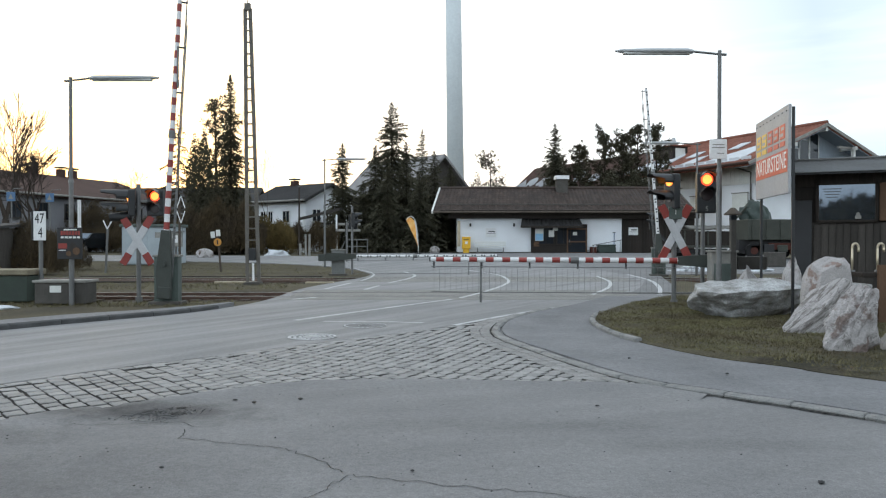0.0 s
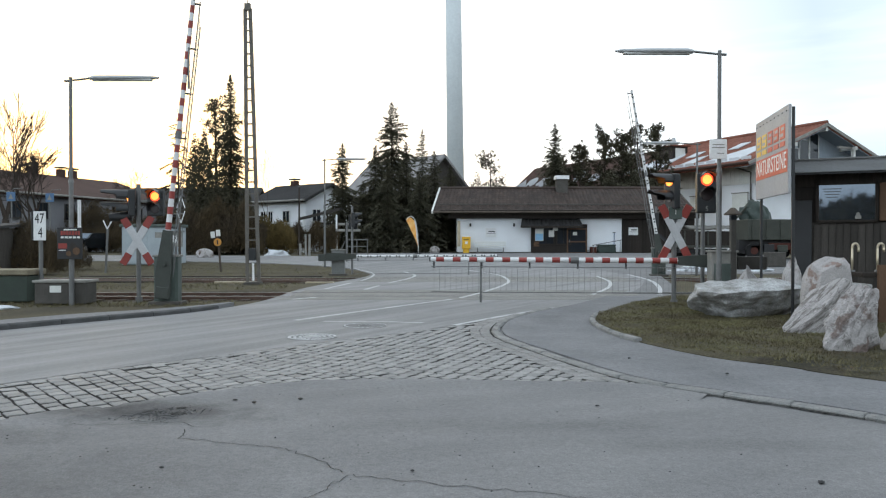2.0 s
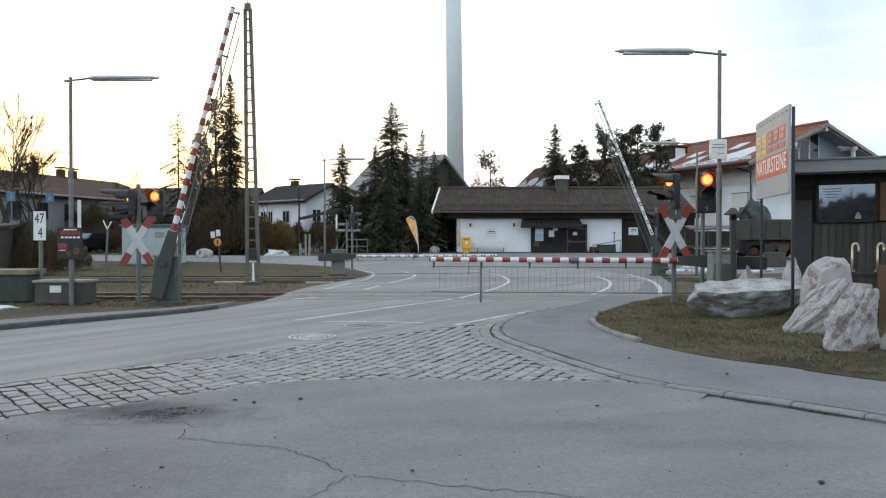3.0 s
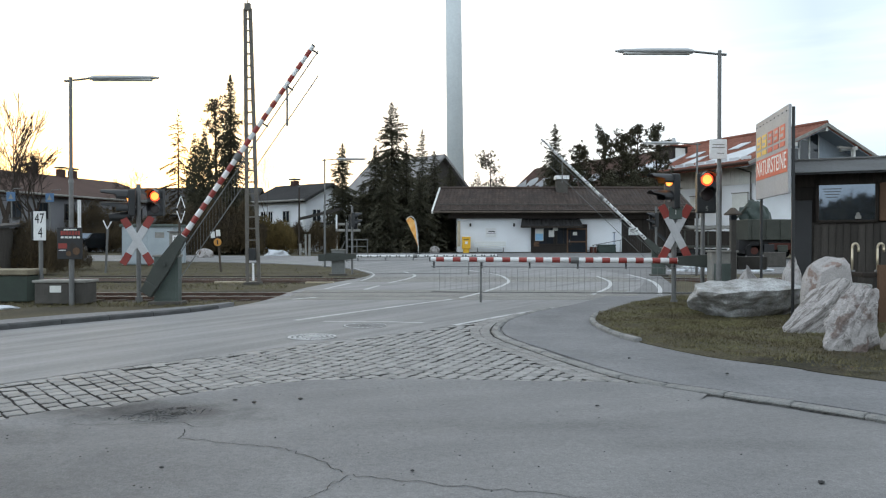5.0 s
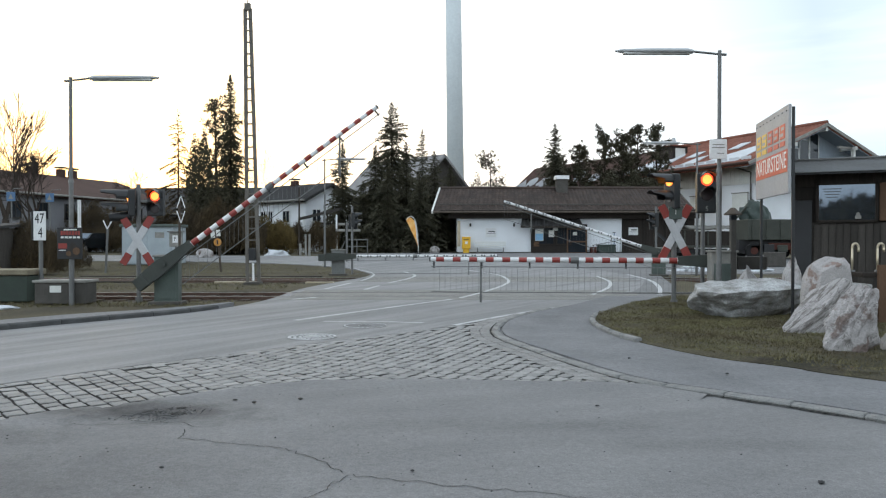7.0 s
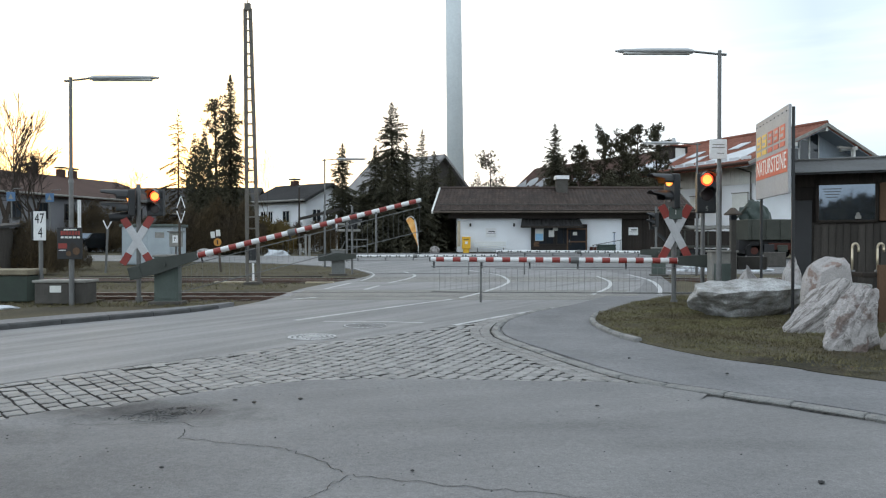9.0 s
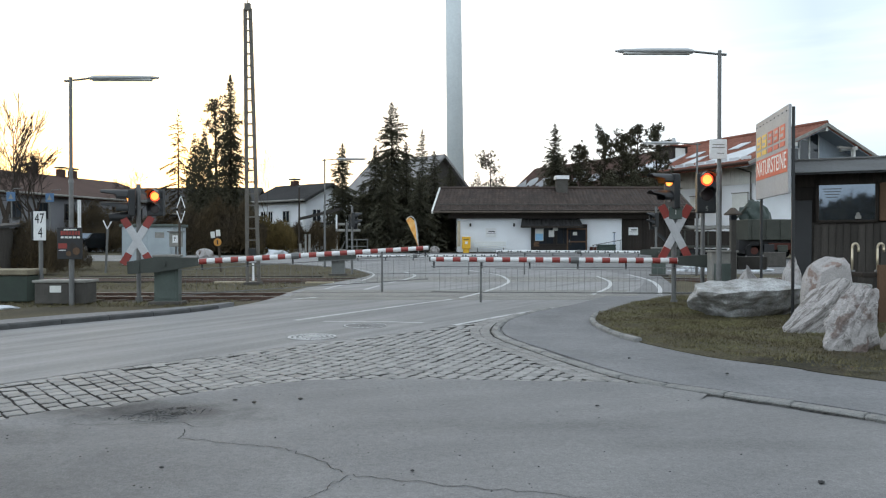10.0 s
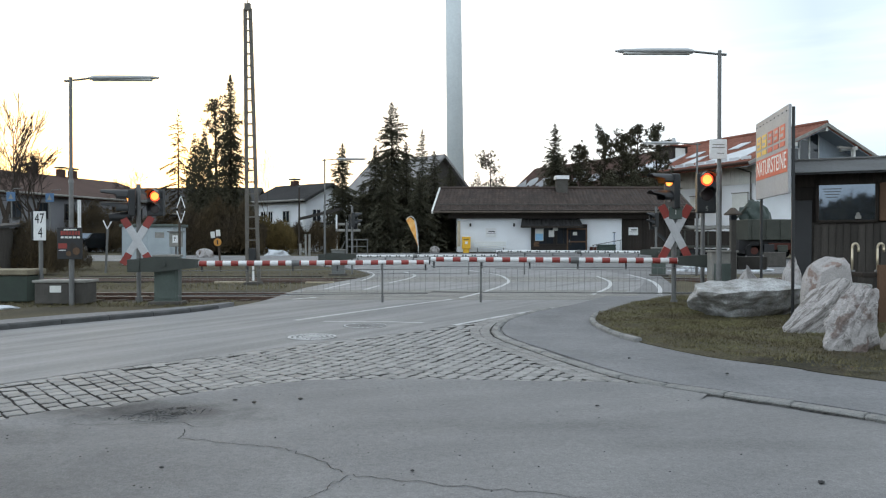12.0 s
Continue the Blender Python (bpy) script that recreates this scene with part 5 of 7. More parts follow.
for s_, h_ in ((-1, HL), (1, HR)):
    ze = RG - SL * h_
    roof_slab(t, (s_ * h_, 0, ze), (s_ * h_, L + 2.0, ze), (0, L + 2.0, RG), (0, 0, RG), 0.28, "tile_red", "roof", 0.34)
    part("verge_board", beam((s_ * (h_ + 0.05), -0.05, ze - 0.12), (0, -0.05, RG - 0.12), 0.08, 0.22), "concrete", t)
    part("purlin", beam((s_ * 3.0, 0, RG - SL * 3.0 - 0.42), (s_ * 3.0, 1.6, RG - SL * 3.0 - 0.42), 0.22, 0.26), "paper", t)
part("ridge_purlin", beam((0, 0, RG - 0.45), (0, 1.6, RG - 0.45), 0.22, 0.26), "paper", t)
for s_, h_ in ((-1, HL), (1, HR)):
    roof_slab(t, (s_ * (h_ - 0.1), 0.05, RG - SL * (h_ - 0.1) - 0.33), (s_ * (h_ - 0.1), 1.4, RG - SL * (h_ - 0.1) - 0.33), (0, 1.4, RG - 0.33), (0, 0.05, RG - 0.33), 0.04, "wood_blue", "soffit")
part("ridge_tiles", rod((0, 0, RG + 0.05), (0, L + 2.0, RG + 0.05), 0.16, 0.16, 8), "tile_red", t)
part("balcony", box((W + 0.6, 1.2, 0.95), (0, 0.75, 5.6), 0.02), "wood_blue", t, "timber balcony front")
for x_ in (-1.75, -0.75, 0.25):
    window_unit(tim, x_, 7.0 + 0.32 * (x_ + 1.75), 0.92, 1.9 + 0.64 * (x_ + 1.75), 1.36, "white", 0)
for x_, z_ in ((3.1, 1.1),):
    part("post", box((0.22, 0.22, 2.2), (x_, 0.35, 7.2)), "paper", t)
    part("tie_beam", box((1.7, 0.16, 0.16), (x_ - 0.75, 0.35, 8.05)), "concrete", t)
side = part("eave_side", box((0.06, L - 0.1, E_ - 0.35 - 5.3), (-W / 2 - 0.04, L / 2 + 1.4, (E_ - 0.35 + 5.3) / 2)), "render_white", t, "pale boarded strip under the eaves")
pm = bpy.data.meshes.new("eave_plank")
b_ = box((0.03, 0.2, E_ - 0.35 - 5.3), (0, 0, 0), 0.004); b_.to_mesh(pm); b_.free(); pm.materials.append(M["paper"])
for k in range(60):
    shared("eave_plank", pm, side, pose(-W / 2 - 0.085 - 0.008 * (k % 2), 1.6 + k * 0.22, (E_ - 0.35 + 5.3) / 2))
for y_, z_ in ((3.0, 3.9), (7.5, 3.9), (11.5, 3.9), (3.0, 1.4), (7.5, 1.4)):
    s_ = part("shutter", box((0.06, 1.5, 1.5), (-W / 2 - 0.06, y_, z_)), "paper", t)
    part("shutter_frame", box((0.05, 1.66, 0.08), (-W / 2 - 0.08, y_, z_ + 0.78)), "concrete", s_)
    part("shutter_frame", box((0.05, 0.06, 1.5), (-W / 2 - 0.08, y_ - 0.8, z_)), "concrete", s_)
part("gutter", rod((-hw - 0.06, 0, zz - 0.05), (-hw - 0.06, L + 2.0, zz - 0.05), 0.1, 0.1, 8), "tile_dull", t)
pts = [(-hw, 1.9, zz - 0.1), (-W / 2 - 0.12, 1.9, zz - 0.5), (-W / 2 - 0.12, 1.9, 0.0)]
part("downpipe", tube(pts, 0.06, 8), "concrete_dark", t)
tilt = -math.degrees(math.atan(SL))


def roof_patch(name, outline, mat, off=0.10):
    """A flat patch lying on the left slope; outline in metres down from the ridge and along it."""
    bm = bmesh.new()
    lo = [bm.verts.new((-u, v, RG - SL * u + off - 0.06)) for u, v in outline]
    hi = [bm.verts.new((-u, v, RG - SL * u + off)) for u, v in outline]
    bm.faces.new(hi)
    for i in range(len(lo)):
        bm.faces.new((lo[i], lo[(i + 1) % len(lo)], hi[(i + 1) % len(lo)], hi[i]))
    bmesh.ops.recalc_face_normals(bm, faces=bm.faces[:])
    part(name, bm, mat, t)


roof_patch("snow_patch", [(7.0, 1.5), (7.0, 6.0), (5.6, 4.8), (3.6, 2.6), (4.4, 2.4), (5.0, 1.6)], "snow")
roof_patch("snow_patch", [(7.0, 6.6), (7.0, 8.6), (4.9, 7.9), (4.6, 7.0)], "snow")
roof_patch("snow_patch", [(7.0, 10.4), (7.0, 15.0), (4.0, 14.6), (3.0, 11.4), (3.6, 10.9)], "snow")
roof_patch("skylight", [(3.9, 4.6), (3.9, 5.6), (2.6, 5.6), (2.6, 4.6)], "snow", 0.14)
roof_patch("skylight", [(4.6, 8.6), (4.6, 9.6), (3.4, 9.6), (3.4, 8.6)], "snow", 0.14)
for k in range(13):
    part("snow_guard", beam((-hw + 0.5, 0.3 + k * 1.15, zz + 0.36), (-hw + 0.5, 1.2 + k * 1.15, zz + 0.36), 0.05, 0.22), "snow", t)
dm = part("dormer", box((1.6, 1.8, 1.1), (-3.4, 12.6, RG - 1.1)), "wood_dark", t, "dark timber dormer")
part("dormer_front", box((1.0, 0.05, 0.8), (-3.4, 11.68, RG - 1.1)), "paper", dm)
part("dormer_roof", box((2.0, 2.2, 0.1), (-3.4, 12.6, RG - 0.5), 0.02), "tile_red", dm)

# pale concrete tower far behind
t = thing("tower", pose(2.15, 122.0, 0.4, 0, -0.5, 0), "slender pale concrete tower rising behind the houses", "tower")
part("shaft", rod((0, 0, 0), (-0.25, 0, 62), 1.38, 1.18, 32), "tower", t, smooth=True)
part("foot_ring", rod((0, 0, 0), (0, 0, 0.8), 1.8, 1.7, 32), "tower", t)


# ---- trees and bushes ----
def spray(vs, fs, a, b, width, rng, droop, n=9):
    """A twig with needles: a ragged feather of thin blades from a to b, hanging a little."""
    d = b - a
    side = d.cross(Vector((0, 0, 1)))
    side = side.normalized() if side.length > 1e-5 else Vector((1, 0, 0))
    r = d * 0.075
    for i in range(n):
        f = (i + rng.random() * 0.8) / n
        p = a.lerp(b, f) - Vector((0, 0, droop * f * f))
        for s in (-1, 1):
            q = p + side * (s * width * (1.05 - f * 0.7) * rng.uniform(0.35, 1.15)) + d * rng.uniform(0.03, 0.2) - Vector((0, 0, rng.uniform(-0.15, 0.75) * width))
            k = len(vs)
            up = Vector((0, 0, width * rng.uniform(0.06, 0.2)))
            vs += [tuple(p - r - up), tuple(p + r + up), tuple(q)]
            fs.append((k, k + 1, k + 2))


def conifer(x, y, h, r, seed, lab, low=0.06, gaps=0.0, lean=0.0, mat="needle", whorls=None, droop=0.4):
    """A spruce: limbs set round the trunk one above the other, each with feathery side twigs."""
    rng = random.Random(seed)
    t = thing("spruce_tree", pose(x, y, rise(x, y) - 0.05, 0, lean, rng.uniform(0, 360)), lab, "tree", "conifers")
    part("trunk", rod((0, 0, 0), (0, 0, h * 0.98), h * 0.012, 0.012, 8), "bark", t)
    vs, fs = [], []
    n = int((whorls or int(20 + h * 3.4)) * 5.6 * (1 - gaps))
    for i in range(n):
        f = low + (1 - low) * ((i + rng.random()) / n) ** 0.95
        lump = 0.86 + 0.55 * noise.noise(Vector((f * 13, seed, 0)))
        rad = r * (1 - f) ** 0.82 * lump + 0.02 * r
        a = i * 2.39996 + rng.uniform(-.5, .5)
        ln = rad * rng.choice((0.4, 0.6, 0.78, 0.95, 1.3)) * rng.uniform(0.85, 1.15)
        z = h * f
        fall = rng.uniform(0.1, droop) if f < 0.7 else rng.uniform(-0.55, 0.15)
        base = Vector((0, 0, z))
        tip = Vector((ln * math.cos(a), ln * math.sin(a), z - ln * fall))
        spray(vs, fs, base, tip, 0.12 * ln + 0.045, rng, ln * 0.1, 10)
        for q in range(7):
            g = rng.uniform(0.2, 0.95)
            p = base.lerp(tip, g) - Vector((0, 0, ln * 0.1 * g * g))
            b2 = a + rng.choice((-1, 1)) * rng.uniform(0.35, 1.1)
            l2 = ln * (1.1 - g) * rng.uniform(0.45, 0.8) + 0.03
            spray(vs, fs, p, p + Vector((l2 * math.cos(b2), l2 * math.sin(b2), -l2 * rng.uniform(0.0, 0.7))), 0.18 * l2 + 0.05, rng, l2 * 0.25, 6)
    tagged(mesh_part("crown", vs, fs, mat, t), kind="stuff")
    return t


def bare_tree(x, y, h, seed, lab, spread=0.42, depth=6, mat="bark", trunk=0.016, twig=0.007, stems=1):
    """A leafless tree: limbs that fork and thin out to fine twigs."""
    rng = random.Random(seed)
    t = thing("bare_tree", pose(x, y, rise(x, y) - 0.05), lab, "tree", "bare trees")
    vs, fs = [], []

    def limb(p, d, ln, r, k):
        m = 5 if k > 3 else 3
        for part_ in range(2):
            q = p + d * ln * 0.5
            r2 = max(r * 0.8, twig * 0.6)
            side = d.cross(Vector((0.31, 0.7, 0.5))).normalized()
            up = d.cross(side)
            b = len(vs)
            for c, rr in ((p, r), (q, r2)):
                for i in range(m):
                    a = 6.2832 * i / m
                    vs.append(tuple(c + (side * math.cos(a) + up * math.sin(a)) * rr))
            for i in range(m):
                fs.append((b + i, b + (i + 1) % m, b + m + (i + 1) % m, b + m + i))
            if k > 0:
                for i in range(1 if part_ == 0 else 2):
                    e = (d + Vector((rng.uniform(-1, 1), rng.uniform(-1, 1), rng.uniform(-.2, .55) - (0.25 if spread > 0.6 else 0))) * spread * (1.5 if part_ == 0 else 0.9)).normalized()
                    if part_ == 1 or k < depth:
                        limb(q, e, ln * rng.uniform(0.62, 0.86), max(r2 * 0.72, twig), k - 1)
            p, r = q, r2
            d = (d + Vector((rng.uniform(-.12, .12), rng.uniform(-.12, .12), 0.06))).normalized()
    for s in range(stems):
        limb(Vector((0.3 * s, 0, 0)), Vector((rng.uniform(-.22, .22), 0, 1)).normalized(), h * 0.28, h * trunk, depth)
    mesh_part("crown", vs, fs, mat, t)
    return t


def bush(x, y, w, d, h, seed, lab, mat="needle_bush", count=900, size=0.16, name="bush", cat="bush", round_top=0.6, z0=0.0):
    """A ragged bush or hedge: many small leaf clumps within an uneven body, on thin stems."""
    rng = random.Random(seed)
    t = thing(name, pose(x, y, rise(x, y) - 0.03 + z0), lab, cat, "bushes and hedges")
    st = bmesh.new()
    for i in range(6):
        a = Vector((rng.uniform(-.4, .4) * w, rng.uniform(-.4, .4) * d, 0))
        rod(a, a * 0.9 + Vector((rng.uniform(-.1, .1), 0, h * 0.6)), 0.03, 0.012, 5, st)
    tagged(part("stems", st, "bark", t), kind="stuff")
    vs, fs = [], []
    size *= 0.42 if mat.startswith("twig") else 0.3
    for i in range(int(count * (4 if mat.startswith("twig") else 6))):
        u, v = rng.uniform(-1, 1), rng.uniform(-1, 1)
        edge = 1 - round_top * max(abs(u) ** 2.5, abs(v) ** 2.5)
        top = h * edge * (0.8 + 0.35 * noise.noise(Vector((u * w * 0.7, v * d * 0.7, seed))))
        p = Vector((u * w / 2, v * d / 2, top * rng.random() ** 0.55))
        s = size * rng.uniform(0.6, 1.4)
        for j in range(4):
            k = len(vs)
            if mat.startswith("twig"):
                d_ = Vector((rng.gauss(0, 0.5), rng.gauss(0, 0.5), rng.gauss(0.8, 0.5))) * s * 4.2
                w_ = d_.cross(Vector((rng.gauss(0, 1), rng.gauss(0, 1), 0.2))).normalized() * s * 0.22
                vs += [tuple(p - w_), tuple(p + w_), tuple(p + d_)]
                fs.append((k, k + 1, k + 2))
                continue
            e = [Vector((rng.gauss(0, 1), rng.gauss(0, 1), rng.gauss(0, 0.8))) * s * 0.75 for _ in range(3)]
            vs += [tuple(p + q) for q in e]
            fs.append((k, k + 1, k + 2))
    tagged(mesh_part("foliage", vs, fs, mat, t), kind="stuff")
    return t


def pine(x, y, h, w, seed, lab, mat="needle", low=0.3, density=1.0, clump=0.42):
    """An evergreen with a visible trunk, rising limbs and clumps of needles with gaps between them."""
    rng = random.Random(seed)
    t = thing("evergreen_tree", pose(x, y, rise(x, y) - 0.05), lab, "tree", "evergreens")
    tr = rod((0, 0, 0), (rng.uniform(-.3, .3), 0, h * 0.95), h * 0.016, 0.03, 8)
    part("trunk", tr, "bark", t)
    lv, vs, fs = bmesh.new(), [], []
    n = int(26 * density)
    for i in range(n):
        f = low + (1 - low) * (i + rng.random()) / n
        a = rng.uniform(0, 6.28)
        ln = w / 2 * (0.45 + 0.75 * math.sin(math.pi * min(1, (f - low) / (1 - low) * 0.75 + 0.25))) * rng.uniform(0.5, 1.1)
        p0 = Vector((0, 0, h * f * 0.93))
        p1 = p0 + Vector((ln * math.cos(a), ln * math.sin(a), ln * rng.uniform(0.15, 0.7)))
        rod(p0, p1, 0.045, 0.015, 4, lv)
        for c in range(7):
            q = p0.lerp(p1, rng.uniform(0.25, 1.1)) + Vector((rng.gauss(0, .22), rng.gauss(0, .22), rng.gauss(0, .2)))
            r = clump * rng.uniform(0.5, 1.0)
            for j in range(16):
                d = Vector((rng.gauss(0, 1), rng.gauss(0, 1), rng.gauss(0.25, 0.8))).normalized()
                s1 = d.cross(Vector((0.3, 0.5, 0.8))).normalized() * r * 0.16
                k = len(vs)
                o = q + d * r * rng.uniform(0, 0.5)
                vs += [tuple(o - s1), tuple(o + s1), tuple(o + d * r * rng.uniform(0.4, 0.9))]
                fs.append((k, k + 1, k + 2))
    part("limb_set", lv, "bark", t)
    tagged(mesh_part("crown", vs, fs, mat, t), kind="stuff")
    return t


# the group by the mast
conifer(-15.3, 55.0, 12.9, 2.1, 3, "tall slender dark spruce", 0.04, 0.0, whorls=105)
pine(-17.0, 57.5, 12.2, 2.6, 8, "tall thin pine with open limbs", low=0.35, density=1.3)
bush(-17.2, 54.0, 1.75, 1.4, 9.8, 5, "tall stump column wrapped in dark ivy", "needle", 1100, 0.2, "ivy_column", "tree", 0.25)
bush(-15.6, 53.9, 4.6, 2.0, 5.4, 6, "dense dark evergreens under the spruces", "needle_bush", 1800, 0.2, round_top=0.4)
bush(-14.6, 52.4, 4.6, 1.6, 4.2, 15, "tall bare brown shrubs under the spruces", "twig", 1500, 0.16, round_top=0.5)
bush(-17.2, 52.4, 2.6, 1.4, 3.4, 16, "bare brown shrubs at the garden edge", "twig", 800, 0.16, round_top=0.5)
conifer(-20.1, 58.0, 10.9, 2.9, 14, "thin larch with sparse level twigs", 0.12, 0.42, mat="twig", whorls=30)
bare_tree(-13.4, 60.0, 9.5, 21, "pale bare birch behind the mast", 0.4, 6, "twig", 0.006, 0.004)
bare_tree(-16.6, 60.0, 12.6, 26, "fine bare birch beside the spruce", 0.36, 6, "twig", 0.006, 0.004)
bush(-12.6, 55.0, 4.0, 2.0, 3.0, 7, "yellowish bare shrubs in a garden", "twig_yellow", 1100, 0.15)
bush(-10.3, 56.0, 5.2, 1.4, 2.3, 9, "trimmed brown hedge before the white house", "twig", 1400, 0.14, "hedge", "hedge", 0.15)
bush(-18.6, 56.5, 4.5, 2.2, 3.0, 10, "brown winter shrubs behind the hut", "twig", 1200, 0.16)
bush(-17.9, 33.4, 2.1, 1.6, 2.8, 12, "bare brown shrub beside the board shed", "twig", 900, 0.12)
bush(-27.8, 61.5, 8.0, 2.0, 4.4, 18, "tall bare brown shrubs before the grey houses", "twig", 2200, 0.16)
bush(-21.6, 58.0, 4.0, 1.6, 3.4, 19, "bare brown shrubs beside the relay hut", "twig", 1100, 0.15)
bush(-26.4, 59.6, 7.0, 1.6, 2.0, 11, "bare brown hedge behind the parked car", "twig", 1200, 0.15, "hedge", "hedge", 0.2)
# by the far road
conifer(-4.15, 62.0, 12.2, 3.9, 31, "broad dark spruce behind the crossing", 0.03, 0.05, whorls=76)
conifer(-1.8, 66.0, 10.6, 2.2, 32, "small dark spruce beside the larger one", 0.05, 0.1)
conifer(-7.9, 60.0, 8.6, 2.3, 33, "young dark spruce near the street lamp", 0.03, 0.0, whorls=70)
for x, y, h, r, sd in ((-5.4, 61.0, 8.6, 2.5, 36), (-2.9, 60.4, 8.8, 2.6, 37), (-0.7, 61.4, 8.2, 2.5, 38), (-4.3, 59.2, 6.6, 2.4, 39), (-1.8, 59.0, 6.2, 2.4, 40), (0.6, 62.4, 7.2, 2.0, 42), (-6.3, 60.2, 5.6, 1.8, 43)):
    conifer(x, y, h, r, sd, "dense dark spruce in the group beside the station", 0.02, 0.0, whorls=50)
bush(-4.0, 60.6, 6.6, 2.0, 3.2, 34, "dark evergreen undergrowth between the spruces", "needle_bush", 2000, 0.24)
bush(-0.8, 62.0, 4.4, 2.0, 3.6, 35, "dark evergreen undergrowth beside the station", "needle_bush", 1300, 0.24)
# behind the station roof
conifer(10.55, 72.0, 12.0, 2.9, 41, "tall dark spruce behind the station", 0.2, 0.0, whorls=80, droop=0.25)
for x, y, h, w, sd in ((13.0, 72.0, 10.4, 2.4, 51), (15.4, 73.5, 12.2, 3.2, 52), (17.0, 72.0, 11.6, 2.8, 53), (18.4, 73.0, 12.6, 3.2, 54), (20.3, 72.0, 12.4, 2.8, 55), (11.4, 74.0, 9.4, 2.6, 56)):
    pine(x, y, h, w, sd, "tall dark evergreen with a ragged open crown", density=2.3, clump=0.4)
for x, h in ((9.4, 5.6), (11.2, 6.8), (13.2, 5.4), (15.8, 8.2), (17.9, 8.8), (20.0, 9.0)):
    bush(x, 71.0, 3.0, 2.4, h, int(x * 7), "dense dark evergreen behind the station", "needle", 1500, 0.24, "evergreen_bush", "bush", 0.45)
bush(4.5, 74.0, 5.4, 2.0, 7.9, 61, "dark evergreens over the station roof", "needle", 3200, 0.22, round_top=0.35)
pine(4.3, 72.0, 9.6, 2.2, 62, "thin young pine over the station roof", low=0.8, density=0.5, clump=0.3)
bare_tree(6.0, 90.0, 9.5, 64, "fine bare tree behind the station", 0.4, 6, "twig", 0.006, 0.005)
# the far left
bare_tree(-22.9, 40.0, 9.0, 71, "large bare tree with upright limbs before the grey house", 0.46, 6, "bark", 0.03, 0.016)
bare_tree(-22.2, 42.0, 7.8, 83, "dark leafless tree with spreading limbs", 0.6, 6, "bark", 0.024, 0.015)
bare_tree(-24.6, 46.0, 7.4, 79, "bare tree with drooping twigs before the houses", 0.75, 6, "bark", 0.02, 0.014)
bare_tree(-19.6, 50.0, 6.4, 87, "small bare tree beside the back road", 0.7, 6, "bark", 0.016, 0.009)
bush(-18.8, 37.5, 2.4, 1.6, 1.9, 73, "bare brown bush beside the sign", "twig", 700, 0.1)

# unseen wood far behind the viewpoint, added for the hut pane to mirror; it closes the place there
rng = random.Random(3)
vs, fs = [], []
for i in range(16000):
    x = rng.uniform(-160, 160)
    top = 6.5 + 5 * noise.noise(Vector((x * 0.06, 0, 0))) + 2.5 * noise.noise(Vector((x * 0.3, 4, 0)))
    p = Vector((x, -85 + rng.uniform(-6, 6), rng.random() * top))
    k = len(vs)
    vs += [tuple(p + Vector((rng.gauss(0, 1.1), rng.gauss(0, .6), rng.gauss(0, 1.0)))) for _ in range(3)]
    fs.append((k, k + 1, k + 2))
tagged(mesh_part("far_wood", vs, fs, "needle"), "dark wood far behind the side street", "wood", "", "stuff")


# ---- things beside the crossing ----
def boulder(x, y, z, size, seed, mat, lab, turn=(0, 0, 0), rough=0.06, cuts=(), lean=0.0, grain=(0, 0, 1), depth=0.05, freq=1.0):
    """A quarried boulder: a lump split by planes (direction and distance), with grooves along its grain."""
    rng = random.Random(seed)
    bm = bmesh.new()
    bmesh.ops.create_icosphere(bm, subdivisions=6, radius=1.0)
    planes = [(Vector(c[:3]).normalized(), c[3]) for c in cuts]
    for i in range(8):
        nv = Vector((rng.gauss(0, 1), rng.gauss(0, 1), rng.gauss(0, 0.7))).normalized()
        planes.append((nv, rng.uniform(0.74, 0.92)))
    g = Vector(grain).normalized()
    off = Vector((seed * 1.7, seed * 0.9, 0))
    for v in bm.verts:
        p = v.co.copy()
        for nv, d in planes:
            k = p.dot(nv) - d
            if k > 0:
                p -= nv * k * 0.94
        q = p + off
        across = q - g * q.dot(g) * 0.82
        p += v.co * rough * (noise.noise(q * 1.3 * freq) + 0.4 * noise.noise(q * 3.1 * freq) + 0.1 * noise.noise(q * 8 * freq))
        groove = 1 - abs(noise.noise(across * 2.0)) * 4
        fine_ = 1 - abs(noise.noise(across * 6.5)) * 4
        p -= v.co * (depth * max(0, groove) + depth * 0.3 * max(0, fine_))
        v.co = p
    lo, hi = min(v.co.z for v in bm.verts), max(v.co.z for v in bm.verts)
    wx, wy = max(abs(v.co.x) for v in bm.verts), max(abs(v.co.y) for v in bm.verts)
    for v in bm.verts:
        f = (v.co.z - lo) / (hi - lo)
        f = max(0.0, (f - 0.12) / 0.88)
        v.co = Vector((v.co.x / wx * size[0] / 2 + lean * f, v.co.y / wy * size[1] / 2, f * size[2] - 0.06))
    return tagged(place(part("boulder", bm, mat, smooth=True), pose(x, y, z, *turn)), lab, "boulder", "boulders on the verge")


boulder(5.68, 14.3, 0.03, (2.06, 1.35, 0.80), 3, "rock_grey", "broad grey boulder with a paler flat top", rough=0.10, cuts=((-0.08, -0.28, 1, 0.34), (0.1, -1, -0.66, 0.44), (-0.8, -0.5, -0.62, 0.62), (0.7, -0.9, -0.55, 0.6), (-1, 0, 0.25, 0.86)), grain=(0.6, 0, 0.8), depth=0.03, freq=1.8)
boulder(6.32, 12.5, 0.03, (0.80, 0.62, 1.26), 5, "rock_top", "tall pale boulder standing upright", (0, 0, 0), 0.05, ((-1, -0.2, 0.24, 0.66), (1, -0.2, 0.14, 0.74), (0, -1, 0.1, 0.7), (0, 0, 1, 0.86)), grain=(0.2, 0, 1), depth=0.02)
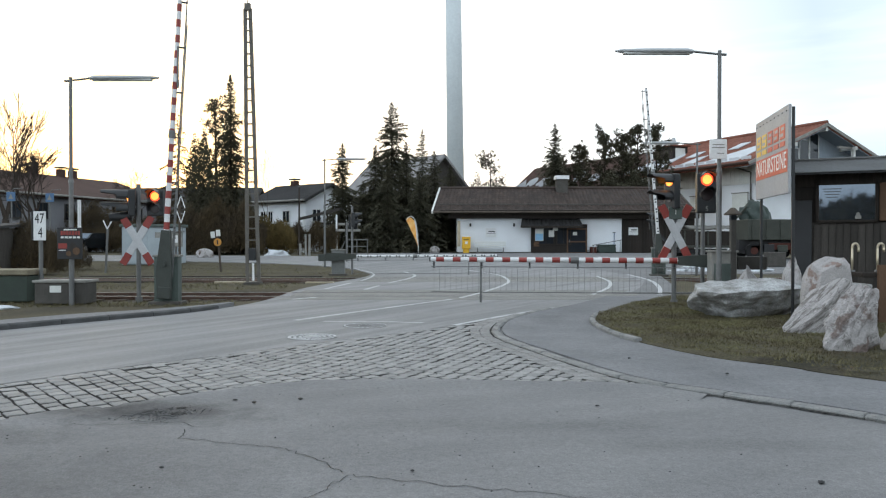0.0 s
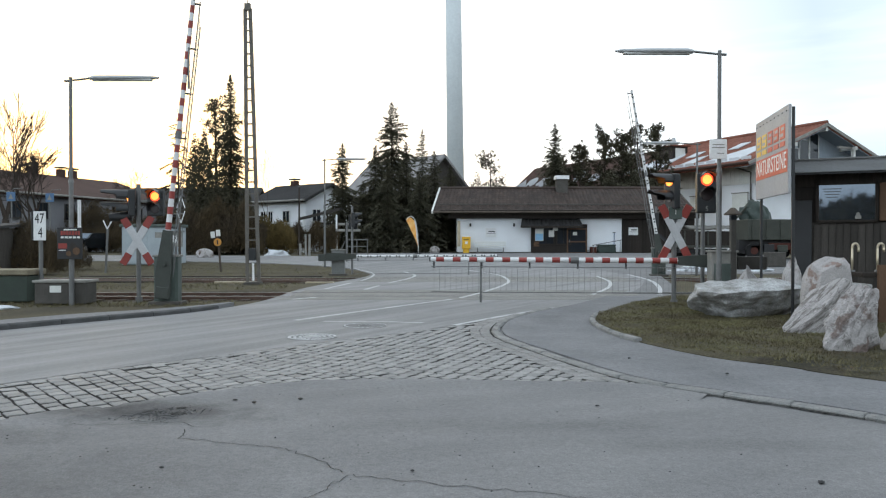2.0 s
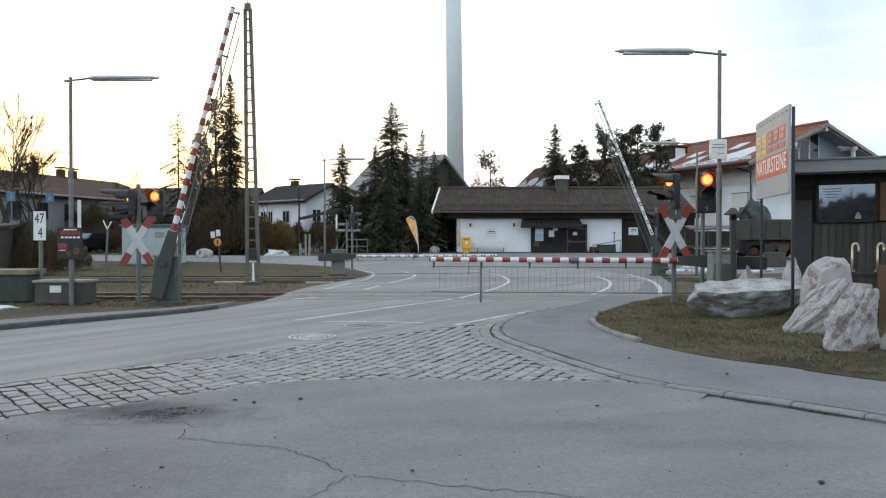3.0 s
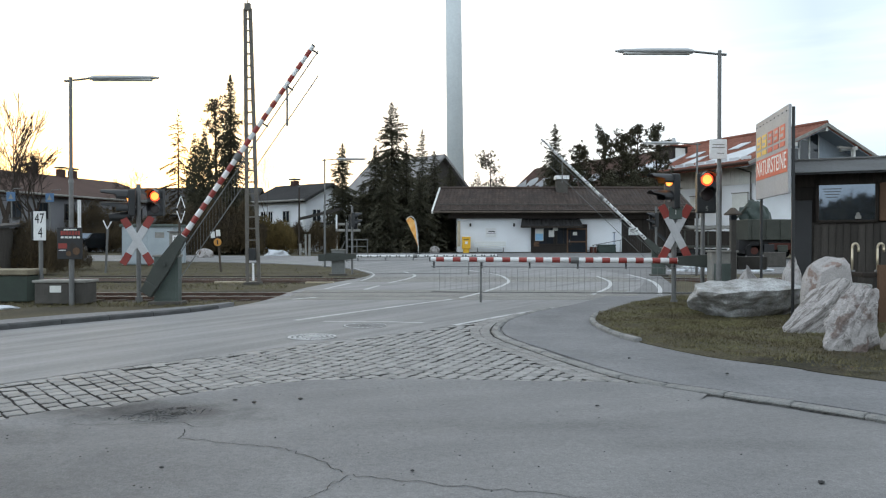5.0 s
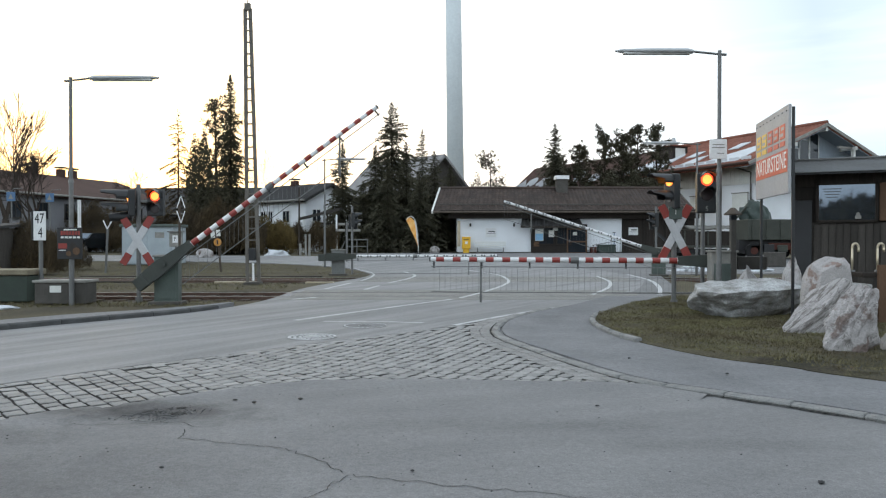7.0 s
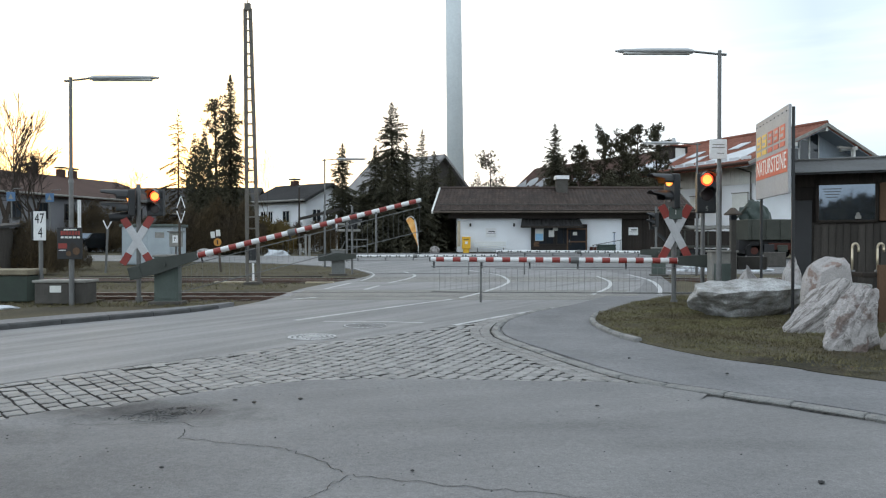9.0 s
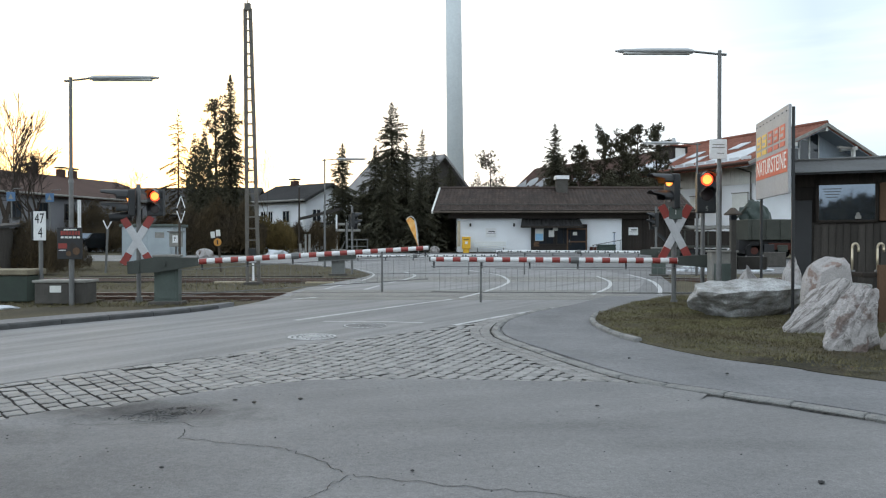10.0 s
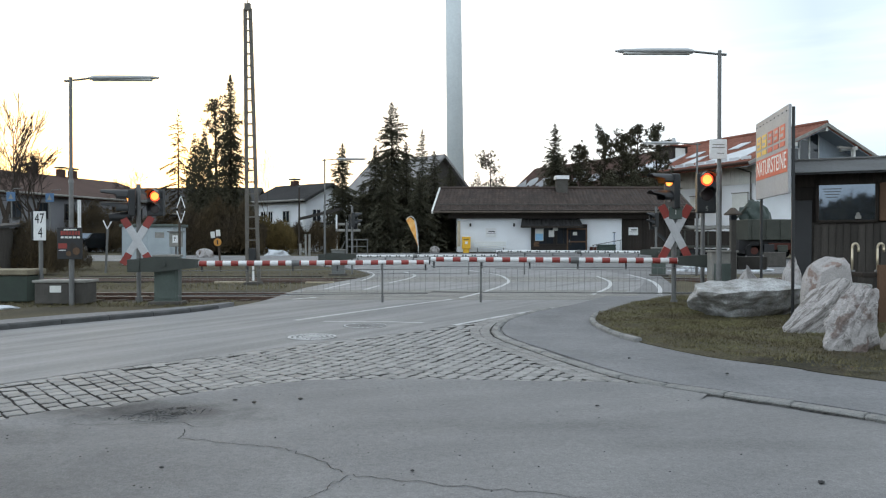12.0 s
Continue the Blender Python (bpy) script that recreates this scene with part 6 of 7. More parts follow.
boulder(5.70, 11.7, 0.03, (1.06, 0.66, 0.95), 11, "rock_slant", "pale slanting boulder with dark ridges", (0, 0, 0), 0.08, ((-0.78, -0.25, 0.62, 0.40), (0.45, -0.85, 0.3, 0.55), (0.8, -0.2, -0.6, 0.55), (0, -1, -0.3, 0.6)), lean=0.3, grain=(0.75, 0, 0.66), depth=0.07)
boulder(5.27, 9.9, 0.02, (0.72, 0.5, 0.97), 8, "rock_brown", "pale jagged boulder with brown stains", (0, 0, 0), 0.2, ((-0.82, -0.3, 0.5, 0.42), (0.9, -0.3, 0.3, 0.6), (0.1, -1, 0.2, 0.5), (-0.5, -0.8, -0.2, 0.55), (0.5, -0.9, 0.2, 0.52)), lean=0.2, grain=(0.5, 0.3, 0.8), depth=0.09, freq=1.9)
boulder(5.98, 9.95, 0.05, (0.5, 0.42, 0.34), 13, "rock", "small pale boulder at the verge")
boulder(6.52, 16.3, 0.05, (1.05, 0.6, 0.98), 17, "rock", "small pointed boulder behind the flat one", cuts=((-0.8, 0, 0.5, 0.35), (0.8, -0.3, 0.5, 0.35)))
boulder(6.9, 14.9, 0.05, (0.55, 0.5, 1.18), 19, "rock", "leaning pale boulder beside the sign post", (0, 0, 0), cuts=((0.9, -0.2, 0.6, 0.45),), grain=(0.5, 0, 1), depth=0.08)
boulder(-15.0, 48.0, 0.28, (1.1, 0.8, 0.75), 23, "rock", "pale boulder beside the back road")
boulder(-0.62, 57.4, 0.5, (0.8, 0.6, 0.62), 29, "rock", "pale stone under the dark spruces")

# stone dealer's sign on two posts
t = thing("stone_dealer_sign", pose(6.30, 14.62, 0.05, 0, 0, -99.7), "tall weathered sign panel reading NATURSTEINE on two posts", "sign")
part("panel", box((2.43, 0.05, 1.56), (0, 0, 3.06), 0.004), "sign_panel", t)
part("red_strip", box((2.30, 0.008, 0.40), (0.02, -0.03, 2.86)), "sign_red", t)
lettering("lettering", "NATURSTEINE", 0.35, "white", t, pose(0.02, -0.037, 2.86) @ FACE @ Matrix.Diagonal((0.98, 1.2, 1, 1)), "white capital letters")
for k in range(5):
    xk = -0.92 + k * 0.44
    mt = "sign_yellow" if k < 2 else "sign_red"
    part("logo_block", box((0.34, 0.008, 0.26), (xk, -0.03, 3.40)), mt, t)
    part("logo_bar", box((0.34, 0.008, 0.09), (xk, -0.03, 3.18)), mt, t)
    part("logo_gap", box((0.2, 0.006, 0.055), (xk + 0.03, -0.034, 3.455)), "sign_panel", t)
    part("logo_gap", box((0.2, 0.006, 0.055), (xk - 0.03, -0.034, 3.345)), "sign_panel", t)
for k in range(9):
    part("bolt", rod((-1.1 + k * 0.275, -0.025, 3.74), (-1.1 + k * 0.275, -0.04, 3.74), 0.014, 0.012, 8), "signal", t)
for x_ in (-1.12, 1.17):
    part("post", box((0.05, 0.05, 3.9 if x_ > 0 else 2.6), (x_, 0.07, (3.9 if x_ > 0 else 2.6) / 2 - 0.1), 0.008), "signal", t, "dark steel post")

# sales hut
t = thing("sales_hut", pose(7.12, 15.6, 0.05, 0, 0, -25), "dark timber sales hut with a grey fascia and display window", "hut")
part("wall", box((4.6, 1.9, 2.9), (2.3, 1.0, 1.45)), "wood_dark", t)
w_ = part("front_wall", box((4.6, 0.02, 1.8), (2.3, 0.03, 0.9)), "wood_grey", t)
planks(w_, 0.42, 4.6, 0.0, 1.78, 0.0, 0.13, "wood_grey")
up_ = part("upper_wall", box((4.6, 0.02, 0.34), (2.3, 0.03, 2.7)), "wood_dark", t)
planks(up_, 0.42, 4.6, 2.58, 2.9, 0.0, 0.13, "wood_dark")
part("door", box((0.36, 0.05, 2.2), (0.2, 0.0, 1.15), 0.006), "black", t)
win = part("window", box((1.0, 0.02, 0.70), (1.0, -0.02, 2.20)), "glass_mirror", t, "display pane mirroring the sky")
fr = bmesh.new()
for s_ in (-1, 1):
    box((0.05, 0.07, 0.80), (1.0 + s_ * 0.52, -0.03, 2.20), 0, fr)
    box((1.09, 0.07, 0.05), (1.0, -0.03, 2.20 + s_ * 0.375), 0, fr)
part("frame", fr, "wood_dark", win)
part("shelf_stone", prism([(-0.05, 0), (0.05, 0), (0.055, 0.05), (0.03, 0.07), (0.035, 0.1), (0.0, 0.13), (-0.035, 0.1), (-0.03, 0.07), (-0.055, 0.05)], 0.05, None, pose(1.2, -0.05, 1.87)), "concrete", win)
for k in range(4):
    part("text_bar", box((0.34 - 0.04 * k, 0.004, 0.016), (0.74, -0.034, 2.47 - 0.055 * k)), "glass", win)
part("warm_panel", box((0.7, 0.04, 0.74), (1.92, -0.02, 2.20), 0.006), "wood_warm", t)
part("fascia", box((5.0, 0.10, 0.24), (2.3, -0.42, 2.90), 0.01), "fascia_grey", t, "grey weathered fascia board")
part("fascia_top", box((5.05, 0.16, 0.03), (2.3, -0.43, 3.035)), "galv", t)
part("roof", box((5.0, 2.4, 0.14), (2.3, 0.8, 2.97)), "tile_grey", t)
part("drip_edge", box((5.0, 0.05, 0.05), (2.3, -0.40, 2.77)), "signal", t)
# fountain spouts over a stone trough
t = thing("trough", pose(7.45, 13.2, 0.05), "weathered stone and board trough before the hut", "trough")
part("stone_block", box((0.62, 0.5, 0.72), (-0.45, 0.0, 0.34), 0.04), "rock_grey", t)
part("board_front", box((0.62, 0.06, 1.02), (0.36, -0.05, 0.51), 0.01), "wood_warm", t)
part("basin_rim", box((1.0, 0.5, 0.08), (0.30, 0.22, 0.84), 0.02), "wood_dark", t)
for x_ in (7.11, 7.55):
    t = thing("spout", pose(x_, 13.25, 0.95), "bent brass water spout over the trough", "spout", "spouts on display")
    pts = [(0, 0, 0), (0, 0, 0.42)] + [(0.055 - 0.055 * math.cos(a), 0, 0.42 + 0.07 * math.sin(a)) for a in [k * math.pi / 6 for k in range(1, 7)]] + [(0.11, 0, 0.34)]
    part("pipe", tube(pts, 0.02, 10), "gold", t, smooth=True)
    part("flange", rod((0, 0, 0), (0, 0, 0.03), 0.05, 0.045, 12), "galv", t)
# lantern post
t = thing("lantern_post", pose(6.46, 17.0, 0.02), "slim stone lantern post with a pointed cap", "lantern")
part("post", box((0.12, 0.12, 1.95), (0, 0, 0.97), 0.015), "concrete_dark", t)
part("cap", rod((0, 0, 2.06), (0, 0, 2.2), 0.2, 0.04, 4), "steel_rust", t)
part("cap_plate", box((0.30, 0.30, 0.03), (0, 0, 2.05), 0.006), "steel_rust", t)
part("glass_box", box((0.12, 0.12, 0.12), (0, 0, 1.98)), "glass", t)

# parked tipper truck behind the tracks
t = thing("tipper_truck", pose(20.0, 47.0, rise(20, 47)), "parked grey-green truck with a tarpaulined load", "truck")
part("body", box((4.0, 2.4, 1.25), (0.3, 0, 1.75), 0.05), "truck_grey", t, "grey-green tipper body")
for k in range(5):
    part("rib", box((0.1, 0.08, 1.2), (-1.4 + k * 0.85, -1.23, 1.75)), "truck_grey", t)
part("chassis", box((4.4, 1.3, 0.62), (0.2, 0, 0.84)), "black", t)
part("side_guard", box((1.6, 0.1, 0.4), (0.4, -1.1, 0.75)), "rust_red", t)
for x_ in (-1.3, 1.4):
    for s_ in (-1, 1):
        wh = part("wheel", rod((x_, s_ * 0.95, 0.48), (x_, s_ * 1.2, 0.48), 0.48, 0.48, 20), "rubber", t)
        part("rim", rod((x_, s_ * 1.0, 0.48), (x_, s_ * 1.215, 0.48), 0.24, 0.22, 14), "rust_red", wh)
load = bmesh.new()
bmesh.ops.create_icosphere(load, subdivisions=4, radius=1.0)
for v in load.verts:
    v.co = Vector((v.co.x * 0.85 - 0.7, v.co.y * 0.9, max(v.co.z, 0) * 1.2)) * (1 + 0.3 * noise.noise(v.co * 2.6) + 0.16 * noise.noise(v.co * 7.0))
    v.co.z += 2.25
part("load", load, "tarp", t, "dark green tarpaulin over the load", smooth=True)
part("axle_beam", box((3.6, 1.4, 0.5), (0.2, 0.1, 0.55), 0.04), "black", t)
for k in range(4):
    part("stowage_box", box((0.62, 0.3, 0.42 + 0.08 * (k % 2)), (-1.2 + k * 0.8, -1.05, 0.62), 0.03), ("rust_red", "black", "truck_grey", "rust_red")[k], t)
part("boom_arm", beam((-2.1, 0, 2.3), (-0.9, 0, 3.6), 0.12, 0.12), "truck_grey", t)
# old trailer with a pale sheet on its load
t = thing("trailer", pose(14.1, 41.5, rise(14, 41.5)), "old dark trailer with a pale sheet over its load", "trailer")
part("bed", box((2.7, 1.9, 0.12), (0, 0, 0.98), 0.02), "truck_grey", t)
for s_ in (-1, 1):
    part("side_board", box((2.7, 0.06, 0.75), (0, s_ * 0.93, 1.42), 0.01), "wood_dark", t)
    for k in range(5):
        part("stake", box((0.07, 0.05, 0.85), (-1.25 + 0.62 * k, s_ * 0.98, 1.4), 0.006), "truck_grey", t)
    for x_ in (-0.8, 0.8):
        wh = part("wheel", rod((x_, s_ * 0.75, 0.42), (x_, s_ * 0.95, 0.42), 0.42, 0.42, 20), "rubber", t)
        part("rim", rod((x_, s_ * 0.8, 0.42), (x_, s_ * 0.965, 0.42), 0.2, 0.19, 14), "truck_grey", wh)
for s_ in (-1, 1):
    part("end_board", box((0.06, 1.86, 0.75), (s_ * 1.35, 0, 1.42), 0.01), "wood_dark", t)
part("chassis", box((2.4, 0.9, 0.22), (0, 0, 0.74), 0.02), "black", t)
part("drawbar", beam((-1.3, 0, 0.7), (-2.5, 0, 1.75), 0.1, 0.14), "black", t)
sheet = bmesh.new()
gx, gy = 16, 8
gv = [[sheet.verts.new((-1.1 + 2.5 * i / gx, -1.0 + 2.0 * j / gy, 1.9 + 0.22 * math.sin(math.pi * j / gy) + 0.07 * noise.noise(Vector((i * 0.5, j * 0.6, 4))))) for j in range(gy + 1)] for i in range(gx + 1)]
for i in range(gx):
    for j in range(gy):
        sheet.faces.new((gv[i][j], gv[i + 1][j], gv[i + 1][j + 1], gv[i][j + 1]))
bmesh.ops.solidify(sheet, geom=sheet.faces[:], thickness=0.03)
part("sheet", sheet, "concrete", t, "pale crumpled sheet", smooth=True)
tagged(place(part("concrete_block", box((0.9, 0.7, 0.75), (0, 0, 0.37), 0.03), "concrete_dark"), pose(17.4, 40.0, rise(16, 40))), "square weathered concrete block by the tracks", "block")

# ---- left of the road ----
t = thing("cable_box", pose(-9.05, 18.3, 0.0), "low concrete cable box with a white label", "cable box")
part("trough", box((1.2, 0.6, 0.50), (0, 0, 0.24), 0.02), "concrete_dark", t)
part("lid", box((1.28, 0.68, 0.06), (0, 0, 0.52), 0.012), "concrete", t)
part("label_plate", box((0.27, 0.012, 0.16), (-0.1, -0.307, 0.34)), "paper", t)
t = thing("grit_box", pose(-10.95, 18.9, 0.0), "dark green grit box with a pale lid", "grit box")
part("body", box((1.7, 0.8, 0.62), (0, 0, 0.31), 0.02), "grit_green", t)
part("lid", box((1.78, 0.9, 0.14), (0, 0, 0.71), 0.03), "lid_brown", t, "pale weathered lid")
for k in range(5):
    part("text_bar", box((0.09, 0.01, 0.14), (-0.62 + 0.14 * k, -0.406, 0.36)), "gold", t)
# equipment hut
t = thing("relay_hut", pose(-16.1, 41.5, rise(-16, 41.5)), "pale grey relay hut with a greenish flat roof", "hut")
part("wall", box((2.75, 2.2, 2.05), (0, 1.1, 1.02), 0.02), "hut_panel", t)
part("wall_panel", box((1.25, 0.04, 1.9), (-0.62, -0.02, 1.0), 0.01), "hut_panel", t)
part("wall_panel", box((1.25, 0.04, 1.9), (0.66, -0.02, 1.0), 0.01), "hut_panel", t)
part("roof", box((2.95, 2.4, 0.16), (0, 1.1, 2.12), 0.03), "green_box", t)
part("louvre", box((0.5, 0.03, 0.3), (0.7, -0.05, 1.6)), "concrete", t)
t = thing("telephone_box", pose(-12.25, 35.0, 0.0), "grey line telephone box with the letter F", "telephone box")
part("post", rod((0, 0, -0.1), (0, 0, 1.2), 0.05, 0.05, 8), "galv", t)
part("case", box((0.52, 0.34, 0.66), (0, 0, 1.52), 0.03), "concrete", t)
part("roof", box((0.64, 0.46, 0.06), (0, 0, 1.88), 0.02), "galv", t)
part("door_plate", box((0.24, 0.012, 0.34), (0.02, -0.177, 1.54)), "white", t)
lettering("letter", "F", 0.26, "black", t, pose(0.02, -0.186, 1.54) @ FACE)
part("aerial", rod((0.25, 0.1, 1.4), (0.25, 0.1, 2.15), 0.025, 0.02, 6), "galv", t)


def parked_car(x, y, yaw, lab):
    t = thing("car", pose(x, y, rise(x, y), 0, 0, yaw), lab, "car", "parked cars")
    prof = [(-2.05, 0.35), (-2.1, 0.75), (-1.75, 0.98), (-1.0, 1.02), (-0.45, 1.46), (1.05, 1.48), (1.75, 1.02), (2.05, 0.92), (2.08, 0.35)]
    part("body", prism(prof, 1.72), "car_dark", t)
    part("windscreen", prism([(-0.95, 1.05), (-0.48, 1.42), (-0.46, 1.42), (-0.9, 1.05)], 1.5, None, pose(-0.03, 0, 0.02)), "glass_mirror", t)
    part("rear_window", prism([(1.1, 1.43), (1.65, 1.05), (1.68, 1.06), (1.13, 1.45)], 1.45, None, pose(0.05, 0, 0.02)), "glass", t)
    for s_ in (-1, 1):
        part("side_window", prism([(-0.75, 1.05), (-0.38, 1.38), (0.95, 1.40), (1.3, 1.05)], 0.02, None, pose(0, s_ * 0.865, 0)), "glass", t)
        part("tail_light", box((0.05, 0.3, 0.14), (2.06, s_ * 0.65, 0.8), 0.01), "red", t)
        part("headlight", box((0.06, 0.32, 0.14), (-2.06, s_ * 0.62, 0.7), 0.01), "paper", t)
        for x_ in (-1.3, 1.3):
            wh = part("wheel", rod((x_, s_ * 0.68, 0.31), (x_, s_ * 0.88, 0.31), 0.31, 0.31, 18), "rubber", t)
            part("rim", rod((x_, s_ * 0.8, 0.31), (x_, s_ * 0.89, 0.31), 0.19, 0.18, 12), "galv", wh)
    part("bumper", box((0.15, 1.7, 0.2), (2.08, 0, 0.48), 0.04), "car_dark", t)
    return t


parked_car(-27.1, 58.0, 78, "dark parked car beside the back road")
# board shed at the far left
t = thing("board_shed", pose(-20.3, 31.6, 0.0), "grey weathered board shed at the tracks", "shed")
s_ = part("wall", box((3.6, 2.0, 2.0), (0, 1.05, 1.0)), "wood_grey", t)
planks(s_, -1.8, 1.8, 0.0, 1.95, 0.02, 0.16, "wood_grey")
part("roof", box((4.0, 2.6, 0.12), (0, 0.95, 2.1), 0.02, None, pose(0, 0, 0, 4, 0, 0)), "tile_grey", t)
t = thing("white_post", pose(-22.4, 47.0, rise(-22, 47)), "tall slim white post by the hedge", "post")
part("shaft", box((0.16, 0.16, 3.6), (0, 0, 1.8), 0.02), "white", t)
part("foot", box((0.3, 0.3, 0.12), (0, 0, 0.03), 0.02), "concrete_dark", t)
for x_, y_ in ((-21.5, 38.0), (-20.6, 40.0)):
    t = thing("crossing_sign", pose(x_, y_, rise(x_, y_)), "blue square pedestrian sign on a grey post", "road sign", "blue signs")
    part("post", rod((0, 0.03, -0.1), (0, 0.03, 3.85), 0.035, 0.035, 8), "galv", t)
    part("plate", box((0.44, 0.03, 0.46), (0, -0.02, 3.6), 0.02), "sign_blue", t)
    part("lamp_arm", tube([(0, 0.03, 3.85), (0.1, 0.03, 4.0), (0.55, 0.03, 4.02)], 0.02, 6), "galv", t)
    part("symbol", prism([(-0.12, -0.11), (0.12, -0.11), (0, 0.14)], 0.01, None, pose(0, -0.04, 3.6)), "concrete", t)
# signposts beyond the tracks
t = thing("signpost", pose(-5.55, 44.0, rise(-5, 44)), "grey signpost with four direction boards seen edge-on", "signpost")
part("post", rod((0, 0, -0.1), (0, 0, 2.3), 0.06, 0.06, 10), "galv", t)
for z_, dx in ((2.15, 0.42), (1.8, 0.42), (2.15, -0.3), (1.8, -0.3)):
    part("direction_board", box((0.75 if dx > 0 else 0.4, 0.05, 0.14), (dx, 0, z_), 0.02), "concrete", t)
part("brace", beam((-0.55, 0, 0.1), (-0.1, 0, 1.2), 0.05, 0.05), "galv", t)
for x_ in (-9.35, -9.0, -8.75):
    t = thing("bollard", pose(x_, 50.0, rise(-9, 50)), "slim pale post at the garden entrance", "post", "posts at the entrance")
    part("shaft", rod((0, 0, -0.1), (0, 0, 1.35 if x_ > -9.2 else 0.75), 0.08, 0.07, 10), "concrete", t)
    part("cap", rod((0, 0, 1.33 if x_ > -9.2 else 0.73), (0, 0, 1.4 if x_ > -9.2 else 0.8), 0.09, 0.06, 10), "concrete", t)
t = thing("utility_pole", pose(-9.8, 52.0, rise(-9, 52)), "thin dark wooden utility pole", "pole")
part("shaft", rod((0, 0, -0.1), (0, 0, 4.6), 0.07, 0.05, 8), "bark", t)
part("cap", rod((0, 0, 4.6), (0, 0, 4.65), 0.07, 0.02, 8), "galv", t)
t = thing("shelter", pose(-9.0, 56.5, rise(-9, 56)), "small shelter roof on posts before the white house", "shelter")
part("roof", box((3.0, 1.6, 0.12), (0, 0, 2.9), 0.02, None, pose(0, 0, 0, 0, -14, 0)), "tile_grey", t)
part("fascia", box((3.0, 0.06, 0.2), (0, -0.8, 2.85), 0, None, pose(0, 0, 0, 0, -14, 0)), "wood_grey", t)
for x_ in (-1.2, 1.2):
    part("post", box((0.12, 0.12, 2.8), (x_, -0.6, 1.4)), "white", t)
# rail fence by the spruces
t = thing("rail_fence", pose(-5.9, 50.5, rise(-5, 50)), "low galvanised rail fence before the spruces", "fence")
for k in range(3):
    part("post", rod((k * 0.7 - 0.5, 0, -0.1), (k * 0.7 - 0.5, 0, 1.1), 0.035, 0.035, 8), "galv", t)
for z_ in (0.6, 1.05):
    part("rail", rod((-0.5, 0, z_), (0.9, 0, z_), 0.03, 0.03, 8), "galv", t)
# feather flag
t = thing("feather_flag", pose(-1.75, 54.0, rise(-1.75, 54)), "orange and white feather flag on a bent pole", "flag")
pts = [(0, 0, 0), (-0.02, 0, 1.0), (-0.1, 0, 1.8), (-0.25, 0, 2.4), (-0.5, 0, 2.62), (-0.72, 0, 2.55), (-0.85, 0, 2.38)]
pts = [tuple(p) for p in curve_through(pts, 4)]
part("pole", tube(pts, 0.022, 6), "paper", t)
fl = prism([(-0.03, 0.5), (-0.10, 1.2), (-0.16, 1.8), (-0.28, 2.3), (-0.5, 2.55), (-0.72, 2.5), (-0.85, 2.36), (-0.5, 1.6), (-0.2, 1.0)], 0.015)
part("banner", fl, "orange", t, "orange banner with a pale edge")
part("banner_edge", prism([(-0.02, 0.5), (-0.08, 1.2), (-0.13, 1.8), (-0.24, 2.32), (-0.28, 2.3), (-0.18, 1.8), (-0.13, 1.2)], 0.03), "white", t)
part("foot", box((0.5, 0.5, 0.06), (0, 0, 0.03), 0.01), "signal", t)
# remains of snow
for x_, y_, sx, sy, sz, sd in ((-11.1, 51.0, 1.5, 1.0, 0.36, 2), (-10.0, 16.9, 1.2, 0.5, 0.06, 3), (-10.9, 16.6, 0.8, 0.4, 0.05, 4), (12.3, 36.5, 2.6, 0.9, 0.2, 5), (15.0, 36.2, 1.7, 0.6, 0.14, 6), (-19.5, 52.0, 2.0, 1.0, 0.15, 7), (9.8, 46.0, 1.2, 0.6, 0.15, 8), (11.85, 36.0, 0.46, 0.46, 0.66, 9)):
    bm = bmesh.new()
    bmesh.ops.create_icosphere(bm, subdivisions=4, radius=1.0)
    for v in bm.verts:
        k = 1 + 0.45 * noise.noise(v.co * 1.7 + Vector((sd, 0, 0))) + 0.2 * noise.noise(v.co * 5)
        v.co = Vector((v.co.x * sx * 0.5 * k, v.co.y * sy * 0.5 * k, v.co.z * sz * k))
    tagged(place(part("snow_heap", bm, "snow", smooth=True), pose(x_, y_, rise(x_, y_) - 0.02)), "small remaining heap of old grey-white snow", "snow", "snow remains")


# ---- grass ----
def grass(name, count, where, lab, lo, hi, seed, z=0.05, mat="blade"):
    rng = random.Random(seed)
    vs, fs = [], []
    for i in range(count):
        x, y = where(rng)
        if x is None:
            continue
        patchy = noise.noise(Vector((x * 0.8, y * 0.8, 1.7)))
        if patchy < rng.uniform(-0.9, 0.3):
            continue
        g = z(x, y) if callable(z) else z
        for b in range(3):
            a = rng.uniform(0, 6.28)
            hgt = rng.uniform(lo, hi)
            px, py = x + rng.uniform(-.03, .03), y + rng.uniform(-.03, .03)
            dx, dy = math.cos(a), math.sin(a)
            k = len(vs)
            vs += [(px - dy * 0.006, py + dx * 0.006, g), (px + dy * 0.006, py - dx * 0.006, g), (px + dx * hgt * 0.8, py + dy * hgt * 0.8, g + hgt)]
            fs.append((k, k + 1, k + 2))
    tagged(mesh_part(name, vs, fs, mat), lab, "grass", "", "stuff")


def on_verge(rng):
    y = rng.uniform(8.0, 19.3)
    gx = None
    for a, b in zip(grass_line, grass_line[1:]):
        if min(a.y, b.y) <= y <= max(a.y, b.y) and a.y != b.y:
            gx = a.x + (b.x - a.x) * (y - a.y) / (b.y - a.y)
    if gx is None:
        return None, None
    if y < 10.0 and rng.random() < 0.3 * (10.0 - y):
        return None, None
    return gx + 0.05 + rng.random() ** 0.7 * 6.5, y


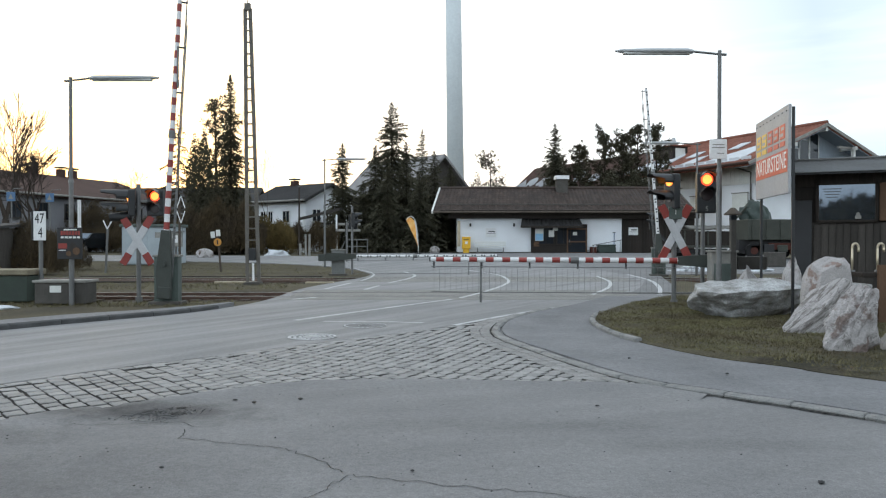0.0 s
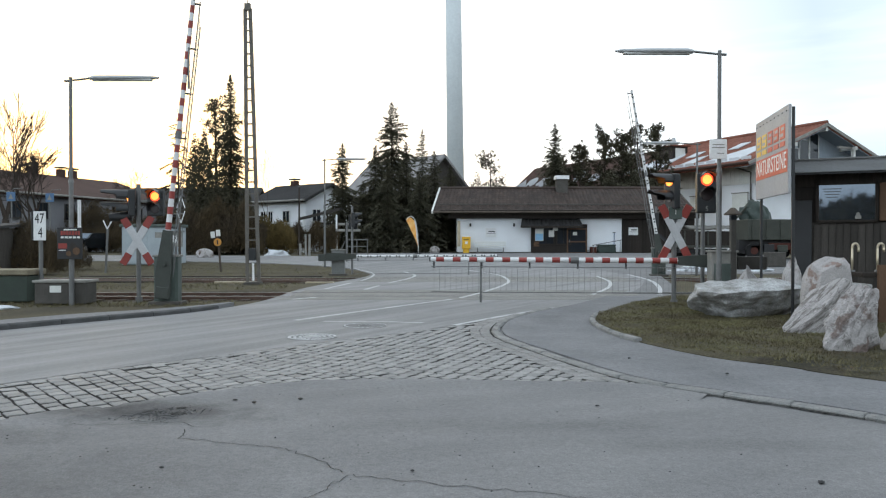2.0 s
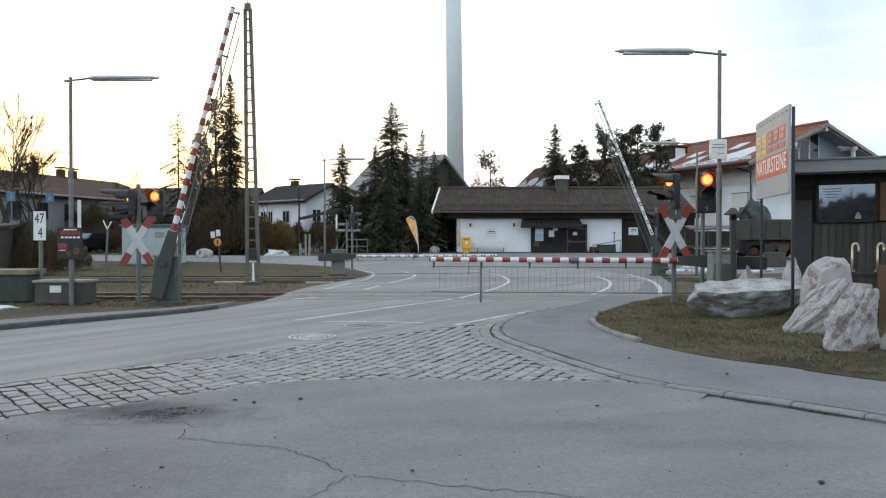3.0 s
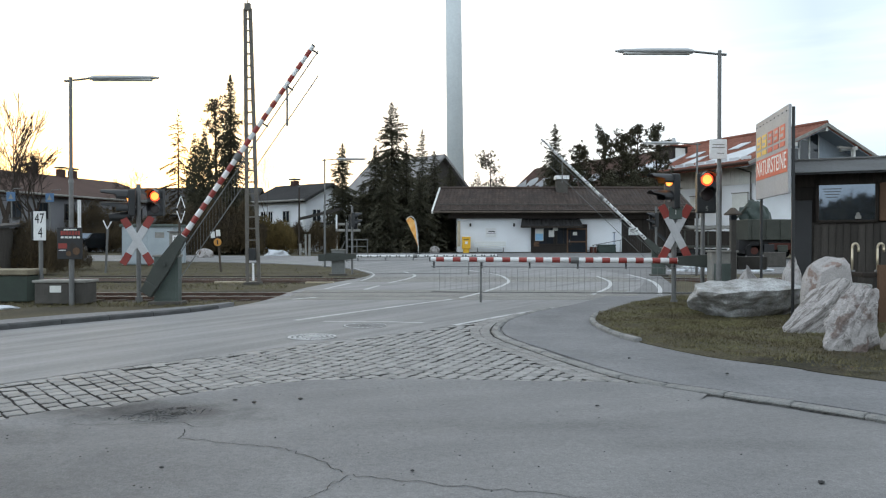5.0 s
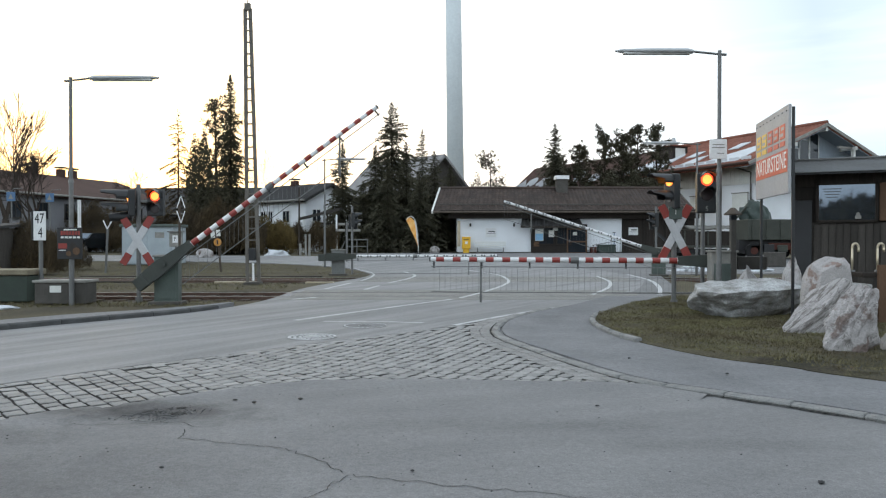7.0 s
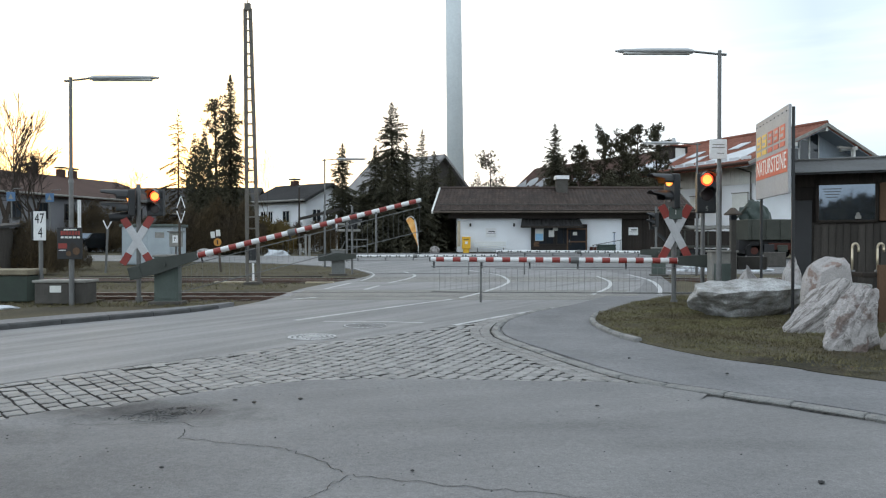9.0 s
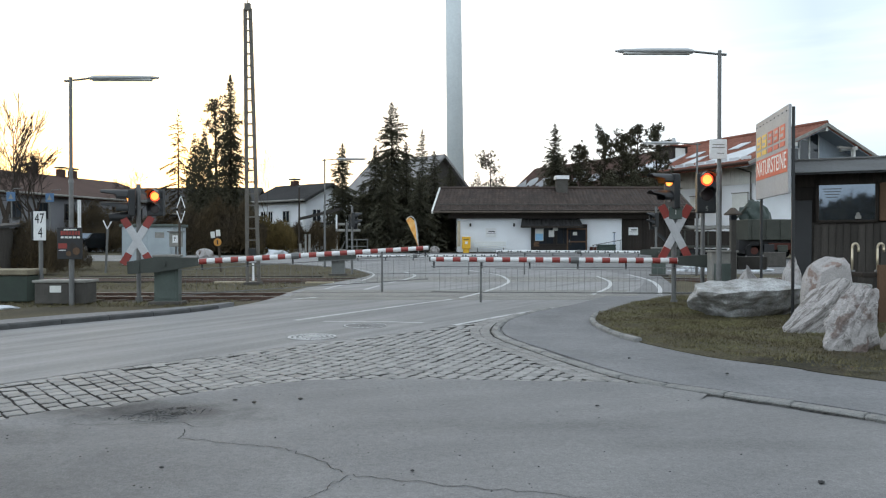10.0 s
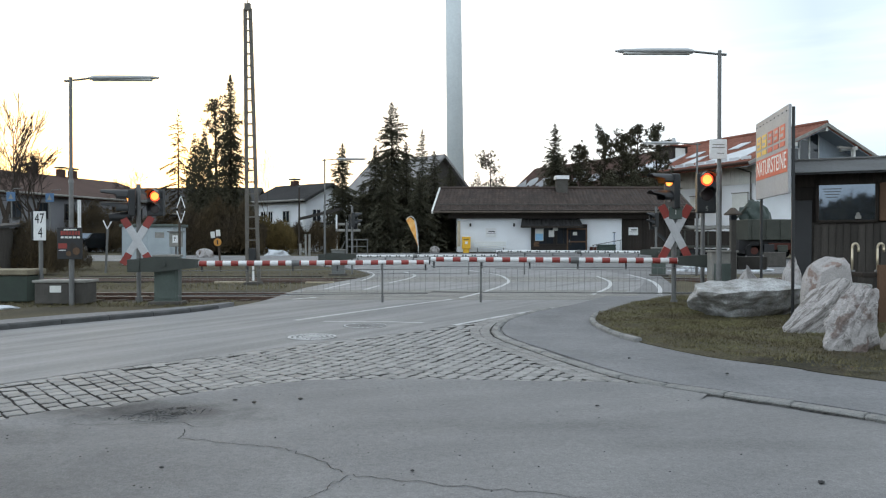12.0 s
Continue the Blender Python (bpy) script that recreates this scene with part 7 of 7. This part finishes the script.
grass("verge_grass", 120000, on_verge, "short patchy winter grass on the verge", 0.014, 0.036, 5, lambda x, y: 0.03 + 0.05 * (0.6 + noise.noise(Vector((x * 0.9, y * 0.9, 3.0)))))
grass("trackside_grass", 12000, lambda r: (r.uniform(-24, -5.0), r.choice((r.uniform(17.2, 19.2), r.uniform(23.2, 27.2), r.uniform(31.5, 42)))), "dry winter grass beside the tracks", 0.03, 0.10, 6, lambda x, y: land(x, y))


# ---- setts and kerbs, stone by stone ----
kerb_stones(kerb_line, 0.62, 0.135, 0.034, "kerb", "kerb_right", "pale granite kerb stones round the corner")
kerb_stones([p for p in shifted(lk, 0.065) if p.y < 17.2], 0.9, 0.15, 0.09, "kerb_dark", "kerb_left", "dark dirty kerb stones along the footway")
def kerbside_strip(name, line, near, far, label, seed):
    """A dark strip along a kerb, of uneven width."""
    vs, fs = [], []
    pts = []
    for a, b in zip(line, line[1:]):
        n = max(1, int((b - a).length / 0.12))
        pts += [a.lerp(b, k / n) for k in range(n)]
    for k, (p, q) in enumerate(zip(pts, pts[1:])):
        t = (q - p).normalized()
        side = Vector((-t.y, t.x, 0))
        w = near + (far - near) * (0.55 + 0.9 * noise.noise(Vector((p.x * 2.3, p.y * 2.3, seed))))
        vs += [tuple(p + side * near + Vector((0, 0, 0.004))), tuple(p + side * w + Vector((0, 0, 0.004)))]
        if k:
            m_ = len(vs)
            fs.append((m_ - 4, m_ - 3, m_ - 1, m_ - 2))
    tagged(mesh_part(name, vs, fs, "joint"), label, "dirt", "", "structure")


for d_ in (1, -1):
    if (shifted(kerb_line, 0.1)[3] - kerb_line[3]).dot(Vector((0.12, 0.05, 0))) * d_ < 0:
        kerbside_strip("kerb_strip", kerb_line, 0.06 * d_, 0.135 * d_, "dark uneven strip along the kerb stones", 2.0)
edge = [p for p in grass_line if 10.9 < p.y < 15.2]
kerb_stones(edge, 0.5, 0.10, 0.09, "kerb", "verge_edging", "low pale edging stones at the verge tip")


def inside(p, poly):
    c = False
    for (x0, y0), (x1, y1) in zip(poly, poly[1:] + poly[:1]):
        if (y0 > p[1]) != (y1 > p[1]) and p[0] < (x1 - x0) * (p[1] - y0) / (y1 - y0) + x0:
            c = not c
    return c


def build_setts():
    upper = [(p.x + 0.02, p.y - 0.02) for p in curve_through([(-10.0, 0.5, 0), (-4.61, 7.94, 0), (-2.84, 9.98, 0), (0.16, 13.32, 0), (1.75, 15.6, 0)], 8)]
    lower = [(p.x, p.y) for p in curve_through([(1.9, 7.92, 0), (0.9, 8.05, 0), (0.1, 8.15, 0), (-0.7, 8.16, 0), (-1.35, 8.1, 0), (-2.1, 7.62, 0), (-2.58, 7.18, 0), (-3.1, 6.58, 0), (-3.65, 6.25, 0), (-9.0, -0.6, 0)], 6)]
    kb = [(p.x - 0.10, p.y) for p in reversed(kerb_line) if 8.1 < p.y < 15.5]
    ki = [(p.x, p.y) for p in reversed(shifted(kerb_line, 0.42)) if 8.1 < p.y < 15.5]
    poly = upper + ki + lower
    bed = [(x + 0.10, y - 0.11) for x, y in upper] + kb + [(x + 0.02, y + 0.15) for x, y in lower]
    area = surface("sett_bed", bed, -0.009, "joint", 0.05, "grey granite sett paving with dark joints", "paving", cut=2.0)
    rng = random.Random(12)
    meshes = []
    for k in range(10):
        bm = bmesh.new()
        bot = [Vector((sx * 0.5, sy * 0.5, 0)) for sx, sy in ((-1, -1), (1, -1), (1, 1), (-1, 1))]
        for p in bot:
            p += Vector((rng.uniform(-.06, .06), rng.uniform(-.06, .06), 0))
        rings = []
        for inset, z in ((0.0, -0.05), (0.0, 0.010), (0.05, 0.017), (0.16, 0.019)):
            rings.append([bm.verts.new((p.x * (1 - inset), p.y * (1 - inset), z + (rng.uniform(-.002, .002) if z > 0 else 0))) for p in bot])
        # lowest ring takes the joint colour: dirt, and the gap's occlusion painted in
        for a, b in zip(rings, rings[1:]):
            for i in range(4):
                bm.faces.new((a[i], a[(i + 1) % 4], b[(i + 1) % 4], b[i])).material_index = 1 if a is rings[0] else 0
        bm.faces.new(rings[-1])
        me = bpy.data.meshes.new("sett"); bm.to_mesh(me); bm.free(); me.materials.append(M["cobble"]); me.materials.append(M["joint"]); meshes.append(me)
    stones = []
    # courses run across the strip from its road edge and fan out towards the corner
    top_line = [Vector((x, y, 0)) for x, y in upper]
    acc = [0.0]
    for a, b in zip(top_line, top_line[1:]):
        acc.append(acc[-1] + (b - a).length)
    s_left = next(d for d, p in zip(acc, top_line) if p.x > -3.6)
    s, k = 0.0, 0
    while s < acc[-1]:
        while acc[k + 1] < s and k < len(acc) - 2:
            k += 1
        p = top_line[k].lerp(top_line[k + 1], (s - acc[k]) / (acc[k + 1] - acc[k]))
        f = min(max((s - s_left) / (acc[-1] - s_left), 0.0), 1.0)
        th = radians(-50.5 + 36.0 * f)
        c_dir = Vector((math.cos(th), math.sin(th), 0))
        pitch = 0.17 - 0.036 * min(1.0, f * 3)
        slide = (0.41 * (s - s_left)) % 0.17 if f > 0 else rng.uniform(0.0, 0.12)
        v = 0.16 - slide
        while v < 6.5:
            ln = rng.uniform(0.18, 0.24) if f <= 0 else 0.17
            if v < 0.08:
                v += ln
                continue
            c = p + c_dir * (v + ln / 2 + (rng.uniform(-0.008, 0.008) if f > 0 else 0.0))
            wd = pitch * (1 + (0.09 * (v + ln / 2) if f > 0 else 0.0))
            if inside((c.x, c.y), poly):
                stones.append((c, ln - (0.034 if f > 0 else 0.044), wd * 0.99 - (0.017 if f > 0 else 0.026), math.degrees(th) + rng.uniform(-3.5, 3.5)))
            v += ln
        s += pitch
    # a row of stones lies along the road's edge
    for a, b in zip(top_line, top_line[1:]):
        n_ = max(1, round((b - a).length / 0.21))
        d = (b - a) / n_
        for k in range(n_):
            c = a + d * (k + 0.5) + Vector((d.y, -d.x, 0)).normalized() * 0.09
            stones.append((c, d.length - 0.016, 0.125, math.degrees(math.atan2(d.y, d.x)) + rng.uniform(-1.5, 1.5)))
    stones.sort(key=lambda s: s[0].length)
    rest_v, rest_f, rest_m = [], [], []
    for k, (c, ln, wd, a) in enumerate(stones):
        me = meshes[rng.randrange(10)]
        m = pose(c.x, c.y, -0.014 + rng.uniform(-.004, .004), rng.uniform(-0.9, 0.9), rng.uniform(-0.9, 0.9), a) @ Matrix.Diagonal((ln, wd, 1, 1))
        if k < 300:
            shared("sett", me, area, m)
        else:
            b = len(rest_v)
            rest_v += [tuple(m @ v.co) for v in me.vertices]
            rest_f += [tuple(b + i for i in p.vertices) for p in me.polygons]
            rest_m += [p.material_index for p in me.polygons]
    field = tagged(mesh_part("sett_field", rest_v, rest_f, "cobble", area), kind="stuff")
    field.data.materials.append(M["joint"])
    field.data.polygons.foreach_set("material_index", rest_m)
    # two gutter rows along the kerb
    line = [p for p in shifted(kerb_line, 0.17) if 7.9 < p.y < 15.6]
    outer_line = [p for p in shifted(kerb_line, 0.335) if 7.95 < p.y < 14.6]
    for a, b in list(zip(line, line[1:])) + list(zip(outer_line, outer_line[1:])):
        d = b - a
        for k in range(2):
            c = a.lerp(b, 0.25 + 0.5 * k)
            w2 = d.length / 2
            shared("gutter_sett", meshes[rng.randrange(10)], area, pose(c.x, c.y, -0.012 + rng.uniform(-.003, .003), 0, 0, math.degrees(math.atan2(d.y, d.x))) @ Matrix.Diagonal((w2 * 0.95, 0.158, 1, 1)))


build_setts()


def asphalt_lip():
    """The ragged edge where the side street's asphalt laps over the setts."""
    line = curve_through([(2.56, 7.36, 0), (2.0, 7.78, 0), (0.9, 7.93, 0), (0.1, 8.03, 0), (-0.7, 8.04, 0), (-1.4, 7.95, 0), (-2.1, 7.5, 0), (-2.62, 7.06, 0), (-3.14, 6.46, 0), (-3.7, 6.12, 0), (-9.0, -0.7, 0)], 24)
    vs, fs = [], []
    for k, p in enumerate(line):
        t = (line[min(k + 1, len(line) - 1)] - line[max(k - 1, 0)]).normalized()
        side = Vector((t.y, -t.x, 0))
        w = (0.13 + 0.05 * noise.noise(p * 3.1) + 0.04 * noise.noise(p * 11.0)) * min(1.0, 0.1 + k / 26)
        for d, z in ((w, -0.004), (w - 0.012, 0.0095), (0.0, 0.010), (-0.25, -0.0115)):
            vs.append((p.x + side.x * d, p.y + side.y * d, z))
        if k:
            b = len(vs) - 8
            fs += [(b + i, b + i + 1, b + i + 5, b + i + 4) for i in range(3)]
    tagged(mesh_part("asphalt_edge", vs, fs, "asphalt_old"), "ragged asphalt edge lapping over the setts", "road", "", "structure")


asphalt_lip()


# ---- what moves: the two booms with their grilles ----
def motions():
    for ob, rows, how in MOVERS:
        walk(ob, [(t, how(a) if callable(how) else pose(0, 0, how, 0, -a, 0)) for t, a in rows])


motions()
